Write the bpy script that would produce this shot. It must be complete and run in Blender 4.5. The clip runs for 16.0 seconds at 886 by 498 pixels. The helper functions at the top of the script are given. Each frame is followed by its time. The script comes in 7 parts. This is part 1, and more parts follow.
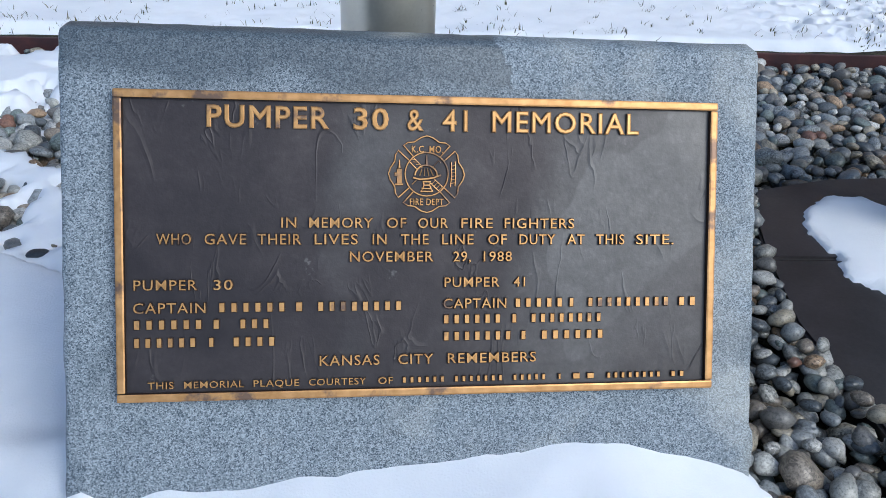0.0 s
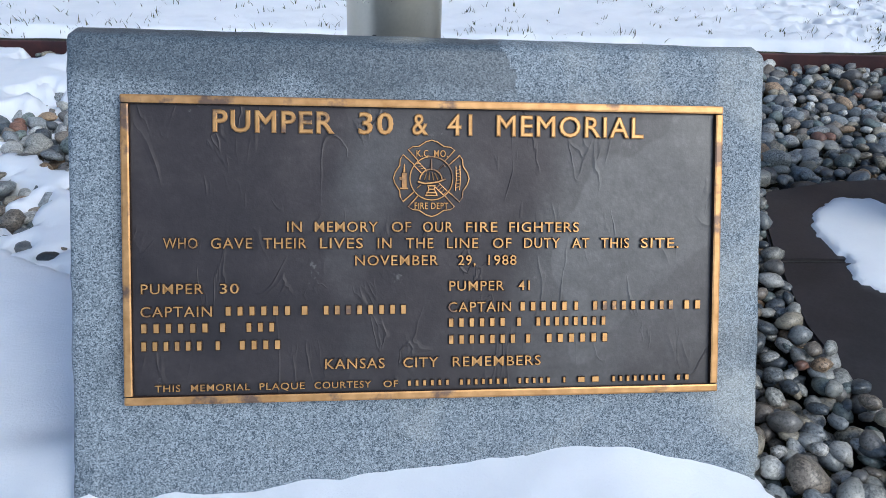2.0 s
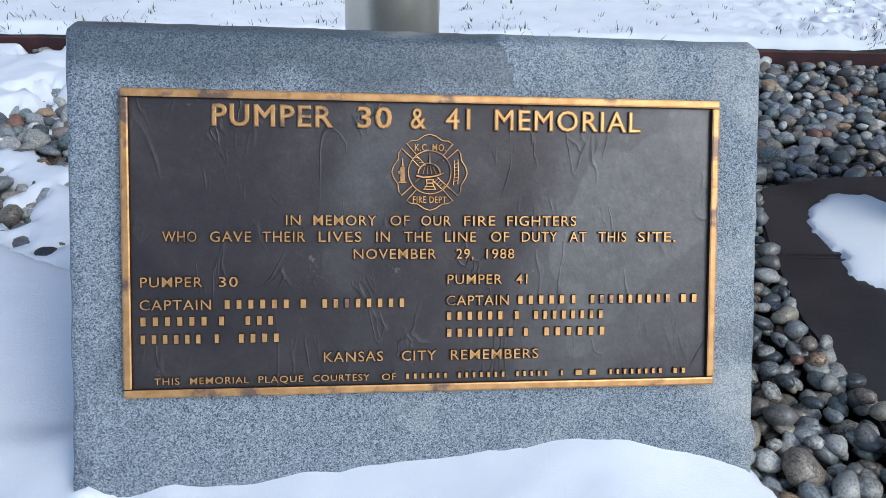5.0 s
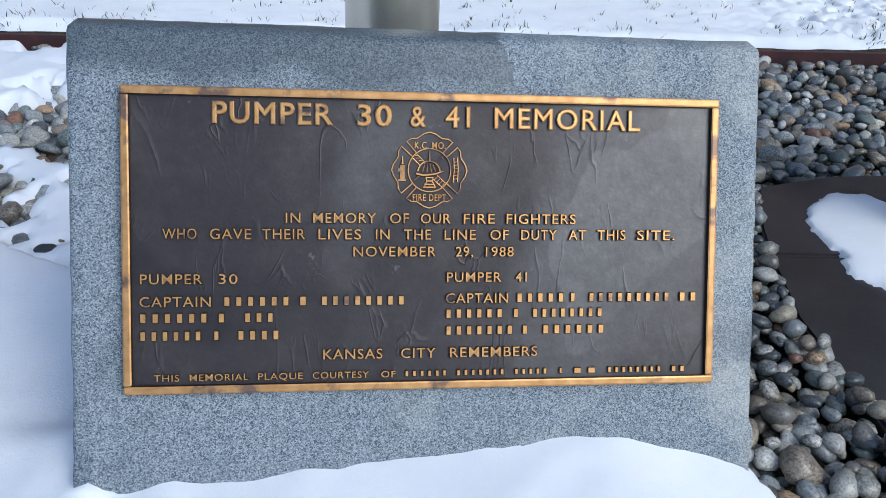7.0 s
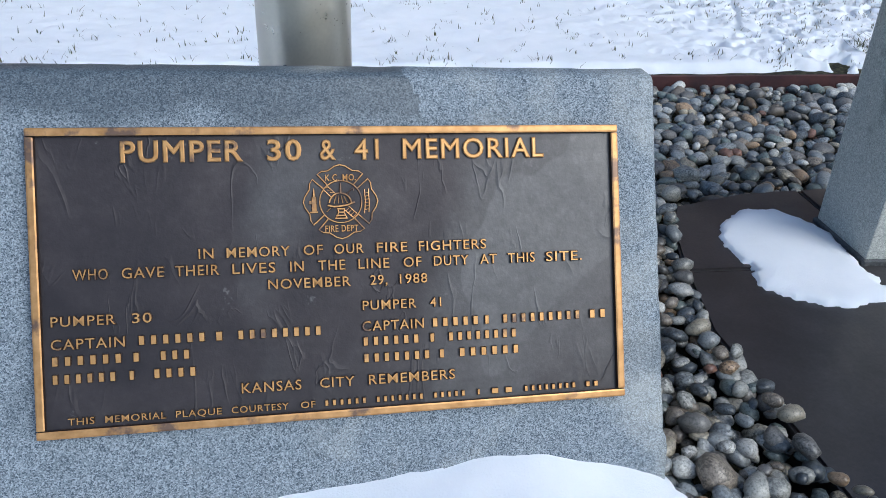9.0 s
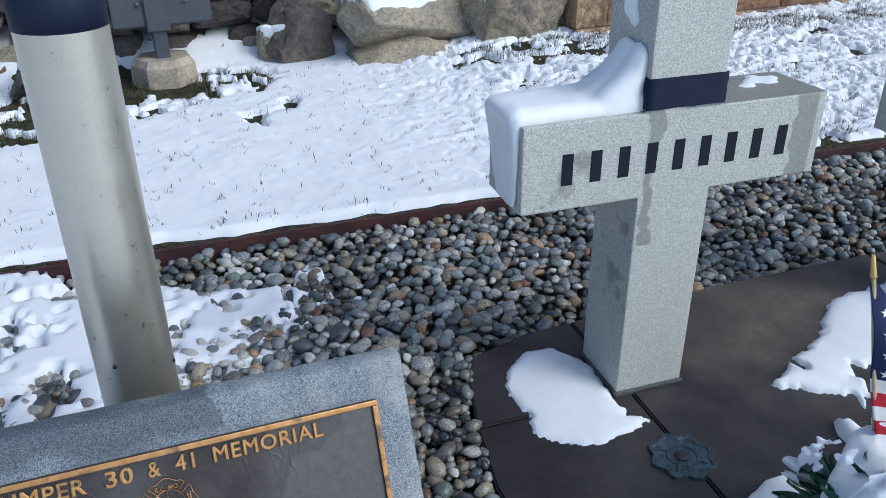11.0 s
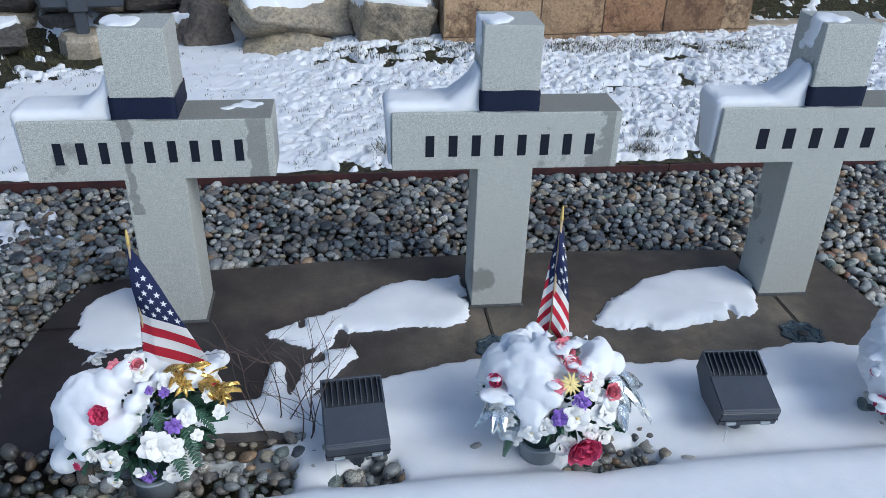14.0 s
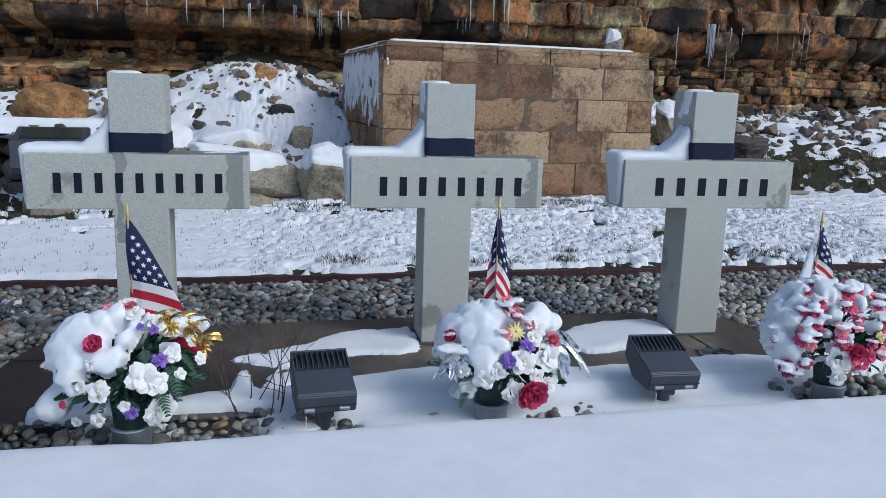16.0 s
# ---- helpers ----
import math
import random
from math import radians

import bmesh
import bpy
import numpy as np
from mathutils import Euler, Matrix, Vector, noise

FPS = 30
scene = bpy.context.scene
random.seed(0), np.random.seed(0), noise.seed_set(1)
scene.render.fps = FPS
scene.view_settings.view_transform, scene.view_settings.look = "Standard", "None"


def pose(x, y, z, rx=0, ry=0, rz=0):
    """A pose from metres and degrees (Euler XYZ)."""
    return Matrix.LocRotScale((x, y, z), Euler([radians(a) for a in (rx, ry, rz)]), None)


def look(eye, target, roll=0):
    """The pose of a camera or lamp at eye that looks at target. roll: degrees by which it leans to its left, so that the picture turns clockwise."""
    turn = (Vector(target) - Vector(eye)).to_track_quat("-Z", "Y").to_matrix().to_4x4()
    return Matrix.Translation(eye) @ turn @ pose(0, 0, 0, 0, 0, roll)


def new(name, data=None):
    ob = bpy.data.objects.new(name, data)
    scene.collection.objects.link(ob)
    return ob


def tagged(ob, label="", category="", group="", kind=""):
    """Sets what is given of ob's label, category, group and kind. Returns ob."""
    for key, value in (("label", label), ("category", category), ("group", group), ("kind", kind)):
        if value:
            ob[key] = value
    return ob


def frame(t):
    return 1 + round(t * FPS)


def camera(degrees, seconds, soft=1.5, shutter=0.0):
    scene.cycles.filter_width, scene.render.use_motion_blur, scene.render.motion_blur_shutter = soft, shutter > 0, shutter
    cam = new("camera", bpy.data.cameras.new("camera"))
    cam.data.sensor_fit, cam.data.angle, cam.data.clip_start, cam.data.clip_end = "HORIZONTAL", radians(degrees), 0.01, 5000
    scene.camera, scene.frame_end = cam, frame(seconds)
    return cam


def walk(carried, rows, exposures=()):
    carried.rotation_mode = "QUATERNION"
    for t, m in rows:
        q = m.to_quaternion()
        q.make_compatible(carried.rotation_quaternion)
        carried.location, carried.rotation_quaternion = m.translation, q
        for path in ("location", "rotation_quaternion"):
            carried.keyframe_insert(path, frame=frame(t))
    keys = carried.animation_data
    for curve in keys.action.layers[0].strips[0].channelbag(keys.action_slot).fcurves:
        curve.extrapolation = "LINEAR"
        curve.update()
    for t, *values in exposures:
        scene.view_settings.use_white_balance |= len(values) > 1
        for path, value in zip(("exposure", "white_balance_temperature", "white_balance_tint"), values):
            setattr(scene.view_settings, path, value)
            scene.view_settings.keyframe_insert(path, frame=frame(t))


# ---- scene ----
import functools

cam = camera(58.4, 16.0, soft=0.85)
PATH = [
    (0, (-2.169, -1.218, 0.765), (-2.057, 0.481, -0.285), 2.4),
    (0.5, (-2.169, -1.215, 0.763), (-2.051, 0.478, -0.295), 2.3),
    (1, (-2.167, -1.217, 0.766), (-2.066, 0.478, -0.290), 1.9),
    (1.5, (-2.165, -1.218, 0.768), (-2.061, 0.481, -0.282), 1.7),
    (2, (-2.163, -1.219, 0.770), (-2.077, 0.482, -0.280), 1.9),
    (2.5, (-2.161, -1.220, 0.767), (-2.070, 0.477, -0.287), 2.1),
    (3, (-2.162, -1.221, 0.767), (-2.057, 0.477, -0.284), 2.5),
    (3.5, (-2.165, -1.222, 0.765), (-2.053, 0.474, -0.290), 2.7),
    (4, (-2.165, -1.223, 0.767), (-2.061, 0.474, -0.286), 2.3),
    (6.5, (-2.165, -1.227, 0.768), (-2.075, 0.472, -0.286), 2.1),
    (7, (-2.166, -1.227, 0.768), (-2.068, 0.468, -0.288), 2.3),
    (7.5, (-2.166, -1.230, 0.767), (-2.071, 0.469, -0.282), 2.4),
    (8, (-2.169, -1.228, 0.767), (-2.076, 0.467, -0.290), 2.2),
    (10.3, (-2.051, -1.283, 0.881), (-1.581, 0.453, 0.005), 0.8),
    (10.5, (-2.043, -1.283, 0.956), (-1.573, 0.441, 0.055), 0.3),
    (11, (-2.013, -1.386, 1.261), (-1.468, 0.299, 0.330), -0.8),
    (11.5, (-1.950, -1.541, 1.510), (-1.359, 0.088, 0.512), -2.1),
    (12, (-1.683, -1.797, 1.632), (-1.109, -0.171, 0.620), -1.2),
    (12.3, (-1.514, -1.907, 1.664), (-0.870, -0.276, 0.703), 0.2),
    (12.5, (-1.378, -1.973, 1.664), (-0.728, -0.323, 0.738), -1.0),
    (13, (-0.974, -1.959, 1.612), (-0.414, -0.296, 0.652), 2.1),
    (13.5, (-0.618, -2.094, 1.606), (-0.206, -0.360, 0.698), 1.1),
    (14, (-0.428, -2.350, 1.589), (-0.193, -0.624, 0.606), 1.5),
    (14.5, (-0.495, -2.570, 1.604), (-0.120, -0.833, 0.686), 1.0),
    (15, (-0.499, -2.739, 1.536), (-0.207, -0.951, 0.689), 1.3),
    (15.5, (-0.552, -2.871, 1.248), (-0.186, -1.001, 0.642), 1.7),
    (16, (-0.584, -2.934, 0.971), (-0.153, -1.018, 0.587), 1.7),
]
walk(cam, [(t, look(eye, target, roll)) for t, eye, target, roll in PATH], [(0, 0.30, 5500, 5), (8, 0.30, 5500, 5), (10.5, 0.28, 5500, 5), (12, 0.0, 5500, 5), (14.5, -0.04, 5500, 5), (16, -0.21, 5500, 5)])
# ---- light ----
SUN_EL, SUN_AZ = radians(40), radians(-44)      # height, and way towards the sun in the plan (from +x)
world = bpy.data.worlds.new("sky")
scene.world = world
world.use_nodes = True
wn = world.node_tree.nodes
wl = world.node_tree.links
sky = wn.new("ShaderNodeTexSky")
sky.sky_type = "NISHITA"
sky.sun_disc = False
sky.sun_elevation = SUN_EL
sky.sun_rotation = radians(90) - SUN_AZ
sky.air_density, sky.dust_density, sky.ozone_density = 1.0, 2.5, 1.0
wn["Background"].inputs["Strength"].default_value = 0.15
wl.new(sky.outputs[0], wn["Background"].inputs["Color"])
sun = new("sun", bpy.data.lights.new("sun", "SUN"))
sun.data.energy, sun.data.angle, sun.data.color = 1.45, radians(34), (1.0, 0.93, 0.82)
sun_way = Vector((math.cos(SUN_EL) * math.cos(SUN_AZ), math.cos(SUN_EL) * math.sin(SUN_AZ), math.sin(SUN_EL)))
sun.matrix_world = look(sun_way * 20, (0, 0, 0))
scene.view_settings.exposure = 0.0


# ---- materials ----
def material(name, rough=0.6, metal=0.0, spec=0.5):
    m = bpy.data.materials.new(name)
    m.use_nodes = True
    b = m.node_tree.nodes["Principled BSDF"]
    b.inputs["Roughness"].default_value = rough
    b.inputs["Metallic"].default_value = metal
    b.inputs["Specular IOR Level"].default_value = spec
    return m, m.node_tree.nodes, m.node_tree.links, b


def coords(n, kind="Object"):
    if kind == "World":
        return n.new("ShaderNodeNewGeometry").outputs["Position"]
    return n.new("ShaderNodeTexCoord").outputs[kind]


def noise_tex(n, l, co, scale, detail=4, rough=0.55):
    t = n.new("ShaderNodeTexNoise")
    t.inputs["Scale"].default_value, t.inputs["Detail"].default_value, t.inputs["Roughness"].default_value = scale, detail, rough
    l.new(co, t.inputs["Vector"])
    return t.outputs["Fac"]


def ramp(n, l, fac, stops, constant=False):
    r = n.new("ShaderNodeValToRGB")
    e = r.color_ramp.elements
    if constant:
        r.color_ramp.interpolation = "CONSTANT"
    while len(e) < len(stops):
        e.new(0.5)
    for el, (p, c) in zip(e, stops):
        el.position = p
        el.color = (*c, 1) if len(c) == 3 else c
    l.new(fac, r.inputs[0])
    return r.outputs[0]


def grey(v):
    return (v, v, v)


def mix(n, l, fac, a, b, mode="MIX"):
    m = n.new("ShaderNodeMix")
    m.data_type, m.blend_type = "RGBA", mode
    for sock, v in ((m.inputs[0], fac), (m.inputs[6], a), (m.inputs[7], b)):
        if isinstance(v, (int, float)):
            sock.default_value = v
        elif isinstance(v, tuple):
            sock.default_value = (*v, 1)
        else:
            l.new(v, sock)
    return m.outputs[2]


def maths(n, l, op, a, b=0.0):
    m = n.new("ShaderNodeMath")
    m.operation = op
    for sock, v in ((m.inputs[0], a), (m.inputs[1], b)):
        if isinstance(v, (int, float)):
            sock.default_value = v
        else:
            l.new(v, sock)
    return m.outputs[0]


def bump(n, l, b, height, strength, dist):
    k = n.new("ShaderNodeBump")
    k.inputs["Strength"].default_value, k.inputs["Distance"].default_value = strength, dist
    l.new(height, k.inputs["Height"])
    l.new(k.outputs[0], b.inputs["Normal"])


def stretched(n, l, co, way):
    m = n.new("ShaderNodeMapping")
    m.inputs["Scale"].default_value = way
    l.new(co, m.inputs["Vector"])
    return m.outputs[0]


def snow_material():
    m, n, l, b = material("snow", 0.75, 0, 0.3)
    co = coords(n, "World")
    c = ramp(n, l, noise_tex(n, l, co, 9, 5), [(0.3, (0.72, 0.74, 0.77)), (0.7, (0.80, 0.81, 0.83))])
    l.new(c, b.inputs["Base Color"])
    b.inputs["Subsurface Weight"].default_value = 0.15
    b.inputs["Subsurface Radius"].default_value = (0.010, 0.012, 0.016)
    b.inputs["Subsurface Scale"].default_value = 0.6
    h = mix(n, l, 0.5, noise_tex(n, l, co, 70, 5, 0.7), noise_tex(n, l, co, 320, 3, 0.6))
    bump(n, l, b, h, 0.35, 0.006)
    return m


def granite_material(name, dark, light, stain_scale, stain_low, streak=False, grain=430, runs=1.0, ends=1.0):
    m, n, l, b = material(name, 0.62, 0, 0.4)
    co = coords(n)
    vor = n.new("ShaderNodeTexVoronoi")
    vor.inputs["Scale"].default_value = grain
    l.new(co, vor.inputs["Vector"])
    sep = n.new("ShaderNodeSeparateColor")
    l.new(vor.outputs["Color"], sep.inputs[0])
    mid = noise_tex(n, l, co, 300, 2, 0.7)
    half = tuple(0.5 * (p + q) for p, q in zip(dark, light))
    speck = ramp(n, l, sep.outputs[0], [(0.0, dark), (0.20, tuple(1.3 * p for p in dark)), (0.30, half), (0.62, half), (0.80, light), (1.0, tuple(1.15 * p for p in light))])
    speck2 = ramp(n, l, mid, [(0.42, tuple(1.25 * p for p in dark)), (0.58, light)])
    base = mix(n, l, 0.0 if streak else 0.30, mix(n, l, 0.12 if streak else 0.35, speck, speck2), half)
    info = n.new("ShaderNodeObjectInfo")
    shift = n.new("ShaderNodeVectorMath")
    shift.operation = "ADD"
    l.new(co, shift.inputs[0])
    comb = n.new("ShaderNodeCombineXYZ")
    l.new(maths(n, l, "MULTIPLY", info.outputs["Random"], 9.0), comb.inputs[0])
    l.new(comb.outputs[0], shift.inputs[1])
    big = noise_tex(n, l, shift.outputs[0], stain_scale, 4, 0.6)
    if not streak:                                      # meltwater runs: beside the head, at the arm's end and down the shaft
        sp = n.new("ShaderNodeSeparateXYZ")
        l.new(co, sp.inputs[0])
        wob = maths(n, l, "MULTIPLY", maths(n, l, "SUBTRACT", noise_tex(n, l, shift.outputs[0], 11, 3, 0.5), 0.5), 0.34)
        run = maths(n, l, "SUBTRACT", 0.030, maths(n, l, "ABSOLUTE", maths(n, l, "ADD", sp.outputs[0], maths(n, l, "ADD", 0.068, maths(n, l, "MULTIPLY", wob, 0.22)))))
        run = maths(n, l, "MULTIPLY", run, maths(n, l, "GREATER_THAN", sp.outputs[2], 0.42))
        run = maths(n, l, "MULTIPLY", run, maths(n, l, "LESS_THAN", sp.outputs[2], 0.745))
        end = maths(n, l, "ADD", maths(n, l, "SUBTRACT", sp.outputs[0], 0.275), maths(n, l, "MULTIPLY", wob, 0.5))
        end = maths(n, l, "MULTIPLY", end, maths(n, l, "LESS_THAN", sp.outputs[0], 0.352))
        foot = maths(n, l, "SUBTRACT", maths(n, l, "MULTIPLY", wob, 0.55), maths(n, l, "ABSOLUTE", maths(n, l, "SUBTRACT", sp.outputs[2], 0.555)))
        top_ = maths(n, l, "MULTIPLY", maths(n, l, "GREATER_THAN", sp.outputs[2], 0.7345), maths(n, l, "LESS_THAN", sp.outputs[2], 0.74))
        top_ = maths(n, l, "MULTIPLY", top_, maths(n, l, "GREATER_THAN", sp.outputs[0], 0.0))
        big = maths(n, l, "ADD", big, maths(n, l, "MULTIPLY", maths(n, l, "MAXIMUM", maths(n, l, "MAXIMUM", maths(n, l, "MULTIPLY", run, 2.2 * runs), maths(n, l, "MULTIPLY", end, ends)), maths(n, l, "MAXIMUM", maths(n, l, "MULTIPLY", foot, runs), maths(n, l, "MULTIPLY", top_, 0.1))), 4.0))
    if streak:                                          # melt from the snow has soaked part of the top edge
        sp = n.new("ShaderNodeSeparateXYZ")
        l.new(co, sp.inputs[0])
        soak = maths(n, l, "MINIMUM", maths(n, l, "MAXIMUM", maths(n, l, "MULTIPLY", maths(n, l, "ADD", sp.outputs[1], 0.008), 7.5), 0.0), 0.60)
        soak = maths(n, l, "MULTIPLY", soak, maths(n, l, "LESS_THAN", maths(n, l, "ADD", sp.outputs[0], maths(n, l, "MULTIPLY", noise_tex(n, l, co, 22, 3), 0.16)), 0.505))
        big = maths(n, l, "ADD", big, soak)
    wet = ramp(n, l, big, [(stain_low, grey(0.0)), (stain_low + (0.14 if streak else 0.03), grey(1.0))])
    c = mix(n, l, wet, base, mix(n, l, 0.55, base, tuple(0.55 * p for p in dark)))
    if streak:                                          # dried-out stone and sun dapples put into the colour, paler to the right
        sepx = n.new("ShaderNodeSeparateXYZ")
        l.new(co, sepx.inputs[0])
        dry_sun_n = maths(n, l, "ADD", noise_tex(n, l, co, 7, 5, 0.6), maths(n, l, "MULTIPLY", maths(n, l, "SUBTRACT", sepx.outputs[0], 0.52), 0.36))
        dry = maths(n, l, "MULTIPLY", ramp(n, l, dry_sun_n, [(0.50, grey(0.0)), (0.72, grey(0.55))]), maths(n, l, "SUBTRACT", 1.0, wet))
        c = mix(n, l, dry, c, mix(n, l, 0.5, base, (0.62, 0.60, 0.52)))
    l.new(c, b.inputs["Base Color"])
    r = ramp(n, l, wet, [(0.0, grey(0.65)), (1.0, grey(0.35))])
    l.new(r, b.inputs["Roughness"])
    bump(n, l, b, mid, 0.12, 0.003)
    return m


def pebble_material():
    m, n, l, b = material("river_pebble", 0.5, 0, 0.45)
    info, geo = n.new("ShaderNodeObjectInfo"), n.new("ShaderNodeNewGeometry")
    rnd = maths(n, l, "FRACT", maths(n, l, "ADD", maths(n, l, "MULTIPLY", info.outputs["Random"], 7.31), geo.outputs["Random Per Island"]))
    col = ramp(n, l, rnd, [(0.0, (0.105, 0.118, 0.128)), (0.14, (0.290, 0.305, 0.305)), (0.30, (0.460, 0.450, 0.400)), (0.44, (0.200, 0.190, 0.175)), (0.56, (0.395, 0.350, 0.265)),
                           (0.65, (0.575, 0.560, 0.515)), (0.74, (0.190, 0.222, 0.205)), (0.83, (0.270, 0.228, 0.180)), (0.905, (0.38, 0.265, 0.165)), (0.955, (0.25, 0.135, 0.095)), (0.975, (0.64, 0.63, 0.58))], True)
    co = coords(n, "World")
    grain = noise_tex(n, l, co, 260, 4, 0.7)
    vein = noise_tex(n, l, co, 55, 4, 0.6)
    c = mix(n, l, 0.75, col, ramp(n, l, grain, [(0.36, grey(0.35)), (0.50, grey(0.95)), (0.66, grey(1.15))]), "MULTIPLY")
    c = mix(n, l, 0.6, c, ramp(n, l, vein, [(0.3, grey(0.55)), (0.6, grey(1.0)), (0.75, grey(1.25))]), "MULTIPLY")
    vor = n.new("ShaderNodeTexVoronoi")                 # salt-and-pepper grain, stronger on some stones
    vor.inputs["Scale"].default_value = 330
    l.new(co, vor.inputs["Vector"])
    sc = n.new("ShaderNodeSeparateColor")
    l.new(vor.outputs["Color"], sc.inputs[0])
    some = maths(n, l, "FRACT", maths(n, l, "MULTIPLY", rnd, 13.7))
    pep = ramp(n, l, sc.outputs[0], [(0.0, grey(0.22)), (0.26, grey(0.30)), (0.32, grey(1.0)), (0.80, grey(1.0)), (0.86, grey(1.5))])
    c = mix(n, l, ramp(n, l, some, [(0.40, grey(0.05)), (0.85, grey(0.65))]), c, mix(n, l, 1.0, c, pep, "MULTIPLY"))
    sp = n.new("ShaderNodeSeparateXYZ")                 # stones between the pad and the tall stone darkened, shade put into their colour
    l.new(co, sp.inputs[0])
    shade_dip = maths(n, l, "MINIMUM", maths(n, l, "MAXIMUM", maths(n, l, "MULTIPLY", maths(n, l, "SUBTRACT", 0.55, sp.outputs[1]), 0.30), 0.0), 0.16)
    shade_dip = maths(n, l, "MULTIPLY", shade_dip, maths(n, l, "MINIMUM", maths(n, l, "MAXIMUM", maths(n, l, "MULTIPLY", maths(n, l, "ADD", sp.outputs[0], 0.8), -1.6), 0.0), 1.0))
    wet = maths(n, l, "SUBTRACT", noise_tex(n, l, co, 2.2, 2), shade_dip)
    c = mix(n, l, 1.0, c, ramp(n, l, wet, [(0.30, grey(0.42)), (0.40, grey(0.72)), (0.56, grey(1.10))]), "MULTIPLY")
    l.new(c, b.inputs["Base Color"])
    l.new(ramp(n, l, wet, [(0.42, grey(0.32)), (0.6, grey(0.62))]), b.inputs["Roughness"])
    bump(n, l, b, grain, 0.12, 0.002)
    return m


def wet_concrete():
    m, n, l, b = material("wet_concrete", 0.4, 0, 0.5)
    co = coords(n, "World")
    fine = noise_tex(n, l, co, 140, 5, 0.7)
    big = noise_tex(n, l, co, 1.5, 3, 0.5)
    wet = ramp(n, l, fine, [(0.3, (0.021, 0.019, 0.021)), (0.7, (0.039, 0.034, 0.036))])
    dry = ramp(n, l, fine, [(0.3, (0.095, 0.080, 0.062)), (0.7, (0.150, 0.128, 0.100))])
    sp = n.new("ShaderNodeSeparateXYZ")                 # the end towards the tall stone has stayed soaked
    l.new(co, sp.inputs[0])
    big = maths(n, l, "ADD", big, maths(n, l, "MULTIPLY", maths(n, l, "MINIMUM", maths(n, l, "ADD", sp.outputs[0], 0.55), 0.35), 0.30))
    f = ramp(n, l, big, [(0.34, grey(0.0)), (0.48, grey(0.35)), (0.58, grey(0.50)), (0.74, grey(1.0))])
    c = mix(n, l, f, wet, dry)
    c = mix(n, l, 0.7, c, ramp(n, l, noise_tex(n, l, co, 11, 6, 0.7), [(0.32, grey(0.62)), (0.5, grey(1.0)), (0.68, grey(1.45))]), "MULTIPLY")
    c = mix(n, l, 0.6, c, ramp(n, l, noise_tex(n, l, co, 3.7, 4, 0.6), [(0.35, grey(0.60)), (0.52, grey(1.0)), (0.64, (1.7, 1.62, 1.45))]), "MULTIPLY")
    l.new(c, b.inputs["Base Color"])
    l.new(ramp(n, l, f, [(0.0, grey(0.38)), (1.0, grey(0.65))]), b.inputs["Roughness"])
    bump(n, l, b, fine, 0.10, 0.002)
    return m


def plain(name, colour, rough=0.5, metal=0.0, vary=0.25, scale=40.0, relief=0.05, spec=0.5):
    """A surface of one kind with grain and wear of two sizes."""
    m, n, l, b = material(name, rough, metal, spec)
    co = coords(n)
    f = mix(n, l, 0.5, noise_tex(n, l, co, scale, 4), noise_tex(n, l, co, scale * 7, 3))
    lo, hi = tuple(c * (1 - vary) for c in colour), tuple(min(1, c * (1 + vary)) for c in colour)
    l.new(ramp(n, l, f, [(0.35, lo), (0.65, hi)]), b.inputs["Base Color"])
    l.new(ramp(n, l, f, [(0.3, grey(max(0.05, rough - 0.12))), (0.7, grey(min(1, rough + 0.12)))]), b.inputs["Roughness"])
    if relief:
        bump(n, l, b, f, relief, 0.004)
    return m


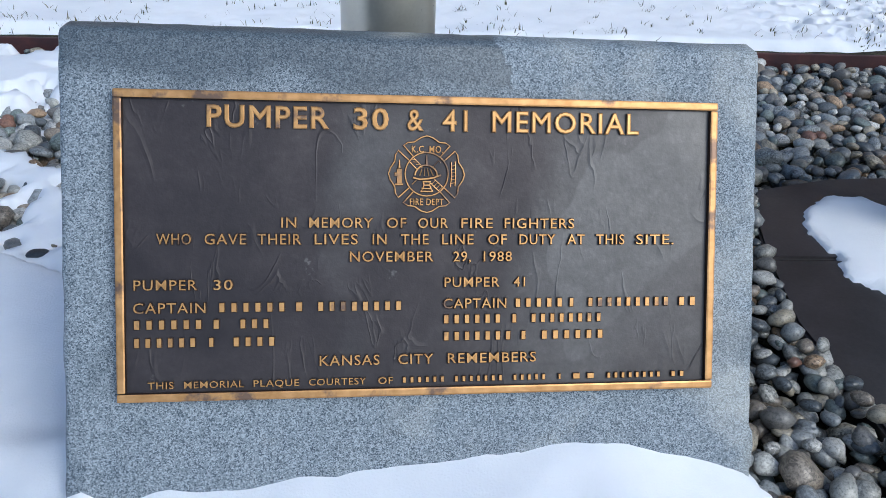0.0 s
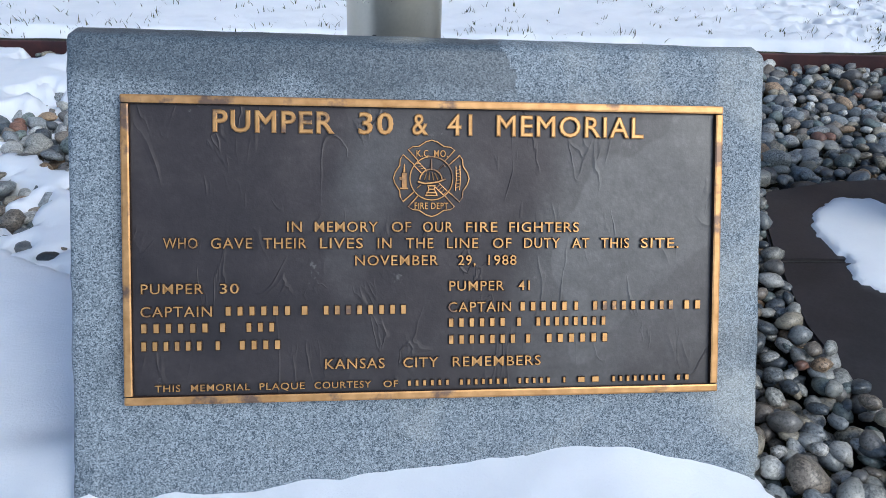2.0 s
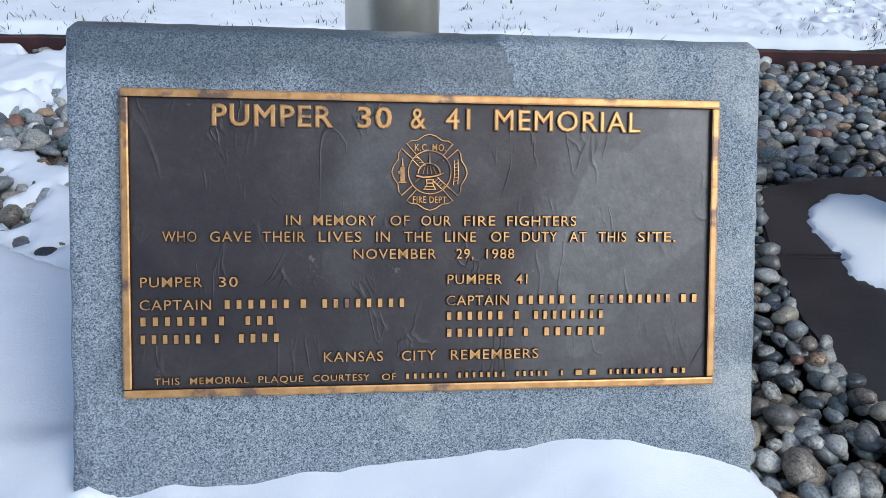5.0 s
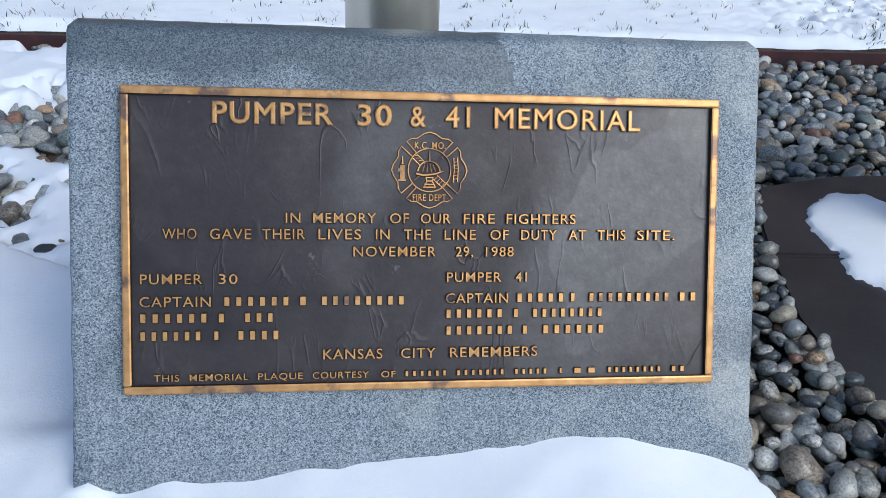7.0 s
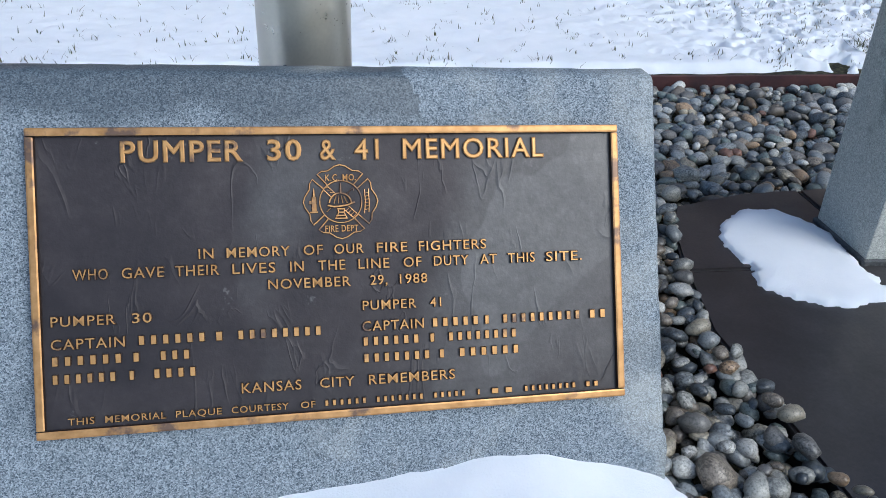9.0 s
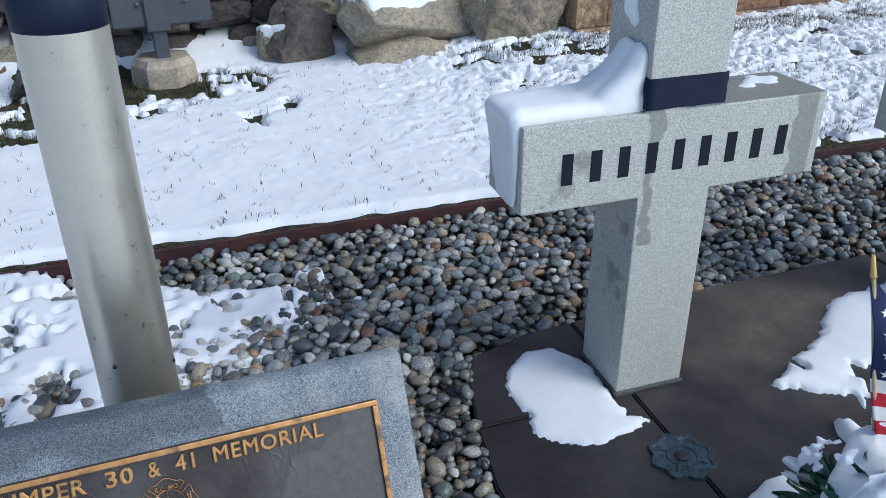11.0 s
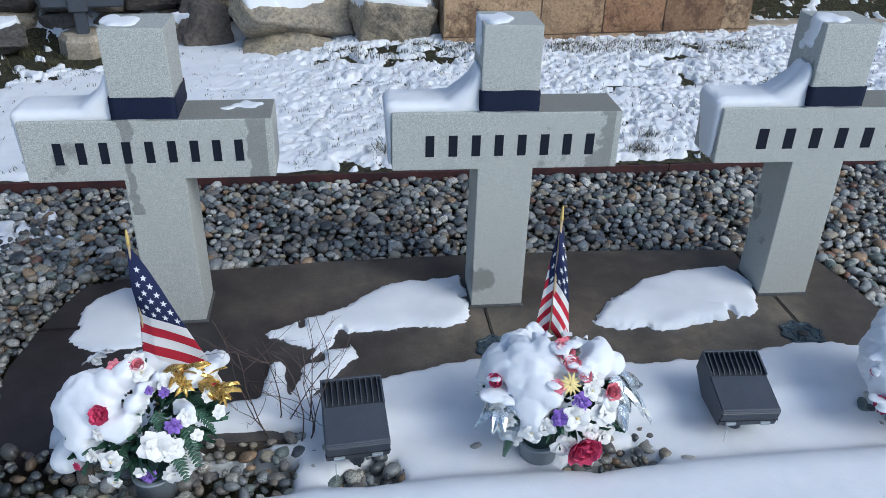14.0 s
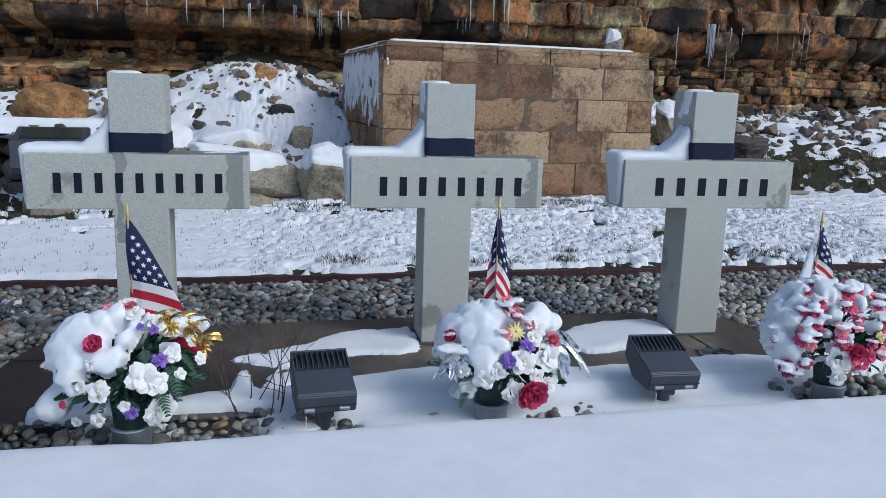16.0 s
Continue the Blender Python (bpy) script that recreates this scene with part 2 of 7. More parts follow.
def bronze_field():
    m, n, l, b = material("dark_bronze", 0.45, 0.30, 0.4)
    co = coords(n)
    sp = n.new("ShaderNodeSeparateXYZ")
    l.new(co, sp.inputs[0])
    a = noise_tex(n, l, co, 7, 5, 0.6)
    f = noise_tex(n, l, co, 260, 3, 0.6)
    c = ramp(n, l, a, [(0.3, (0.019, 0.015, 0.016)), (0.55, (0.032, 0.026, 0.027)), (0.72, (0.050, 0.042, 0.042))])
    # greyer film of weathering with a sharp tide line, and small pale lime spots
    # sky reflection is painted in as well: the grey grows paler to the right
    film_sheen = maths(n, l, "ADD", noise_tex(n, l, stretched(n, l, co, (1.0, 0.6, 1.0)), 5.5, 3, 0.45), maths(n, l, "MULTIPLY", maths(n, l, "SUBTRACT", sp.outputs[0], 0.42), 0.75))
    c = mix(n, l, ramp(n, l, film_sheen, [(0.44, grey(0.0)), (0.62, grey(0.62)), (0.665, grey(0.62)), (0.675, grey(0.95))]), c, (0.088, 0.084, 0.082))
    stain = noise_tex(n, l, co, 19, 6, 0.7)
    c = mix(n, l, ramp(n, l, stain, [(0.66, grey(0.0)), (0.70, grey(0.45))]), c, (0.15, 0.14, 0.135))
    c = mix(n, l, 0.6, c, ramp(n, l, noise_tex(n, l, co, 75, 5, 0.7), [(0.3, grey(0.62)), (0.55, grey(1.0)), (0.75, grey(1.5))]), "MULTIPLY")
    l.new(c, b.inputs["Base Color"])
    l.new(ramp(n, l, a, [(0.3, grey(0.36)), (0.7, grey(0.52))]), b.inputs["Roughness"])
    # creases of the casting run mostly up and down
    h = noise_tex(n, l, co, 6, 2)
    for k, (way, scale) in enumerate((((1.0, 0.30, 1.0), 9.0), ((1.0, 0.42, 1.0), 17.0))):
        w = n.new("ShaderNodeTexNoise")
        w.inputs["Scale"].default_value, w.inputs["Detail"].default_value, w.inputs["Distortion"].default_value = scale, 3, 0.9
        l.new(stretched(n, l, co, way), w.inputs["Vector"])
        crease = ramp(n, l, maths(n, l, "ABSOLUTE", maths(n, l, "SUBTRACT", w.outputs["Fac"], 0.5)), [(0.0, grey(1.0)), (0.010, grey(0.5)), (0.026, grey(0.0))])
        part_ = ramp(n, l, noise_tex(n, l, co, 8 + 5 * k, 2), [(0.52, grey(0.0)), (0.66, grey(0.26))])
        h = maths(n, l, "ADD", h, maths(n, l, "MULTIPLY", crease, part_))
    bump(n, l, b, maths(n, l, "ADD", h, maths(n, l, "MULTIPLY", f, 0.08)), 0.42, 0.006)
    return m


def rust_material():
    m, n, l, b = material("rusty_steel", 0.75, 0.2, 0.4)
    co = coords(n, "World")
    f = noise_tex(n, l, co, 6, 6, 0.7)
    c = ramp(n, l, f, [(0.3, (0.030, 0.020, 0.024)), (0.48, (0.058, 0.026, 0.028)), (0.62, (0.088, 0.034, 0.032)), (0.75, (0.042, 0.032, 0.036))])
    l.new(c, b.inputs["Base Color"])
    bump(n, l, b, noise_tex(n, l, co, 180, 4, 0.7), 0.3, 0.002)
    return m


def island_rock(name, stops, scale=7.0, rough=0.8, seep=0.0):
    m, n, l, b = material(name, rough, 0, 0.35)
    geo, info = n.new("ShaderNodeNewGeometry"), n.new("ShaderNodeObjectInfo")
    rnd = maths(n, l, "FRACT", maths(n, l, "ADD", maths(n, l, "MULTIPLY", info.outputs["Random"], 5.17), geo.outputs["Random Per Island"]))
    co = coords(n, "World")
    big = noise_tex(n, l, co, scale, 6, 0.65)
    f = maths(n, l, "ADD", maths(n, l, "ADD", 0.015, maths(n, l, "MULTIPLY", rnd, 0.78)), maths(n, l, "MULTIPLY", maths(n, l, "SUBTRACT", big, 0.5), 1.1))
    c = ramp(n, l, f, stops)
    fine = noise_tex(n, l, co, scale * 9, 6, 0.7)
    c = mix(n, l, 0.8, c, ramp(n, l, fine, [(0.32, grey(0.35)), (0.5, grey(0.9)), (0.7, grey(1.3))]), "MULTIPLY")
    if seep:                                            # dark runs of seeping water and pale mineral crusts
        run = noise_tex(n, l, stretched(n, l, co, (1.0, 1.0, 0.16)), 3.2, 5, 0.65)
        c = mix(n, l, seep, c, ramp(n, l, run, [(0.34, grey(0.30)), (0.46, grey(1.0)), (0.64, (2.3, 2.1, 1.7))]), "MULTIPLY")
    l.new(c, b.inputs["Base Color"])
    bump(n, l, b, mix(n, l, 0.4, fine, noise_tex(n, l, co, scale * 2.5, 5, 0.6)), 0.7, 0.03)
    return m


def soil_material():
    m, n, l, b = material("dead_grass_soil", 0.95, 0, 0.2)
    co = coords(n, "World")
    c = ramp(n, l, noise_tex(n, l, co, 55, 6, 0.75), [(0.34, (0.010, 0.010, 0.009)), (0.5, (0.034, 0.034, 0.020)), (0.66, (0.10, 0.088, 0.048))])
    l.new(c, b.inputs["Base Color"])
    bump(n, l, b, noise_tex(n, l, co, 120, 5, 0.7), 0.6, 0.01)
    return m


def blade_material():
    m, n, l, b = material("winter_grass", 0.7, 0, 0.3)
    r = n.new("ShaderNodeNewGeometry").outputs["Random Per Island"]
    l.new(ramp(n, l, r, [(0.0, (0.035, 0.045, 0.020)), (0.4, (0.075, 0.078, 0.034)), (0.75, (0.15, 0.128, 0.070)), (1.0, (0.05, 0.038, 0.026))]), b.inputs["Base Color"])
    return m


def block_material():
    m, n, l, b = material("split_face_block", 0.9, 0, 0.25)
    info = n.new("ShaderNodeObjectInfo")
    co = coords(n, "World")
    base = ramp(n, l, info.outputs["Random"], [(0.0, (0.21, 0.120, 0.072)), (0.25, (0.39, 0.265, 0.160)), (0.75, (0.48, 0.345, 0.215)), (1.0, (0.34, 0.200, 0.115))])
    grit = noise_tex(n, l, co, 60, 6, 0.75)
    c = mix(n, l, 0.85, base, ramp(n, l, grit, [(0.3, grey(0.45)), (0.6, grey(1.05)), (0.75, grey(1.35))]), "MULTIPLY")
    dirt = mix(n, l, 0.45, noise_tex(n, l, co, 3.4, 4, 0.6), noise_tex(n, l, co, 24, 5, 0.75))
    c = mix(n, l, ramp(n, l, dirt, [(0.49, grey(0.0)), (0.58, grey(0.75))]), c, (0.085, 0.048, 0.034))
    l.new(c, b.inputs["Base Color"])
    bump(n, l, b, grit, 0.6, 0.012)
    return m


def flag_material():
    """Thirteen stripes and the blue field, laid out by the cloth's own coordinates."""
    m, n, l, b = material("flag_cloth", 0.8, 0, 0.2)
    uv = n.new("ShaderNodeTexCoord").outputs["UV"]
    sep = n.new("ShaderNodeSeparateXYZ")
    l.new(uv, sep.inputs[0])
    u, v = sep.outputs[0], sep.outputs[1]
    odd = maths(n, l, "MODULO", maths(n, l, "FLOOR", maths(n, l, "MULTIPLY", v, 12.9999)), 2.0)
    red = mix(n, l, odd, (0.42, 0.022, 0.040), (0.74, 0.72, 0.70))
    canton = maths(n, l, "MULTIPLY", maths(n, l, "LESS_THAN", u, 0.40), maths(n, l, "GREATER_THAN", v, 6.0 / 13))
    c = mix(n, l, canton, red, (0.020, 0.026, 0.075))
    weave = noise_tex(n, l, uv, 160, 3)
    c = mix(n, l, 0.3, c, ramp(n, l, weave, [(0.3, grey(0.7)), (0.7, grey(1.1))]), "MULTIPLY")
    l.new(c, b.inputs["Base Color"])
    bump(n, l, b, weave, 0.15, 0.001)
    return m


SNOW = snow_material()
GRANITE = granite_material("cross_granite", (0.19, 0.20, 0.185), (0.60, 0.61, 0.565), 3.2, 0.60)
GRANITE_DAMP = granite_material("cross_granite_damp", (0.19, 0.20, 0.185), (0.60, 0.61, 0.565), 3.2, 0.64, runs=0.0, ends=1.6)
GRANITE_DRY = granite_material("cross_granite_dry", (0.19, 0.20, 0.185), (0.60, 0.61, 0.565), 3.2, 0.66, runs=0.0, ends=0.5)
STONE = granite_material("monument_granite", (0.033, 0.048, 0.064), (0.262, 0.298, 0.330), 4.0, 0.58, True, 820)
PEBBLE = pebble_material()
CONCRETE = wet_concrete()
CAST = plain("cast_concrete", (0.33, 0.285, 0.22), 0.9, 0, 0.4, 9, 0.5)
BRONZE = bronze_field()
def worn_bronze(name, low, high, tarnish):
    """Cast bronze: rubbed bright on top, dark patina on its flanks and where it has tarnished."""
    m, n, l, b = material(name, 0.40, 0.65, 0.5)
    co = coords(n)
    f = noise_tex(n, l, co, 60, 4)
    c = ramp(n, l, f, [(0.3, low), (0.7, high)])
    c = mix(n, l, ramp(n, l, noise_tex(n, l, co, 16, 5, 0.65), [(tarnish, grey(0.0)), (tarnish + 0.08, grey(0.85))]), c, (0.10, 0.070, 0.060))
    dot = n.new("ShaderNodeVectorMath")
    dot.operation = "DOT_PRODUCT"
    l.new(n.new("ShaderNodeNewGeometry").outputs["Normal"], dot.inputs[0])
    dot.inputs[1].default_value = (0.0801, -0.8736, 0.4800)         # square to the plaque's face
    c = mix(n, l, ramp(n, l, dot.outputs["Value"], [(0.72, grey(1.0)), (0.92, grey(0.0))]), c, (0.050, 0.026, 0.016))
    l.new(c, b.inputs["Base Color"])
    bump(n, l, b, f, 0.1, 0.002)
    return m


GOLD = worn_bronze("polished_bronze", (0.33, 0.17, 0.058), (0.52, 0.29, 0.115), 0.54)
LETTER = worn_bronze("letter_bronze", (0.36, 0.185, 0.060), (0.52, 0.29, 0.105), 0.60)
INK = plain("engraved_paint", (0.009, 0.012, 0.022), 0.7, 0, 0.3, 60, 0, 0.2)
BAND = plain("black_ribbon", (0.009, 0.014, 0.036), 0.6, 0, 0.3, 90, 0.1, 0.2)
ALU = plain("brushed_aluminium", (0.56, 0.54, 0.47), 0.36, 0.85, 0.06, 30, 0.03)
RUST = rust_material()
SOIL = soil_material()
BLADE = blade_material()
BLOCK = block_material()
LAMP = plain("bronze_paint", (0.056, 0.064, 0.080), 0.5, 0.1, 0.18, 25, 0.05)
LENS = plain("lamp_glass", (0.030, 0.040, 0.038), 0.13, 0, 0.2, 20, 0)
LAMP_DARK = plain("dark_recess", (0.014, 0.015, 0.018), 0.6, 0, 0.3, 30, 0)
MEDAL = plain("patina_bronze", (0.042, 0.064, 0.082), 0.30, 0.25, 0.7, 60, 0.35)
GROUT = plain("bedding_grout", (0.075, 0.078, 0.080), 0.95, 0, 0.5, 120, 0.4)
FLAG = flag_material()
WHITE_CLOTH = plain("white_cloth", (0.76, 0.76, 0.75), 0.85, 0, 0.05, 60, 0)
WOOD = plain("staff_wood", (0.42, 0.32, 0.18), 0.6, 0, 0.2, 40, 0.05)
TIP = plain("gilt_tip", (0.55, 0.40, 0.13), 0.4, 0.4, 0.2, 40, 0)
TWIG = plain("bare_twig", (0.085, 0.060, 0.050), 0.8, 0, 0.3, 60, 0.2)
POT = plain("green_plastic", (0.012, 0.035, 0.035), 0.4, 0, 0.2, 20, 0)
CAN = plain("galvanised_cup", (0.33, 0.37, 0.40), 0.5, 0.35, 0.2, 25, 0.05)
LEAF = plain("green_leaf", (0.030, 0.085, 0.050), 0.55, 0, 0.45, 30, 0.1)
RED = plain("red_petal", (0.62, 0.065, 0.165), 0.7, 0, 0.45, 35, 0.05)
PINK = plain("pink_petal", (0.76, 0.235, 0.285), 0.7, 0, 0.35, 30, 0.05)
WHITE = plain("white_petal", (0.76, 0.75, 0.72), 0.7, 0, 0.08, 35, 0.05)
YELLOW = plain("yellow_petal", (0.76, 0.62, 0.26), 0.7, 0, 0.25, 35, 0.05)
PURPLE = plain("purple_petal", (0.22, 0.12, 0.46), 0.7, 0, 0.3, 35, 0.05)
GILT = plain("gold_foil", (0.55, 0.36, 0.10), 0.3, 0.75, 0.35, 30, 0.1)
FOIL = plain("silver_foil", (0.62, 0.66, 0.68), 0.25, 0.8, 0.25, 30, 0.15)
CLIFF = island_rock("sandstone_cliff", [(0.0, (0.016, 0.013, 0.012)), (0.16, (0.050, 0.034, 0.026)), (0.24, (0.26, 0.120, 0.048)), (0.31, (0.085, 0.060, 0.043)), (0.44, (0.33, 0.20, 0.085)), (0.50, (0.14, 0.105, 0.075)), (0.60, (0.34, 0.150, 0.058)), (0.70, (0.10, 0.074, 0.052)), (0.90, (0.48, 0.375, 0.21))], 2.6, 0.8, 0.85)
ROCK = island_rock("limestone_boulder", [(0.0, (0.085, 0.080, 0.078)), (0.2, (0.20, 0.178, 0.145)), (0.4, (0.40, 0.340, 0.245)), (0.6, (0.26, 0.235, 0.195)), (0.85, (0.48, 0.405, 0.280))], 5.0)
OCHRE = island_rock("ochre_sandstone", [(0.0, (0.13, 0.065, 0.030)), (0.25, (0.42, 0.22, 0.085)), (0.5, (0.52, 0.31, 0.13)), (0.8, (0.55, 0.43, 0.25))], 4.0)
DARK_ROCK = island_rock("dark_ironstone", [(0.0, (0.030, 0.028, 0.030)), (0.3, (0.070, 0.060, 0.056)), (0.6, (0.115, 0.098, 0.086)), (0.9, (0.18, 0.150, 0.125))], 4.0)
MORTAR = plain("lime_mortar", (0.13, 0.095, 0.068), 0.95, 0, 0.4, 20, 0.3)
RUBBLE = island_rock("scree_rubble", [(0.0, (0.070, 0.062, 0.060)), (0.25, (0.16, 0.140, 0.125)), (0.45, (0.27, 0.185, 0.120)), (0.6, (0.20, 0.190, 0.175)), (0.8, (0.38, 0.300, 0.21))], 9.0)


def ice_material():
    m, n, l, b = material("ice", 0.18, 0, 0.5)
    b.inputs["Base Color"].default_value = (0.80, 0.84, 0.87, 1)
    b.inputs["Transmission Weight"].default_value = 0.55
    b.inputs["IOR"].default_value = 1.31
    bump(n, l, b, noise_tex(n, l, coords(n), 35, 4), 0.3, 0.01)
    return m


ICE = ice_material()


# ---- building helpers ----
def mesh_from(name, verts, faces, mat, smooth=False):
    me = bpy.data.meshes.new(name)
    me.from_pydata([tuple(v) for v in verts], [], [tuple(f) for f in faces])
    me.materials.append(mat)
    if smooth:
        me.polygons.foreach_set("use_smooth", [True] * len(me.polygons))
    me.update()
    return me


def big_mesh(name, verts, faces, mat, smooth=True):
    """A mesh from arrays: faces all of one size."""
    me = bpy.data.meshes.new(name)
    k = faces.shape[1]
    me.vertices.add(len(verts))
    me.vertices.foreach_set("co", np.asarray(verts, dtype=np.float32).ravel())
    me.loops.add(faces.size)
    me.loops.foreach_set("vertex_index", faces.astype(np.int32).ravel())
    me.polygons.add(len(faces))
    me.polygons.foreach_set("loop_start", np.arange(0, faces.size, k, dtype=np.int32))
    me.polygons.foreach_set("use_smooth", np.full(len(faces), smooth, dtype=bool))
    me.update(calc_edges=True)
    me.validate()
    me.materials.append(mat)
    return me


def bm_mesh(name, bm, mat, smooth=False):
    me = bpy.data.meshes.new(name)
    bmesh.ops.recalc_face_normals(bm, faces=bm.faces)
    bm.to_mesh(me)
    bm.free()
    me.materials.append(mat)
    if smooth:
        me.polygons.foreach_set("use_smooth", [True] * len(me.polygons))
    return me


def part(name, bm, mat, parent=None, label="", smooth=False, m=None):
    """One mesh object under a thing or a part."""
    data = bm_mesh(name, bm, mat, smooth) if isinstance(bm, bmesh.types.BMesh) else bm
    ob = new(name, data)
    ob.parent = parent
    if m is not None:
        ob.matrix_basis = m
    if label:
        ob["label"] = label
    return ob


def thing(name, label, category, m=None, group="", kind=""):
    ob = new(name)
    ob.empty_display_size = 0.05
    if m is not None:
        ob.matrix_basis = m
    return tagged(ob, label, category, group, kind)


def box(bm, x0, x1, y0, y1, z0, z1, bev=0.0, seg=2):
    r = bmesh.ops.create_cube(bm, size=1.0)
    vs = r["verts"]
    bmesh.ops.scale(bm, vec=(x1 - x0, y1 - y0, z1 - z0), verts=vs)
    bmesh.ops.translate(bm, vec=((x0 + x1) / 2, (y0 + y1) / 2, (z0 + z1) / 2), verts=vs)
    if bev:
        es = list({e for v in vs for e in v.link_edges})
        bmesh.ops.bevel(bm, geom=es, offset=bev, segments=seg, affect="EDGES", profile=0.6)
    return bm


def tube(bm, pts, r0, r1=None, sides=8, caps=True):
    """A round bar along pts, thinning from r0 to r1."""
    r1 = r0 if r1 is None else r1
    pts = [Vector(p) for p in pts]
    rings = []
    for i, p in enumerate(pts):
        d = (pts[min(i + 1, len(pts) - 1)] - pts[max(i - 1, 0)]).normalized()
        a = d.orthogonal().normalized() if abs(d.z) > 0.9 else d.cross(Vector((0, 0, 1))).normalized()
        b = d.cross(a)
        r = r0 + (r1 - r0) * i / (len(pts) - 1)
        rings.append([bm.verts.new(p + r * (math.cos(2 * math.pi * k / sides) * a + math.sin(2 * math.pi * k / sides) * b)) for k in range(sides)])
    for p, q in zip(rings, rings[1:]):
        for k in range(sides):
            bm.faces.new((p[k], p[(k + 1) % sides], q[(k + 1) % sides], q[k]))
    if caps:
        bm.faces.new(rings[0][::-1])
        bm.faces.new(rings[-1])
    return bm


def lathe(bm, profile, sides=24):
    rings = []
    for r, z in profile:
        rings.append([bm.verts.new((r * math.cos(2 * math.pi * k / sides), r * math.sin(2 * math.pi * k / sides), z)) for k in range(sides)])
    for p, q in zip(rings, rings[1:]):
        for k in range(sides):
            bm.faces.new((p[k], p[(k + 1) % sides], q[(k + 1) % sides], q[k]))
    bm.faces.new(rings[0][::-1])
    bm.faces.new(rings[-1])
    return bm


@functools.lru_cache(maxsize=None)
def noise_table(seed):
    return np.random.RandomState(seed).rand(256, 256)


def lattice_noise(x, y, scale, seed):
    """Smooth value noise, 0 to 1."""
    table = noise_table(seed)
    x, y = np.asarray(x) * scale + 1000, np.asarray(y) * scale + 1000
    i, j = np.floor(x).astype(int), np.floor(y).astype(int)
    u, v = x - i, y - j
    u, v = u * u * (3 - 2 * u), v * v * (3 - 2 * v)
    t = lambda a, b: table[a % 256, b % 256]
    return (t(i, j) * (1 - u) + t(i + 1, j) * u) * (1 - v) + (t(i, j + 1) * (1 - u) + t(i + 1, j + 1) * u) * v


def fbm(x, y, scale, seed, octaves=4, gain=0.5):
    total, amp, norm = 0, 1.0, 0
    for o in range(octaves):
        total = total + amp * lattice_noise(x, y, scale * 2 ** o, seed + o)
        norm += amp
        amp *= gain
    return total / norm


def smooth(a, b, x):
    t = np.clip((x - a) / (b - a), 0, 1)
    return t * t * (3 - 2 * t)


def poly_depth(poly, x, y):
    """How far each point lies inside the outline (negative outside)."""
    d = np.full(x.shape, 1e9)
    inside = np.zeros(x.shape, bool)
    for (ax, ay), (bx, by) in zip(poly, poly[1:] + poly[:1]):
        ex, ey = bx - ax, by - ay
        t = np.clip(((x - ax) * ex + (y - ay) * ey) / (ex * ex + ey * ey + 1e-12), 0, 1)
        d = np.minimum(d, np.hypot(x - ax - t * ex, y - ay - t * ey))
        cond = (ay > y) != (by > y)
        inside ^= cond & (x < ex * (y - ay) / (ey + 1e-12 * (ey == 0)) + ax)
    return np.where(inside, d, -d)


def field(name, xs, ys, height, mat, floor=None):
    """A sheet over the plan with height(x, y); faces that lie wholly under floor are left out."""
    X, Y = np.meshgrid(xs, ys, indexing="ij")
    Z = height(X, Y)
    nx, ny = X.shape
    idx = np.arange(nx * ny).reshape(nx, ny)
    q = np.stack([idx[:-1, :-1], idx[1:, :-1], idx[1:, 1:], idx[:-1, 1:]], -1).reshape(-1, 4)
    V = np.stack([X, Y, Z], -1).reshape(-1, 3)
    if floor is not None:
        q = q[(V[q, 2] > floor).any(1)]
        used = np.unique(q)
        back = np.zeros(len(V), int)
        back[used] = np.arange(len(used))
        V, q = V[used], back[q]
    return big_mesh(name, V, q, mat)


def steps(*spans):
    """Coordinates of uneven spacing: (from, to, step) runs."""
    out = []
    for a, b, s in spans:
        out.append(np.linspace(a, b, max(2, int(round((b - a) / s)) + 1))[:-1])
    return np.concatenate(out + [np.array([spans[-1][1]])])


def snow_blob(name, balls, label, voxel=0.007, m=None, rough=0.004, soft=9):
    """Snow heaped from many round lumps melted into one body."""
    bm = bmesh.new()
    for (x, y, z), (a, b, c) in balls:
        r = bmesh.ops.create_icosphere(bm, subdivisions=2, radius=1.0)
        bmesh.ops.scale(bm, vec=(a, b, c), verts=r["verts"])
        bmesh.ops.translate(bm, vec=(x, y, z), verts=r["verts"])
    ob = new(name, bm_mesh(name, bm, SNOW, True))
    rm = ob.modifiers.new("melt", "REMESH")
    rm.mode, rm.voxel_size, rm.use_smooth_shade = "VOXEL", voxel, True
    sm = ob.modifiers.new("soften", "SMOOTH")
    sm.factor, sm.iterations = 0.5, soft
    tex = bpy.data.textures.new("lumps", "CLOUDS")
    tex.noise_scale = 0.03
    dp = ob.modifiers.new("lumps", "DISPLACE")
    dp.texture, dp.strength, dp.mid_level = tex, rough * 2, 0.5
    if m is not None:
        ob.matrix_basis = m
    return tagged(ob, label, "snow", "", "stuff")


# ---- ground and setting ----
def lawn_z(x, y):
    z = 0.005 + (0.024 + 0.054 * smooth(-1.6, 0.2, x)) * np.clip(y - 1.2, 0, 2.0) + 0.012 * (fbm(x, y, 1.3, 5, 3) - 0.5)
    z = z + 0.36 * np.clip(y - 3.35, 0, 2.6) * (0.85 + 0.3 * fbm(x, y, 0.9, 8, 3))
    return z + 0.31 * np.exp(-((x + 0.75) / 0.95) ** 2) * smooth(3.9, 5.45, y)      # fan of fallen rock at the cliff's foot


ground = new("ground", mesh_from("ground", [(-400, -400, -0.10), (400, -400, -0.10), (400, 400, -0.10), (-400, 400, -0.10)], [(0, 1, 2, 3)], SOIL))
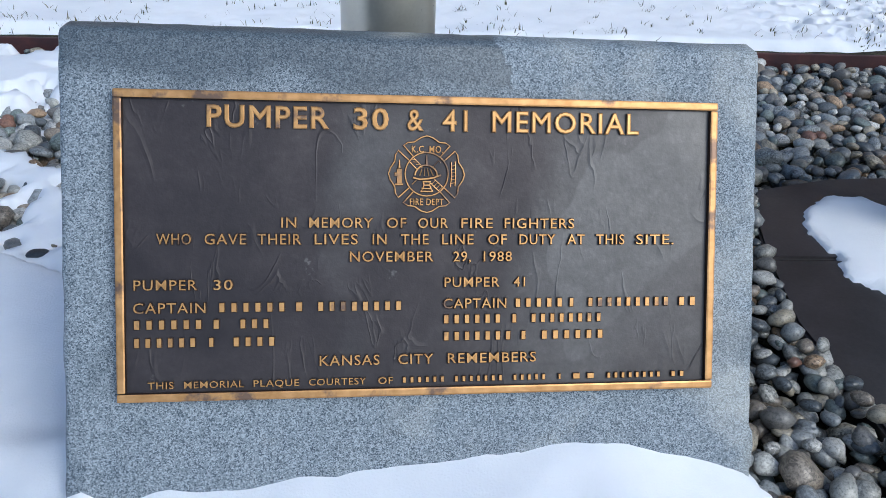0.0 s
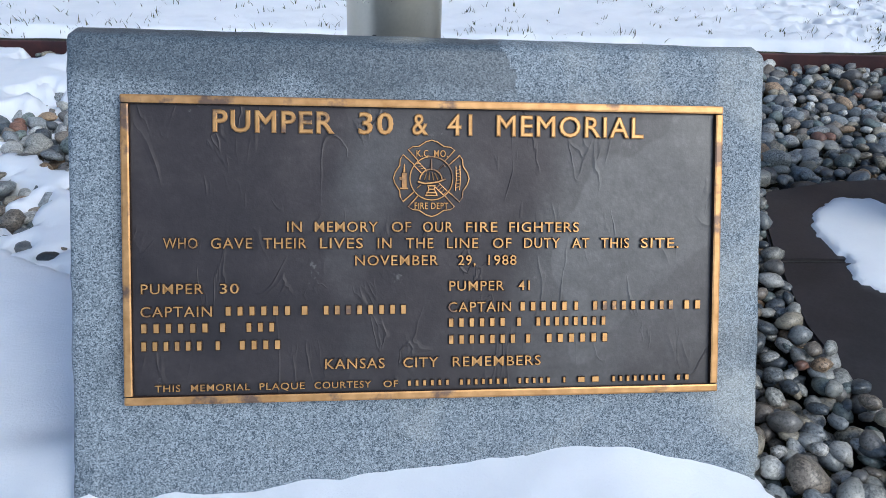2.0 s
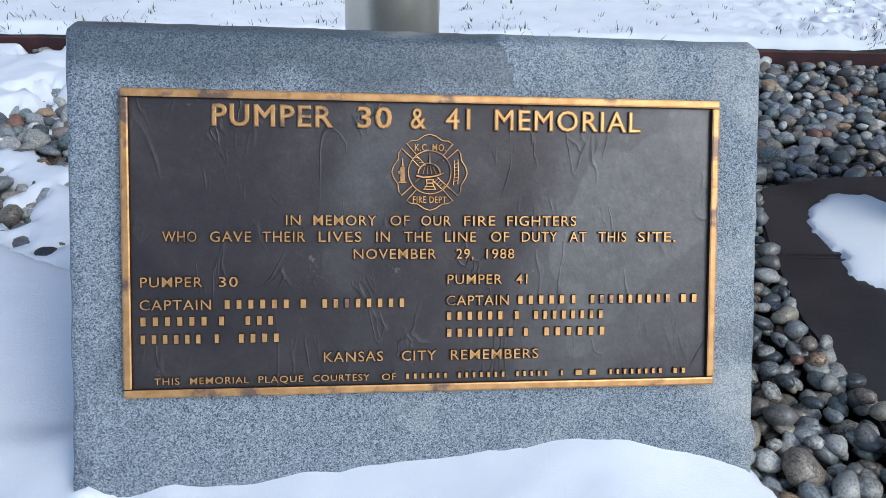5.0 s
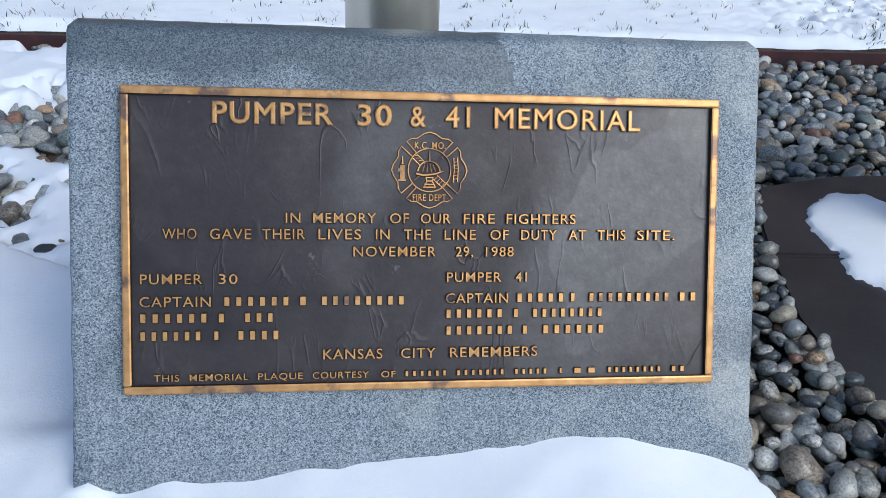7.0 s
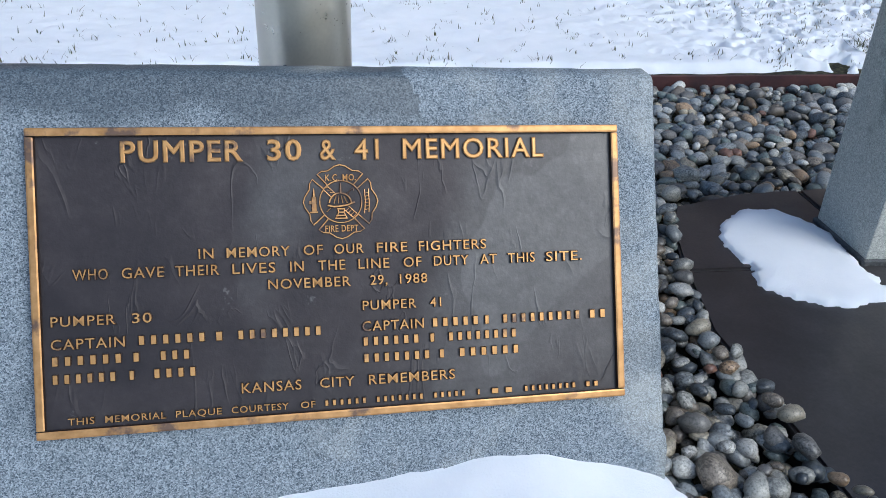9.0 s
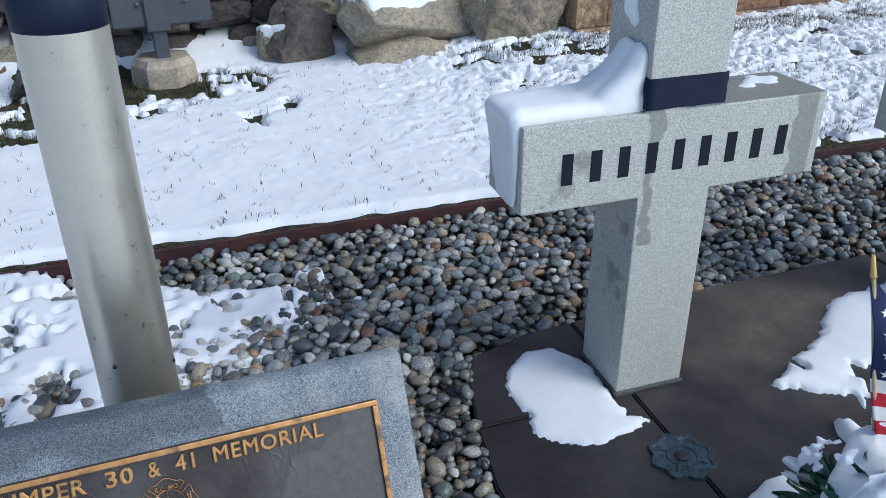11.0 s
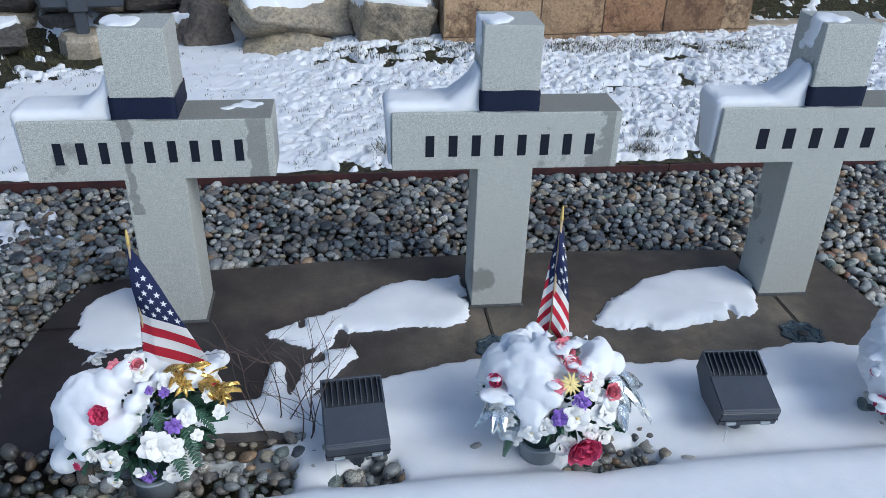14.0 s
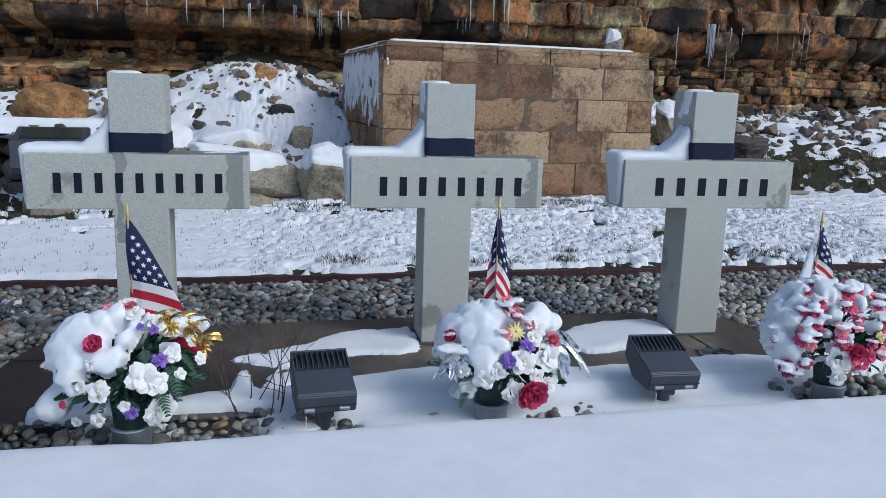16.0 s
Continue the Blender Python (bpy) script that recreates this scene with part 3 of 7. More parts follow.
tagged(ground, "dark damp soil under the gravel and snow", "ground", "", "structure")

lx, ly = steps((-9, -3.4, 0.12), (-3.4, 4.6, 0.05), (4.6, 12, 0.15)), steps((1.215, 3.4, 0.05), (3.4, 6.6, 0.08))
lawn = new("lawn", field("lawn", lx, ly, lawn_z, SOIL))
tagged(lawn, "dormant grass bank rising gently behind the steel edging", "lawn", "", "structure")


def lawn_snow_z(x, y):
    cover = fbm(x, y, 7.0, 21, 4, 0.6) - 0.5
    patchy = smooth(-1.5, 0.2, x) * smooth(1.20, 1.42, y)            # thinner, lumpier snow in front of the block wall
    xr, yr = 0.81 * x + 0.59 * y, 0.81 * y - 0.59 * x
    lumps = 0.008 * (fbm(xr, yr, 17.0, 31, 2) - 0.5) + 0.009 * (fbm(0.3 * x + 0.95 * y, 0.95 * x - 0.3 * y, 23.0, 36, 3, 0.85) - 0.5)
    t = 0.032 + 0.050 * cover * (0.25 + 0.50 * patchy) + lumps * (0.55 - 0.05 * patchy) + 0.006 * (fbm(x, y, 38.0, 33, 2) - 0.5) * (0.9 + 0.3 * patchy)
    t = t - 0.042 * patchy * smooth(0.55, 0.65, fbm(xr, yr, 27.0, 77, 3, 0.85))
    t = t - 0.028 * smooth(0.66, 0.78, fbm(x, y, 3.0, 41, 3)) * smooth(1.9, 2.5, y)
    t = t - 0.060 * smooth(0.87, 0.95, lattice_noise(x * 0.9, y * 1.25, 6.5, 45) + 0.10 * (fbm(xr, yr, 30.0, 46, 2) - 0.5)) * smooth(2.0, 2.4, y)
    soil = np.exp(-((x + 1.95) / 0.36) ** 2 - ((y - 3.10) / 0.22) ** 2) + np.exp(-((x + 2.45) / 0.42) ** 2 - ((y - 2.85) / 0.22) ** 2) + np.exp(-((x + 2.85) / 0.40) ** 2 - ((y - 2.65) / 0.25) ** 2) + np.exp(-((x + 2.60) / 0.30) ** 2 - ((y - 3.30) / 0.25) ** 2)
    t = t - 0.20 * np.clip(soil - 0.16, 0, 1) * smooth(0.42, 0.54, fbm(xr, yr, 7.0, 57, 4, 0.75) + 0.05)
    t = t - 0.055 * smooth(-1.0, -0.2, x) * smooth(1.42, 1.28, y) * smooth(0.47, 0.60, fbm(x, y, 7.0, 47, 4, 0.7))
    bare = np.exp(-((x - 2.20 - 0.35 * (y - 1.8)) / 0.30) ** 2 - ((y - 1.80) / 0.48) ** 2) + 0.5 * np.exp(-((x - 0.10) / 0.50) ** 2 - ((y - 2.66) / 0.14) ** 2)
    t = t - 0.14 * np.clip(bare - 0.15, 0, 1) * smooth(0.42, 0.58, fbm(xr, yr, 8.0, 48, 4, 0.75))
    edge = smooth(1.21, 1.27, y + 0.05 * (fbm(x, y, 9, 3, 2) - 0.5))
    t = t - 0.050 * smooth(2.45, 2.7, x) * smooth(3.3, 3.45, y) * smooth(4.3, 3.9, y) * smooth(0.34, 0.56, fbm(xr, yr, 8.0, 58, 4, 0.75))
    t = t - 0.060 * smooth(-0.75, -0.45, x) * smooth(0.35, 0.1, x) * smooth(2.62, 2.80, y) * smooth(3.1, 2.9, y) * smooth(0.42, 0.60, fbm(x, y, 13, 55, 3, 0.75))
    rubble = smooth(3.3, 3.9, y)
    t = t + rubble * (0.10 * (fbm(x, y, 2.6, 51, 3) - 0.48) - 0.01 + 0.045 * np.exp(-((x + 0.75) / 1.0) ** 2)) - 0.16 * smooth(5.45, 5.8, y)
    t = t - rubble * smooth(2.2, 2.7, x) * (0.002 + 0.060 * smooth(0.53, 0.66, fbm(xr, yr, 7.0, 59, 4, 0.7)))
    return lawn_z(x, y) - 0.03 + (t + 0.03) * edge


sx, sy = steps((-8, -3.2, 0.09), (-3.2, 3.8, 0.013), (3.8, 11, 0.07)), steps((1.215, 3.3, 0.013), (3.3, 6.2, 0.04))
snow_lawn = new("lawn_snow", field("lawn_snow", sx, sy, lawn_snow_z, SNOW))
tagged(snow_lawn, "thin fresh snow over the lawn with grass showing through", "snow", "", "stuff")

# blades that stand out of the snow
rng = np.random.RandomState(4)


def blades(name, count, area, zf, size, mat, label, clumps=0, lean=0.7, spread=0.035):
    x0, x1, y0, y1 = area
    bx, by = rng.uniform(x0, x1, count), rng.uniform(y0, y1, count)
    if clumps:
        cx, cy = rng.uniform(x0, x1, clumps), rng.uniform(y0, y1, clumps)
        k = rng.randint(0, clumps, count)
        bx, by = cx[k] + rng.normal(0, spread, count), np.clip(cy[k] + rng.normal(0, 0.7 * spread, count), y0, y1)
    bz = zf(bx, by) - 0.01
    h = rng.uniform(*size, count)
    a, w = rng.uniform(0, 2 * np.pi, count), rng.uniform(0.0008, 0.0019, count)
    ln = rng.uniform(0.05, lean, count) * h
    dx, dy = np.cos(a), np.sin(a)
    px, py = -dy * w, dx * w
    V = np.stack([np.stack([bx - px, by - py, bz], -1), np.stack([bx + px, by + py, bz], -1),
                  np.stack([bx + 0.4 * ln * dx + px, by + 0.4 * ln * dy + py, bz + 0.6 * h], -1), np.stack([bx + 0.4 * ln * dx - px, by + 0.4 * ln * dy - py, bz + 0.6 * h], -1),
                  np.stack([bx + ln * dx, by + ln * dy, bz + h], -1)], 1).reshape(-1, 3)
    i = np.arange(count)[:, None] * 5
    F = np.concatenate([i + np.array([[0, 1, 2]]), i + np.array([[0, 2, 3]]), i + np.array([[3, 2, 4]])])
    return tagged(new(name, big_mesh(name, V, F, mat, False)), label, "grass", "", "stuff")


blades("grass_blades", 9000, (-5, 6, 1.24, 3.2), lawn_snow_z, (0.010, 0.032), BLADE, "thin dry grass blades poking out of the snow", 2600, 1.3, 0.010)
blades("grass_tufts", 17000, (-0.65, 5, 1.27, 3.2), lawn_snow_z, (0.008, 0.024), BLADE, "short olive grass tufts where the snow has melted", 2600, 1.8, 0.028)
blades("bare_patch_grass", 2600, (1.7, 2.8, 1.3, 2.4), lawn_z, (0.015, 0.045), BLADE, "brown flattened grass on a thawed patch of lawn", 120, 2.2)
blades("soil_weeds", 3600, (-3.2, -1.45, 2.45, 3.25), lawn_z, (0.02, 0.06), BLADE, "dead grass on the bare soil round a footing", 90, 1.8)
blades("wall_weeds", 9000, (2.5, 6.5, 3.4, 4.2), lawn_snow_z, (0.03, 0.10), BLADE, "brown and olive weeds behind the kerb", 120, 1.3)
blades("wall_grass", 5200, (-0.6, 2.4, 2.72, 2.95), lawn_snow_z, (0.015, 0.045), BLADE, "olive grass along the foot of the block wall", 170, 1.6)
blades("bank_tufts", 2400, (-0.42, 3.6, 1.27, 1.50), lawn_snow_z, (0.015, 0.050), BLADE, "dark clumps of longer grass beside the edging", 26, 2.6)
blades("edge_grass", 420, (-3.4, 4.0, 1.235, 1.30), lawn_snow_z, (0.014, 0.034), BLADE, "grass fringe along the rusty edging", 60, 1.4)

# rusty steel edging between lawn and gravel
edging = thing("steel_edging", "rust-brown flat steel edging strip between lawn and gravel", "edging", kind="structure")
for a, b in ((-6.0, -2.42), (-2.415, 1.2), (1.205, 6.0)):
    bm = bmesh.new()
    box(bm, a, b, 1.195, 1.207, -0.10, 0.010, 0.002, 1)
    part("strip", bm, RUST, edging)
bm = bmesh.new()
box(bm, -2.55, -2.30, 1.207, 1.214, -0.06, 0.020, 0.002, 1)
part("splice_plate", bm, RUST, edging, "dark overlapping splice plate")

# concrete pad in panels round the crosses
PAD = [(-1.49, -0.62), (-1.50, -0.40), (-1.515, -0.20), (-1.485, 0.0), (-1.445, 0.17), (-1.40, 0.275), (-1.22, 0.33), (-0.96, 0.352), (-0.5, 0.383), (0.0, 0.390), (0.55, 0.380), (1.05, 0.352), (1.30, 0.30), (1.46, 0.235), (1.49, 0.05), (1.505, -0.15), (1.52, -0.62)]


def pad_panel(parent, x0, x1, y0=-0.7, y1=0.6):
    poly = [Vector((*p, 0)) for p in PAD]
    for nx, ny, d in ((1, 0, x0), (-1, 0, -x1), (0, 1, y0), (0, -1, -y1)):
        out = []
        for p, q in zip(poly, poly[1:] + poly[:1]):
            sp, sq = nx * p.x + ny * p.y - d, nx * q.x + ny * q.y - d
            if sp >= 0:
                out.append(p)
            if (sp >= 0) != (sq >= 0):
                out.append(p.lerp(q, sp / (sp - sq)))
        poly = out
    bm = bmesh.new()
    f = bm.faces.new([bm.verts.new(p) for p in poly])
    if f.normal.z < 0:
        bmesh.ops.reverse_faces(bm, faces=[f])
    r = bmesh.ops.extrude_face_region(bm, geom=[f])
    bmesh.ops.translate(bm, vec=(0, 0, -0.095), verts=[g for g in r["geom"] if isinstance(g, bmesh.types.BMVert)])
    bm.normal_update()
    top = [e for e in bm.edges if all(v.co.z > -0.01 for v in e.verts)]
    bmesh.ops.bevel(bm, geom=top, offset=0.005, segments=2, affect="EDGES")
    part("panel", bm, CONCRETE, parent)


pad = thing("concrete_pad", "wet brown-grey concrete pad under the three crosses", "paving", kind="structure")
pad_panel(pad, -2, -1.073, -0.002, 0.6)
pad_panel(pad, -2, -1.073, -0.7, -0.007)
pad_panel(pad, -1.068, 0.045)
pad_panel(pad, 0.050, 1.148)
pad_panel(pad, 1.153, 2)


# ---- snow over the front bed ----
def bank_z(x, y):
    """Snow in front of the pots and round the monument; low where gravel and paving lie bare."""
    wob = 0.05 * (fbm(x, y, 5, 61, 3) - 0.5) + 0.02 * (fbm(x, y, 22, 65, 2) - 0.5)
    back = poly_depth([(-0.62, -0.60), (-0.42, -0.40), (-0.25, -0.35), (0.0, -0.29), (0.22, -0.33), (0.48, -0.37), (0.78, -0.345), (1.05, -0.31), (1.35, -0.36), (1.75, -0.30), (2.6, -0.15), (4, 0.1), (4, -1), (-0.62, -1)], x, y)
    left = poly_depth([(-0.50, -0.55), (-0.62, -0.60), (-0.78, -0.60), (-0.95, -0.57), (-1.10, -0.585), (-1.17, -0.64), (-1.19, -0.70), (-1.12, -0.70), (-1.03, -0.72), (-0.92, -0.67), (-0.78, -0.66), (-0.66, -0.68), (-0.58, -0.74), (-0.50, -0.74)], x, y)
    front = poly_depth([(-12, -12), (-12, 0.15), (-3.4, 0.15), (-2.95, 0.06), (-2.72, -0.06), (-2.54, -0.16), (-2.46, -0.30), (-2.3, -0.38), (-1.735, -0.40), (-1.715, -0.55), (-1.70, -0.61), (-1.65, -0.70), (-1.55, -0.79), (-1.35, -0.815), (-1.12, -0.80), (-0.9, -0.855), (-0.62, -0.835),
                        (-0.5, -0.76), (-0.28, -0.72), (0.2, -0.78), (0.45, -0.80), (0.6, -0.76), (1.15, -0.80), (1.5, -0.8), (3, -0.6), (12, -0.6), (12, -12)], x, y)
    gap = poly_depth([(0.20, -0.86), (0.14, -0.80), (0.22, -0.74), (0.36, -0.72), (0.43, -0.78), (0.38, -0.83)], x, y)
    gap2 = poly_depth([(-0.50, -0.80), (-0.42, -0.72), (-0.33, -0.72), (-0.31, -0.80), (-0.4, -0.84)], x, y)
    gap3 = poly_depth([(1.16, -0.82), (1.17, -0.70), (1.30, -0.62), (1.50, -0.56), (1.95, -0.48), (2.25, -0.66), (1.75, -0.80), (1.45, -0.84)], x, y)
    behind = poly_depth([(-1.30, -0.55), (-1.285, -0.50), (-1.20, -0.445), (-1.10, -0.40), (-0.99, -0.36), (-0.90, -0.355), (-0.87, -0.48), (-0.90, -0.62), (-1.17, -0.63), (-1.29, -0.60)], x, y)
    lobe = poly_depth([(-0.95, -0.60), (-0.92, -0.50), (-0.82, -0.45), (-0.73, -0.44), (-0.715, -0.30), (-0.675, -0.245), (-0.635, -0.28), (-0.625, -0.42), (-0.585, -0.46), (-0.52, -0.42), (-0.45, -0.38), (-0.45, -0.63), (-0.70, -0.60)], x, y)
    d = np.maximum(np.maximum(np.maximum(np.maximum(back, left), front), behind), lobe + 0.01) + wob
    d = np.minimum(d, 0.02 - gap3 + wob)
    d = np.minimum(d, 0.02 - poly_depth([(-3.35, -0.14), (-2.96, -0.06), (-2.87, 0.08), (-2.89, 0.22), (-3.05, 0.32), (-3.4, 0.3)], x, y) + wob)
    d = np.minimum(d, np.minimum(0.02 - gap, 0.02 - gap2) + 0.5 * wob)
    h = 0.012 + 0.028 * (1 - np.exp(-np.clip(d, 0, None) / 0.035)) + 0.006 * (fbm(x, y, 6, 71, 3) - 0.5)
    crest = smooth(-0.79, -0.93, y) * smooth(-1.9, -1.4, x)
    h = h - 0.030 * smooth(-0.57, -0.66, y) * smooth(-0.88, -0.80, y) * smooth(-1.4, -1.1, x)      # hollow round the pots
    h = h + crest * (0.030 + 0.012 * (fbm(x, y, 2.2, 73, 2) - 0.5)) - 0.09 * smooth(-1.3, -2.4, y) * smooth(-4.5, -0.9, x)
    h = h + 0.020 * (fbm(x, y, 4.5, 79, 4, 0.6) - 0.5) * smooth(-2.45, -2.65, x) * smooth(-1.2, -0.7, y)
    # drift against the foot of the memorial stone
    foot = np.interp(x, [-2.78, -2.53, -2.485, -2.43, -2.31, -2.11, -2.02, -1.93, -1.85, -1.75, -1.69, -1.58], [0.045, 0.087, 0.079, 0.087, 0.090, 0.097, 0.102, 0.103, 0.089, 0.065, 0.045, 0.03])
    near_ = smooth(-0.88, -0.68, y) * smooth(-0.46, -0.54, y) * smooth(-2.78, -2.55, x) * smooth(-1.58, -1.69, x)
    h = h + near_ * (foot - 0.046 + 0.006 * (fbm(x, y, 26, 75, 3, 0.7) - 0.5)) + 0.016 * np.exp(-((x + 2.505) / 0.018) ** 2 - ((y + 0.628) / 0.016) ** 2)
    h = h - 0.02 * smooth(-0.8, -1.6, y) * smooth(-1.4, -1.9, x)
    return np.where(d > 0, h, -0.10) - 0.11 * (1 - smooth(-0.004, 0.03, d))


bx = steps((-12, -3.6, 0.3), (-3.6, 2.4, 0.015), (2.4, 12, 0.3))
by = steps((-12, -1.5, 0.25), (-1.5, 0.25, 0.015))
bank = new("snow_bank", field("snow_bank", bx, by, bank_z, SNOW, -0.085))
tagged(bank, "smooth untouched snow bank in front of the flower pots", "snow", "", "stuff")


def gravel_snow_z(x, y):
    zone = poly_depth([(-12, 1.17), (-12, -0.25), (-2.55, -0.25), (-2.45, -0.1), (-1.80, 0.05), (-1.72, 0.50), (-1.55, 0.70), (-1.75, 0.98), (-2.35, 1.05), (-2.6, 1.17)], x, y)
    bare = np.maximum(poly_depth([(-3.5, 0.52), (-3.2, 0.66), (-2.95, 0.80), (-2.66, 0.74), (-2.66, 0.30), (-2.86, 0.30), (-3.06, 0.42)], x, y), poly_depth([(-3.4, -0.14), (-2.96, -0.06), (-2.87, 0.08), (-2.89, 0.22), (-3.05, 0.32), (-3.4, 0.3)], x, y))
    right = poly_depth([(1.75, 0.25), (1.9, 0.45), (2.3, 0.62), (3.2, 0.75), (3.6, 0.4), (3.2, -0.2), (2.1, -0.1)], x, y)
    m = 0.5 + 1.25 * (fbm(x, y, 6.5, 81, 4, 0.65) - 0.5)
    inner = smooth(-0.02, 0.22, zone) * 0.30 - 0.75 * (zone < -0.01) - 0.60 * smooth(-0.03, 0.08, bare)
    inner2 = smooth(0.0, 0.25, right) * 0.16 - 0.75 * (right < 0)
    west = 0.13 * smooth(-1.9, -2.5, x)
    poke = smooth(0.60, 0.74, fbm(x, y, 17, 87, 2, 0.6)) * smooth(-3.4, -2.9, x)
    d = m - 0.54 + np.maximum(inner - 0.06 + west * (zone > 0), inner2 - 0.02)
    return np.where(d > -0.1, -0.054 + 0.009 * smooth(-2.3, -2.7, x) + 0.062 * (0.70 + 0.30 * smooth(-1.95, -2.4, x)) * smooth(-0.02, 0.16, d) + 0.010 * fbm(x, y, 18, 85, 2) - 0.045 * poke, -0.12)


gs = new("snow_on_gravel", field("snow_on_gravel", steps((-12, -3.3, 0.08), (-3.3, 3.5, 0.014)), steps((-0.25, 1.18, 0.014)), gravel_snow_z, SNOW, -0.09))
tagged(gs, "melting snow patches lying between river pebbles", "snow", "", "stuff")


def snow_patch(outline, tall, seed, label):
    xs_, ys_ = [p[0] for p in outline], [p[1] for p in outline]

    def height(x, y):
        rag = 0.034 * (fbm(x, y, 9, seed, 2) - 0.5) + 0.030 * (fbm(x, y, 34, seed + 5, 3, 0.8) - 0.5) - 0.05 * smooth(0.86, 0.93, lattice_noise(x, y, 15, seed + 3))
        d = poly_depth(outline, x, y) + rag
        return np.where(d > 0, tall * (1 - np.exp(-np.clip(d, 0, None) / 0.015)) * (0.88 + 0.45 * (fbm(x, y, 9, seed + 9, 2) - 0.5)), -0.012)
    ob = new("snow_patch", field("snow_patch", steps((min(xs_) - 0.04, max(xs_) + 0.04, 0.0075)), steps((min(ys_) - 0.04, max(ys_) + 0.04, 0.0075)), height, SNOW, -0.004))
    return tagged(ob, label, "snow", "snow patches on the pad", "stuff")


snow_patch([(-1.348, 0.18), (-1.266, 0.245), (-1.165, 0.245), (-1.13, 0.165), (-1.112, 0.06), (-1.12, -0.07), (-1.062, -0.115), (-1.065, -0.13), (-1.15, -0.145), (-1.275, -0.163), (-1.352, -0.105), (-1.388, -0.062), (-1.36, -0.005), (-1.37, 0.08)], 0.015, 101, "white snow patch beside the foot of a granite cross")
snow_patch([(-0.72, -0.10), (-0.60, -0.02), (-0.45, 0.05), (-0.28, 0.195), (-0.02, 0.215), (0.005, 0.03), (-0.02, -0.075), (-0.09, -0.10), (-0.25, -0.10), (-0.43, -0.115), (-0.50, -0.135), (-0.44, -0.19), (-0.42, -0.25), (-0.46, -0.30), (-0.54, -0.42), (-0.63, -0.58), (-0.66, -0.56), (-0.60, -0.36), (-0.56, -0.20)], 0.021, 111, "long snow patch with a narrow tail on wet concrete")
snow_patch([(0.42, -0.13), (0.49, -0.01), (0.60, 0.06), (0.74, 0.16), (1.06, 0.215), (1.105, 0.07), (1.05, -0.09), (1.0, -0.135), (0.83, -0.165), (0.64, -0.205), (0.60, -0.17), (0.50, -0.175)], 0.028, 121, "thick snow patch beside the foot of a granite cross")

# ---- monument with the bronze plaque ----
RV, UV, NV = Vector((0.9968, 0.0723, -0.0347)), Vector((-0.0043, 0.4811, 0.8766)), Vector((0.0801, -0.8736, 0.4800))
SLANT = Matrix(((RV.x, UV.x, NV.x, -2.4686), (RV.y, UV.y, NV.y, -0.4137), (RV.z, UV.z, NV.z, 0.4625), (0, 0, 0, 1)))
PW, PH = 0.670, 0.333


def monument():
    s, c = 0.4967, 0.868
    a = (0.062, -0.012)
    b = (a[0] + 0.034 * s, a[1] - 0.034 * c)
    d = (-0.60, -0.012)
    e = (b[0] - 0.62 * c, b[1] - 0.62 * s)
    bm = bmesh.new()
    for u in (-0.0575, 0.7270):
        for v, n in (a, b, e, d):
            bm.verts.new((u, v, n))
    bm.verts.ensure_lookup_table()
    v = bm.verts
    for q in ((0, 1, 2, 3), (7, 6, 5, 4), (0, 4, 5, 1), (1, 5, 6, 2), (2, 6, 7, 3), (3, 7, 4, 0)):
        bm.faces.new([v[i] for i in q])
    bmesh.ops.bevel(bm, geom=list(bm.edges), offset=0.007, segments=2, affect="EDGES", profile=0.5)
    bmesh.ops.subdivide_edges(bm, edges=[e for e in bm.edges if e.calc_length() > 0.2], cuts=40, use_grid_fill=True)
    bm.normal_update()
    for w in bm.verts:
        k = noise.noise(w.co * 45) * 0.0012 + noise.noise(w.co * 140) * 0.0007
        if w.co.x < -0.050 or w.co.x > 0.719:
            k *= 1.3
        if w.normal.z > 0.8 and w.co.y < -0.378 - 0.035 * (0.72 - w.co.x):
            k += 0.011 + 0.008 * noise.noise(w.co * 22)      # rough-pitched foot below the sawn face
        w.co += w.normal * k
    ob = new("memorial_stone", bm_mesh("memorial_stone", bm, STONE, True))
    ob.matrix_basis = SLANT
    return tagged(ob, "blue-grey granite slant-faced memorial stone half sunk in snow", "monument")


monument()


def text_mesh(body, u0, u1, v, cap, depth=0.0036):
    """A raised word in capitals from u0 to u1 on the base line v."""
    cu = bpy.data.curves.new("word", "FONT")
    cu.body = body
    cu.size, cu.extrude, cu.offset, cu.space_character = 1.0, 0.06, 0.002 if cap < 0.015 else -0.006, 1.12
    cu.bevel_depth, cu.bevel_resolution, cu.resolution_u = 0.034, 0, 3
    ob = bpy.data.objects.new("word", cu)
    scene.collection.objects.link(ob)
    me = bpy.data.meshes.new_from_object(ob.evaluated_get(bpy.context.evaluated_depsgraph_get()))
    bpy.data.objects.remove(ob)
    co = np.array([w.co for w in me.vertices])
    lo, hi = co.min(0), co.max(0)
    sx_ = (u1 - u0) / (hi[0] - lo[0])
    for w in me.vertices:
        w.co = (u0 + (w.co.x - lo[0]) * sx_, v + w.co.y * cap / 0.72, -0.0062 + depth * (w.co.z - lo[2]) / (hi[2] - lo[2]))
    return me


def bars(u0, u1, v, cap, count, parent, fill=0.52):
    """Plain raised bars in place of a word."""
    p = (u1 - u0) / (count - 1 + fill)
    for i in range(count):
        wide = fill * p if count > 1 else 0.6 * (u1 - u0)
        part("blank_letter", box(bmesh.new(), u0 + i * p, u0 + i * p + wide, v, v + cap, -0.0062, -0.0030, 0.0007, 1), LETTER, parent)


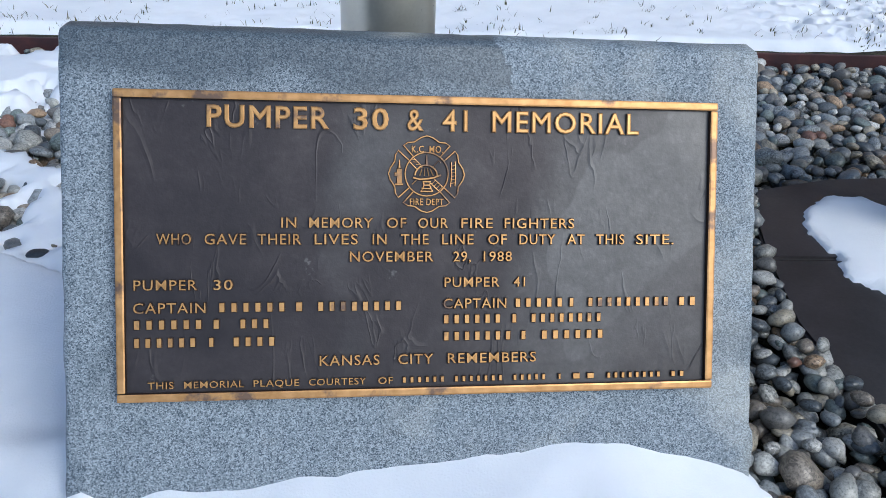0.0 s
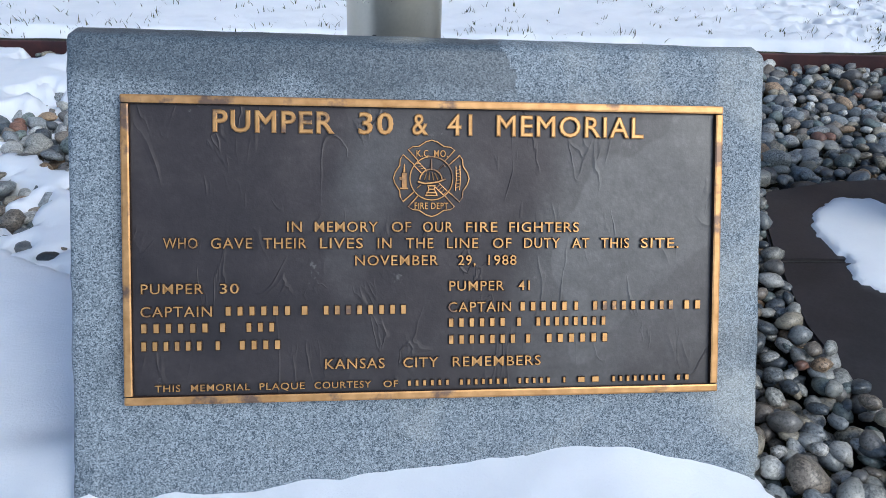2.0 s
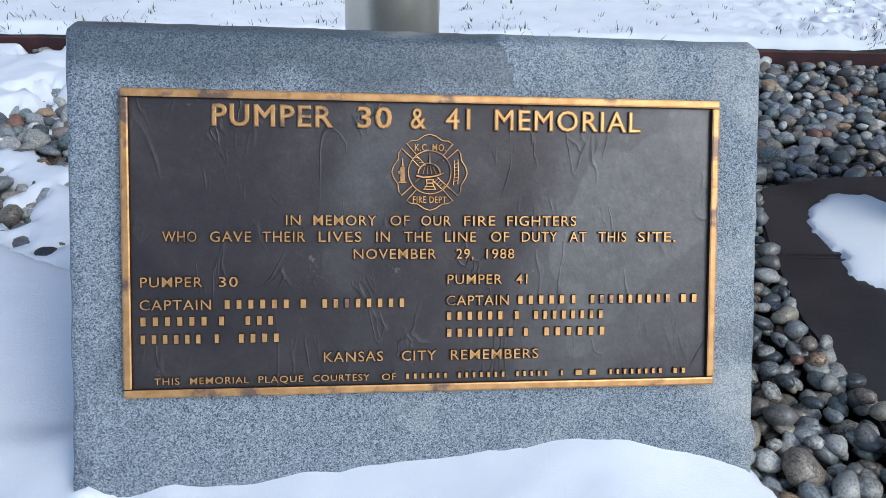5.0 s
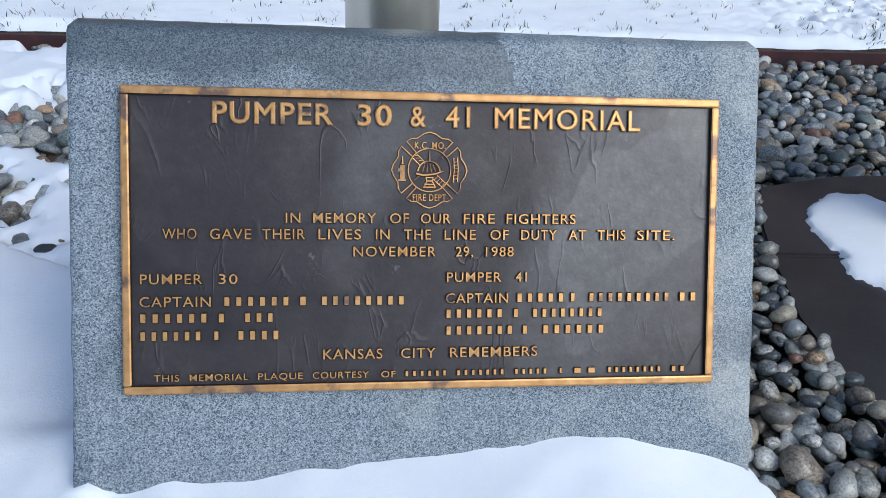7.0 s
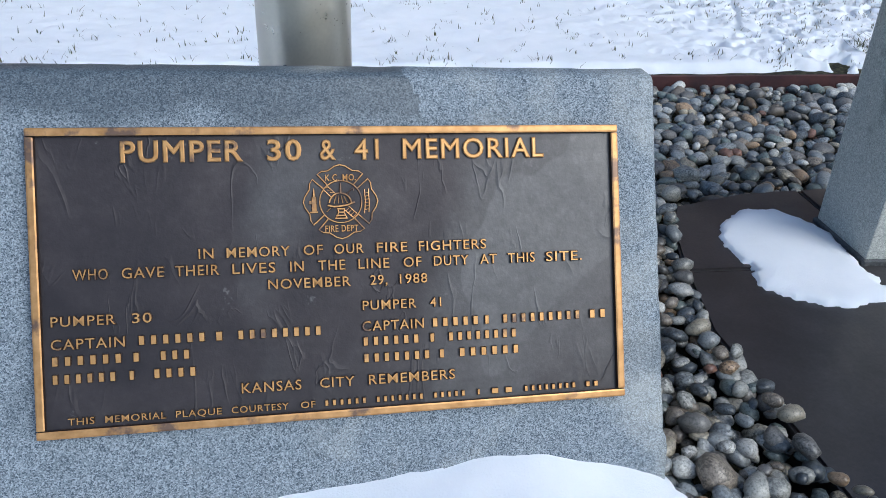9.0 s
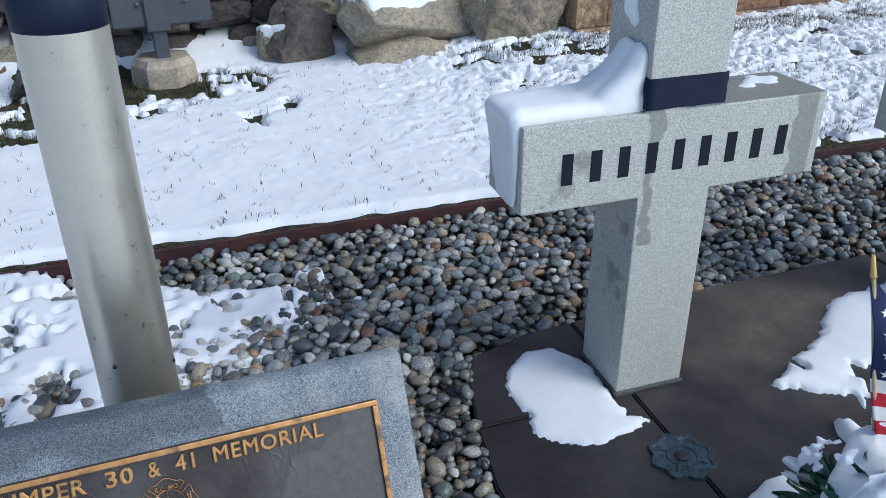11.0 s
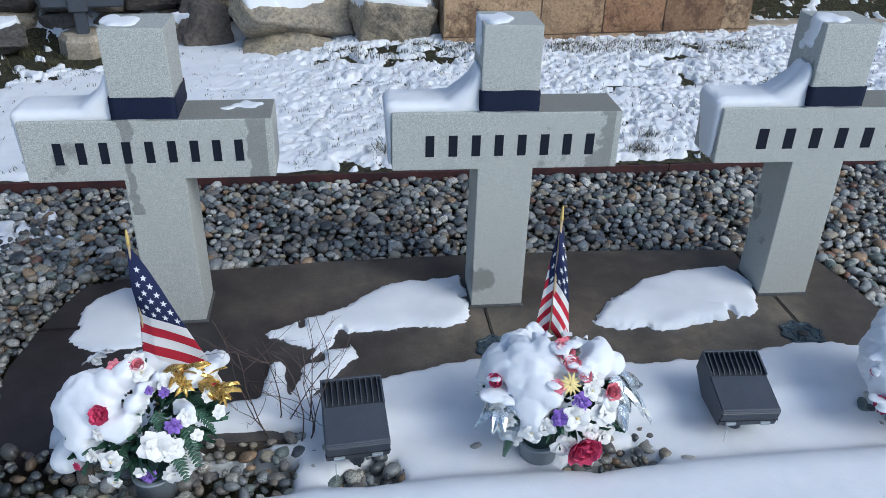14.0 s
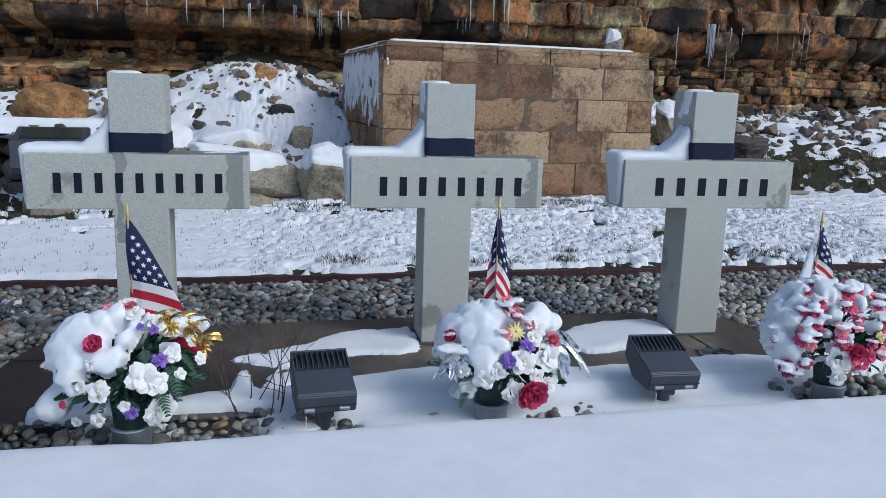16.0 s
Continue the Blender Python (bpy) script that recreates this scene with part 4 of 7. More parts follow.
def letters_of(me, parent):
    """Splits a line of text into one object for each letter."""
    n = len(me.vertices)
    root = list(range(n))

    def find(a):
        while root[a] != a:
            root[a] = root[root[a]]
            a = root[a]
        return a
    for e in me.edges:
        a, b = find(e.vertices[0]), find(e.vertices[1])
        if a != b:
            root[a] = b
    groups = {}
    for f in me.polygons:
        groups.setdefault(find(f.vertices[0]), []).append(list(f.vertices))
    for faces in groups.values():
        used = sorted({i for f in faces for i in f})
        at_ = {i: k for k, i in enumerate(used)}
        part("letter", mesh_from("letter", [me.vertices[i].co[:] for i in used], [[at_[i] for i in f] for f in faces], LETTER), None, parent)


def plaque():
    t = thing("memorial_plaque", "dark bronze memorial plaque with polished raised border and lettering", "plaque", SLANT)
    bm = bmesh.new()
    box(bm, 0.004, PW - 0.004, -PH + 0.004, -0.004, -0.0145, -0.006, 0.001, 1)
    part("field", bm, BRONZE, t, "dark brown wrinkled bronze field")
    w = 0.0095
    for x0, x1, y0, y1 in ((0, PW, -w, 0), (0, PW, -PH, -PH + w), (0, w, -PH + w, -w), (PW - w, PW, -PH + w, -w)):
        bm = bmesh.new()
        box(bm, x0, x1, y0, y1, -0.015, 0.0, 0.0022, 2)
        part("border", bm, GOLD, t, "polished bronze rim, darkened in places")

    def line(v, cap, *words):
        """One line of the inscription; a count stands for a word that stays blank."""
        for body, u0, u1 in words:
            if isinstance(body, int):
                bars(u0, u1, v, cap * 0.95, body, t)
            else:
                letters_of(text_mesh(body, u0, u1, v, cap), t)

    line(-0.0376, 0.0236, ("PUMPER", 0.0948, 0.2245), ("30", 0.2503, 0.2888), ("&", 0.3089, 0.3278), ("41", 0.3481, 0.3768), ("MEMORIAL", 0.4039, 0.5757))
    line(-0.1454, 0.0115, ("IN", 0.1723, 0.1893), ("MEMORY", 0.2022, 0.2727), ("OF", 0.2865, 0.3091), ("OUR", 0.3212, 0.3562), ("FIRE", 0.3697, 0.4066), ("FIGHTERS", 0.4190, 0.5010))
    line(-0.1636, 0.0118, ("WHO", 0.0415, 0.0784), ("GAVE", 0.0914, 0.1361), ("THEIR", 0.1469, 0.1949), ("LIVES", 0.2077, 0.2559), ("IN", 0.2709, 0.2872), ("THE", 0.3023, 0.3340))
    line(-0.1636, 0.0118, ("LINE", 0.3481, 0.3848), ("OF", 0.4004, 0.4225), ("DUTY", 0.4363, 0.4793), ("AT", 0.4919, 0.5134), ("THIS", 0.5262, 0.5607), ("SITE.", 0.5737, 0.6205))
    line(-0.1826, 0.0115, ("NOVEMBER", 0.2461, 0.3400), ("29,", 0.3611, 0.3818), ("1988", 0.3954, 0.4287))
    line(-0.2126, 0.0112, ("PUMPER", 0.0179, 0.0847), ("30", 0.1002, 0.1217))
    line(-0.2114, 0.0112, ("PUMPER", 0.3512, 0.4153), ("41", 0.4304, 0.4443))
    line(-0.2374, 0.0115, ("CAPTAIN", 0.0171, 0.0929), (6, 0.1061, 0.1761), (1, 0.1877, 0.2), (8, 0.2116, 0.3035))
    line(-0.2554, 0.0115, (6, 0.0176, 0.0881), (1, 0.1000, 0.1110), (3, 0.1282, 0.1590))
    line(-0.2749, 0.0115, (6, 0.0175, 0.0815), (1, 0.0952, 0.1045), (4, 0.1209, 0.1651))
    line(-0.2355, 0.0115, ("CAPTAIN", 0.3501, 0.4229), (5, 0.4328, 0.4879), (1, 0.4959, 0.5050), (9, 0.5181, 0.6150), (2, 0.6279, 0.6480))
    line(-0.2530, 0.0113, (6, 0.3509, 0.4159), (1, 0.4291, 0.4385), (8, 0.4515, 0.5340))
    line(-0.2723, 0.0113, (7, 0.3511, 0.4280), (1, 0.4399, 0.4495), (6, 0.4638, 0.5365))
    line(-0.2974, 0.0116, ("KANSAS", 0.2130, 0.2799), ("CITY", 0.2996, 0.3404), ("REMEMBERS", 0.3553, 0.4582))
    line(-0.3190, 0.0076, ("THIS", 0.0312, 0.0588), ("MEMORIAL", 0.0689, 0.1323), ("PLAQUE", 0.1420, 0.1915), ("COURTESY", 0.2014, 0.2649), ("OF", 0.2775, 0.2946))
    line(-0.3190, 0.0076, (6, 0.3048, 0.3523), (7, 0.3639, 0.4188), (5, 0.4313, 0.4692), (1, 0.4839, 0.4900), (2, 0.5014, 0.5270), (8, 0.5422, 0.6069), (2, 0.6202, 0.6360))
    # shield-shaped emblem: four lobes, ring, helmet and tools as plain raised shapes
    cx, cy, k, z = 0.3312, -0.0860, 0.000632, -0.0048
    P = lambda x, y: (cx + x * k, cy + y * k, z)
    e = part("emblem", box(bmesh.new(), cx - 0.0005, cx + 0.0005, cy - 0.0005, cy + 0.0005, -0.0068, -0.0064), BRONZE, t, "fire service shield in raised bronze lines")
    lobe = [(-24, 31), (-41, 50), (-33, 55), (-22, 56), (-10, 64), (0, 67), (10, 64), (22, 56), (33, 55), (41, 50), (24, 31)]
    for q in range(4):
        r = q * math.pi / 2
        pts = [P(x * math.cos(r) - y * math.sin(r), x * math.sin(r) + y * math.cos(r)) for x, y in lobe]
        part("lobe", tube(bmesh.new(), pts, 0.0011, sides=6), GOLD, e)
    ring = [P(38 * math.cos(a), 38 * math.sin(a)) for a in np.linspace(0, 2 * math.pi, 37)]
    part("ring", tube(bmesh.new(), ring, 0.0011, sides=6), GOLD, e)
    bm = bmesh.new()
    dome = [P(20 * math.cos(a) - 1, 20 * math.sin(a) - 4) for a in np.linspace(0.1, math.pi - 0.1, 11)]
    tube(bm, dome, 0.0013, sides=6)
    for a in (-12, -4, 4, 12):
        tube(bm, [P(a, -3), P(a * 0.6 - 1, 12 - abs(a) * 0.2)], 0.0009, sides=5)
    tube(bm, [P(-24, -6), P(-12, -9), P(0, -8), P(12, -6), P(25, -1)], 0.0016, sides=6)
    tube(bm, [P(0, 15), P(0, 24), P(0, 34)], 0.0020, 0.0009, sides=6)
    for y, w2 in ((-13, 7), (-19, 6), (-25, 9), (-30, 11)):
        tube(bm, [P(-w2, y), P(w2, y)], 0.0013, sides=6)
    for s2 in (-1, 1):
        tube(bm, [P(s2 * 6, -12), P(s2 * 5, -20), P(s2 * 10, -30)], 0.0010, sides=5)
    part("helmet", bm, GOLD, e)
    bm = bmesh.new()
    for off in (-3.5, 3.5):
        tube(bm, [P(-27 + off, 25 + off), P(-12 + off, 10 + off)], 0.0007, sides=5)
        tube(bm, [P(10 + off, -12 + off), P(25 + off, -26 + off)], 0.0007, sides=5)
    for s2 in range(4):
        tube(bm, [P(-28 + 4.5 * s2, 18.5 - 4.5 * s2 + 7), P(-21 + 4.5 * s2, 25.5 - 4.5 * s2)], 0.0006, sides=5)
        tube(bm, [P(9 + 4 * s2, -17 - 4 * s2), P(15 + 4 * s2, -11 - 4 * s2)], 0.0006, sides=5)
    tube(bm, [P(-26, -18), P(-18, -11)], 0.0007, sides=5)
    tube(bm, [P(12, 14), P(22, 25), P(24, 20)], 0.0008, sides=5)
    part("ladder", bm, GOLD, e)
    bm = bmesh.new()
    box(bm, cx - 53 * k, cx - 43 * k, cy - 18 * k, cy + 10 * k, -0.0064, -0.0044, 0.0006, 1)
    box(bm, cx - 56 * k, cx - 41 * k, cy - 20 * k, cy - 16 * k, -0.0064, -0.0042, 0.0004, 1)
    tube(bm, [P(-48, 10), P(-48, 17), P(-48, 25)], 0.0022, 0.0006, sides=6)
    box(bm, cx - 57 * k, cx - 52 * k, cy - 4 * k, cy + 3 * k, -0.0064, -0.0044, 0.0004, 1)
    part("hydrant", bm, GOLD, e)
    bm = bmesh.new()
    tube(bm, [P(43, 22), P(44, 0), P(42, -22)], 0.0008, sides=5)
    tube(bm, [P(50, 23), P(51, 0), P(50, -20)], 0.0008, sides=5)
    for y in range(-16, 20, 6):
        tube(bm, [P(43, y), P(51, y + 2)], 0.0007, sides=5)
    part("hook_ladder", bm, GOLD, e)
    for body, x0, x1, y in (("K.C. MO.", -27, 29, 38), ("FIRE DEPT", -30, 30, -54)):
        letters_of(text_mesh(body, cx + x0 * k, cx + x1 * k, cy + y * k, 12 * k, 0.0024), e)
    return t


plaque()


# ---- flagpole ----
def flagpole():
    t = thing("flagpole", "brushed aluminium flagpole with one black band", "flagpole", pose(-2.191, -0.064, 0, 0, 0.6, 0))
    part("shaft", lathe(bmesh.new(), [(0.069, -0.1), (0.0685, 0.5), (0.067, 2.0), (0.064, 4.0), (0.05, 6.0)], 48), ALU, t, "satin grey metal tube", True)
    part("band", lathe(bmesh.new(), [(0.0665, 1.012), (0.0690, 1.013), (0.0688, 1.077), (0.0665, 1.078)], 48), BAND, t, "black tape band", True)
    part("screw", lathe(bmesh.new(), [(0.004, 0), (0.004, 0.003), (0.002, 0.004)], 10), LAMP_DARK, t, m=pose(0.0664, -0.016, 0.40, 0, 90, 0))
    part("screw", lathe(bmesh.new(), [(0.004, 0), (0.004, 0.003), (0.002, 0.004)], 10), LAMP_DARK, t, m=pose(-0.026, -0.0630, 0.44, 90, 0, 0))


flagpole()


# ---- the three crosses ----
def cross(x, y, yaw, name_span, letters, snow_seed, granite, label):
    base = pose(x, y, 0, 0, 0, yaw)
    t = thing("granite_cross", label, "cross", base, "granite crosses on the pad")
    hw, aw, d, za, zb, zt = 0.092, 0.3725, 0.183, 0.541, 0.735, 1.010
    outline = [(-hw, -0.03), (hw, -0.03), (hw, za), (aw, za), (aw, zb), (hw, zb), (hw, zt), (-hw, zt), (-hw, zb), (-aw, zb), (-aw, za), (-hw, za)]
    bm = bmesh.new()
    f = bm.faces.new([bm.verts.new((px_, 0.0, pz)) for px_, pz in outline])
    r = bmesh.ops.extrude_face_region(bm, geom=[f])
    bmesh.ops.translate(bm, vec=(0, d, 0), verts=[g for g in r["geom"] if isinstance(g, bmesh.types.BMVert)])
    bmesh.ops.recalc_face_normals(bm, faces=bm.faces)
    bmesh.ops.bevel(bm, geom=list(bm.edges), offset=0.004, segments=2, affect="EDGES", profile=0.6)
    part("body", bm, granite, t, "speckled light grey granite with damp stains")
    part("foot_joint", box(bmesh.new(), -hw - 0.006, hw + 0.006, -0.006, d + 0.006, -0.02, 0.009, 0.003, 1), GROUT, t, "dark gritty bedding joint")
    u0, u1, z0, z1 = name_span
    p = (u1 - u0) / (letters - 0.62)
    for i in range(letters):
        bm = bmesh.new()
        box(bm, u0 + i * p, u0 + (i + 0.38) * p, -0.0012, 0.004, z0, z1, 0.0, 1)
        part("blank_letter", bm, INK, t, "plain black inlaid bar")
    # ribbon round the head
    bm = bmesh.new()
    per = [(-hw, 0), (hw, 0), (hw, d), (-hw, d)]
    pts = []
    for (ax, ay), (bx_, by_) in zip(per, per[1:] + per[:1]):
        for k in range(10):
            pts.append((ax + (bx_ - ax) * k / 10, ay + (by_ - ay) * k / 10))
    rows_ = []
    for z in np.linspace(0.741, 0.808, 6):
        row = []
        for i, (px_, py_) in enumerate(pts):
            out = 0.0035 + 0.0022 * noise.noise((px_ * 30 + x, py_ * 30, z * 90))
            cxo, cyo = px_, py_ - d / 2
            g = max(abs(cxo) / hw, abs(cyo) / (d / 2))
            sag = 0.003 * noise.noise((px_ * 14, py_ * 14, x))
            row.append(bm.verts.new((cxo * (1 + out / hw), d / 2 + cyo * (1 + out / (d / 2)), z + sag)))
        rows_.append(row)
    for a, b in zip(rows_, rows_[1:]):
        for i in range(len(a)):
            bm.faces.new((a[i], a[(i + 1) % len(a)], b[(i + 1) % len(a)], b[i]))
    rib = part("ribbon", bm, BAND, t, "black mourning ribbon round the head", True)
    # snow lying on the sheltered arm
    rs = np.random.RandomState(snow_seed)
    balls = []
    for xx in np.linspace(-0.362, -0.10, 12):
        up = max(0, (xx + 0.185) / 0.085)
        for yy in np.linspace(0.044, 0.150, 5):
            h = 0.023 + 0.003 * rs.rand() + 0.030 * up * up * (0.5 + 0.5 * yy / 0.15)
            balls.append(((xx, yy, 0.733 + 0.4 * h), (0.040, 0.034, h)))
    for k in range(10):
        f_ = k / 9
        for yy in np.linspace(0.044, 0.15 - 0.05 * f_, 4):
            balls.append(((-0.374 - 0.004, yy, 0.735 - 0.165 * f_), (0.017 - 0.008 * f_, 0.033, 0.030)))
    for k in range(7):
        f_ = k / 6
        for yy in (0.044, 0.088, 0.130 - 0.03 * f_):
            balls.append(((-0.098 - 0.050 * (1 - f_) ** 2, yy, 0.760 + 0.085 * f_), (0.046 * (1 - 0.68 * f_), 0.034, 0.034)))
    cap = snow_blob("snow_cap", balls, "snow draped over the arm of a granite cross", 0.0085, base, 0.0015)
    balls = []
    for k in range(9):
        balls.append(((-0.085 + 0.075 * rs.rand(), 0.035 + 0.11 * rs.rand(), 1.008), (0.028, 0.034, 0.013)))
    for k in range(6):
        balls.append(((-0.092, 0.06 + 0.06 * rs.rand(), 1.0 - 0.085 * k / 5), (0.012, 0.040 * (1 - 0.5 * k / 5), 0.022)))
    snow_blob("snow_cap", balls, "thin snow on the head of a granite cross", 0.007, base, 0.0015)
    return t


cross(-1.020, 0.000, 0.0, (-0.282, 0.279, 0.598, 0.668), 9, 1, GRANITE, "grey granite cross with black ribbon and damp stains")
cross(0.093, 0.006, -1.2, (-0.265, 0.288, 0.588, 0.660), 8, 2, GRANITE_DAMP, "grey granite cross with black ribbon, snow on one arm")
cross(1.182, -0.012, -1.8, (-0.236, 0.262, 0.592, 0.664), 6, 3, GRANITE_DRY, "grey granite cross with black ribbon, thick snow on one arm")
ice = snow_blob("snow_crust", [((0.23 + 0.10 * a, 0.10 + 0.06 * b, 0.733), (0.03, 0.025, 0.006)) for a, b in ((0, 0), (0.3, 0.4), (0.7, 0.1), (0.5, 0.8), (0.9, 0.6))], "thin frozen crust on top of a cross arm", 0.006, pose(-1.02, 0, 0))


# ---- bronze medallions set into the pad ----
def medallion(x, y, turn):
    t = thing("ground_marker", "dark patinated bronze shield marker set flush in the pad", "marker", pose(x, y, 0.001, 0, 0, turn), "bronze markers in the pad")
    n_ = 32
    bm = bmesh.new()
    ring_ = []
    for i in range(n_):
        a = 2 * math.pi * i / n_
        r = 0.071 + 0.007 * math.cos(8 * a)
        ring_.append((r * math.cos(a), r * math.sin(a)))
    top = [bm.verts.new((px_, py_, 0.006)) for px_, py_ in ring_]
    low = [bm.verts.new((px_ * 1.03, py_ * 1.03, -0.004)) for px_, py_ in ring_]
    inn = [bm.verts.new((px_ * 0.88, py_ * 0.88, 0.006)) for px_, py_ in ring_]
    dip = [bm.verts.new((px_ * 0.85, py_ * 0.85, 0.003)) for px_, py_ in ring_]
    for i in range(n_):
        j = (i + 1) % n_
        bm.faces.new((low[i], low[j], top[j], top[i]))
        bm.faces.new((top[i], top[j], inn[j], inn[i]))
        bm.faces.new((inn[i], inn[j], dip[j], dip[i]))
    bm.faces.new(dip)
    part("plate", bm, MEDAL, t)
    part("ring", tube(bmesh.new(), [(0.034 * math.cos(a), 0.034 * math.sin(a), 0.004) for a in np.linspace(0, 2 * math.pi, 25)], 0.0022, sides=6), MEDAL, t)
    part("boss", lathe(bmesh.new(), [(0.018, 0.002), (0.018, 0.006), (0.010, 0.009)], 16), LAMP_DARK, t, "dark centre boss")
    for k in range(4):
        a = math.pi / 4 + k * math.pi / 2
        part("spoke", tube(bmesh.new(), [(0.034 * math.cos(a), 0.034 * math.sin(a), 0.004), (0.056 * math.cos(a), 0.056 * math.sin(a), 0.004)], 0.0025, sides=6), MEDAL, t)


medallion(-1.083, -0.250, 0)
medallion(0.052, -0.250, 10)
medallion(1.128, -0.262, 4)


# ---- floodlights ----
def floodlight(x, y, yaw, label):
    t = thing("floodlight", label, "floodlight", pose(x, y, 0, 0, 0, yaw), "floodlights in the snow")
    w = 0.085
    tilt = Matrix.Translation((0, 0, 0.142)) @ Euler((radians(15), 0, 0)).to_matrix().to_4x4()
    bm = bmesh.new()
    prof = [(-0.105, -0.052), (-0.105, 0.006), (-0.098, 0.012), (0.105, 0.012), (0.105, -0.050), (0.02, -0.085)]
    a = [bm.verts.new((-w, yy, zz)) for yy, zz in prof]
    b = [bm.verts.new((w, yy, zz)) for yy, zz in prof]
    bm.faces.new(a)
    bm.faces.new(b[::-1])
    for i in range(len(a)):
        j = (i + 1) % len(a)
        bm.faces.new((a[i], a[j], b[j], b[i]))
    bmesh.ops.recalc_face_normals(bm, faces=bm.faces)
    bmesh.ops.bevel(bm, geom=list(bm.edges), offset=0.003, segments=2, affect="EDGES")
    body = part("housing", bm, LAMP, t, "dark bronze painted metal housing", False, tilt)
    part("recess", box(bmesh.new(), -w + 0.010, w - 0.010, 0.020, 0.099, 0.0105, 0.0130), LAMP_DARK, body, "black louvre recess")
    for i in range(10):
        xx = -w + 0.014 + i * (2 * w - 0.028) / 9
        bm = bmesh.new()
        vs = [bm.verts.new(p) for p in ((xx - 0.0012, 0.022, 0.013), (xx + 0.0012, 0.022, 0.013), (xx + 0.0012, 0.099, 0.013), (xx - 0.0012, 0.099, 0.013), (xx - 0.0012, 0.040, 0.020), (xx + 0.0012, 0.040, 0.020), (xx + 0.0012, 0.099, 0.026), (xx - 0.0012, 0.099, 0.026))]
        for f in ((0, 1, 5, 4), (1, 2, 6, 5), (2, 3, 7, 6), (3, 0, 4, 7), (4, 5, 6, 7)):
            bm.faces.new([vs[k] for k in f])
        part("louvre", bm, LAMP, body)
    part("seam", box(bmesh.new(), -w - 0.001, w + 0.001, -0.1065, -0.095, -0.0300, -0.0275), LAMP_DARK, body, "dark gasket seam")
    part("visor", box(bmesh.new(), -w, w, 0.099, 0.106, -0.02, 0.027, 0.002, 1), LAMP, body)
    part("side_rim", box(bmesh.new(), -w, -w + 0.006, 0.018, 0.100, 0.009, 0.022, 0.001, 1), LAMP, body)
    part("side_rim", box(bmesh.new(), w - 0.006, w, 0.018, 0.100, 0.009, 0.022, 0.001, 1), LAMP, body)
    for s in (-0.050, 0.050):
        part("latch", box(bmesh.new(), s - 0.015, s + 0.015, -0.112, -0.103, -0.044, -0.033, 0.002, 1), CAN, body, "small metal latch")
    part("knuckle", lathe(bmesh.new(), [(0.018, 0.03), (0.022, 0.035), (0.022, 0.07), (0.014, 0.085)], 16), LAMP, t, "", False, pose(0, -0.02, -0.040))
    part("bracket", box(bmesh.new(), -0.026, 0.026, -0.055, 0.02, 0.034, 0.075, 0.003, 1), LAMP, t)
    part("post", lathe(bmesh.new(), [(0.014, -0.10), (0.014, 0.05)], 14), LAMP_DARK, t, "dark round mounting post", True, pose(0, -0.02, 0))
    part("icicle", tube(bmesh.new(), [(-0.060, -0.098, 0.062), (-0.061, -0.099, 0.03), (-0.061, -0.099, -0.02)], 0.0020, 0.0005, 7), ICE, t, "thin clear icicle", True)


floodlight(-0.432, -0.690, 4, "dark bronze louvred floodlight on a short post in snow")
floodlight(0.676, -0.668, -3, "dark bronze louvred floodlight beside the flower pots")


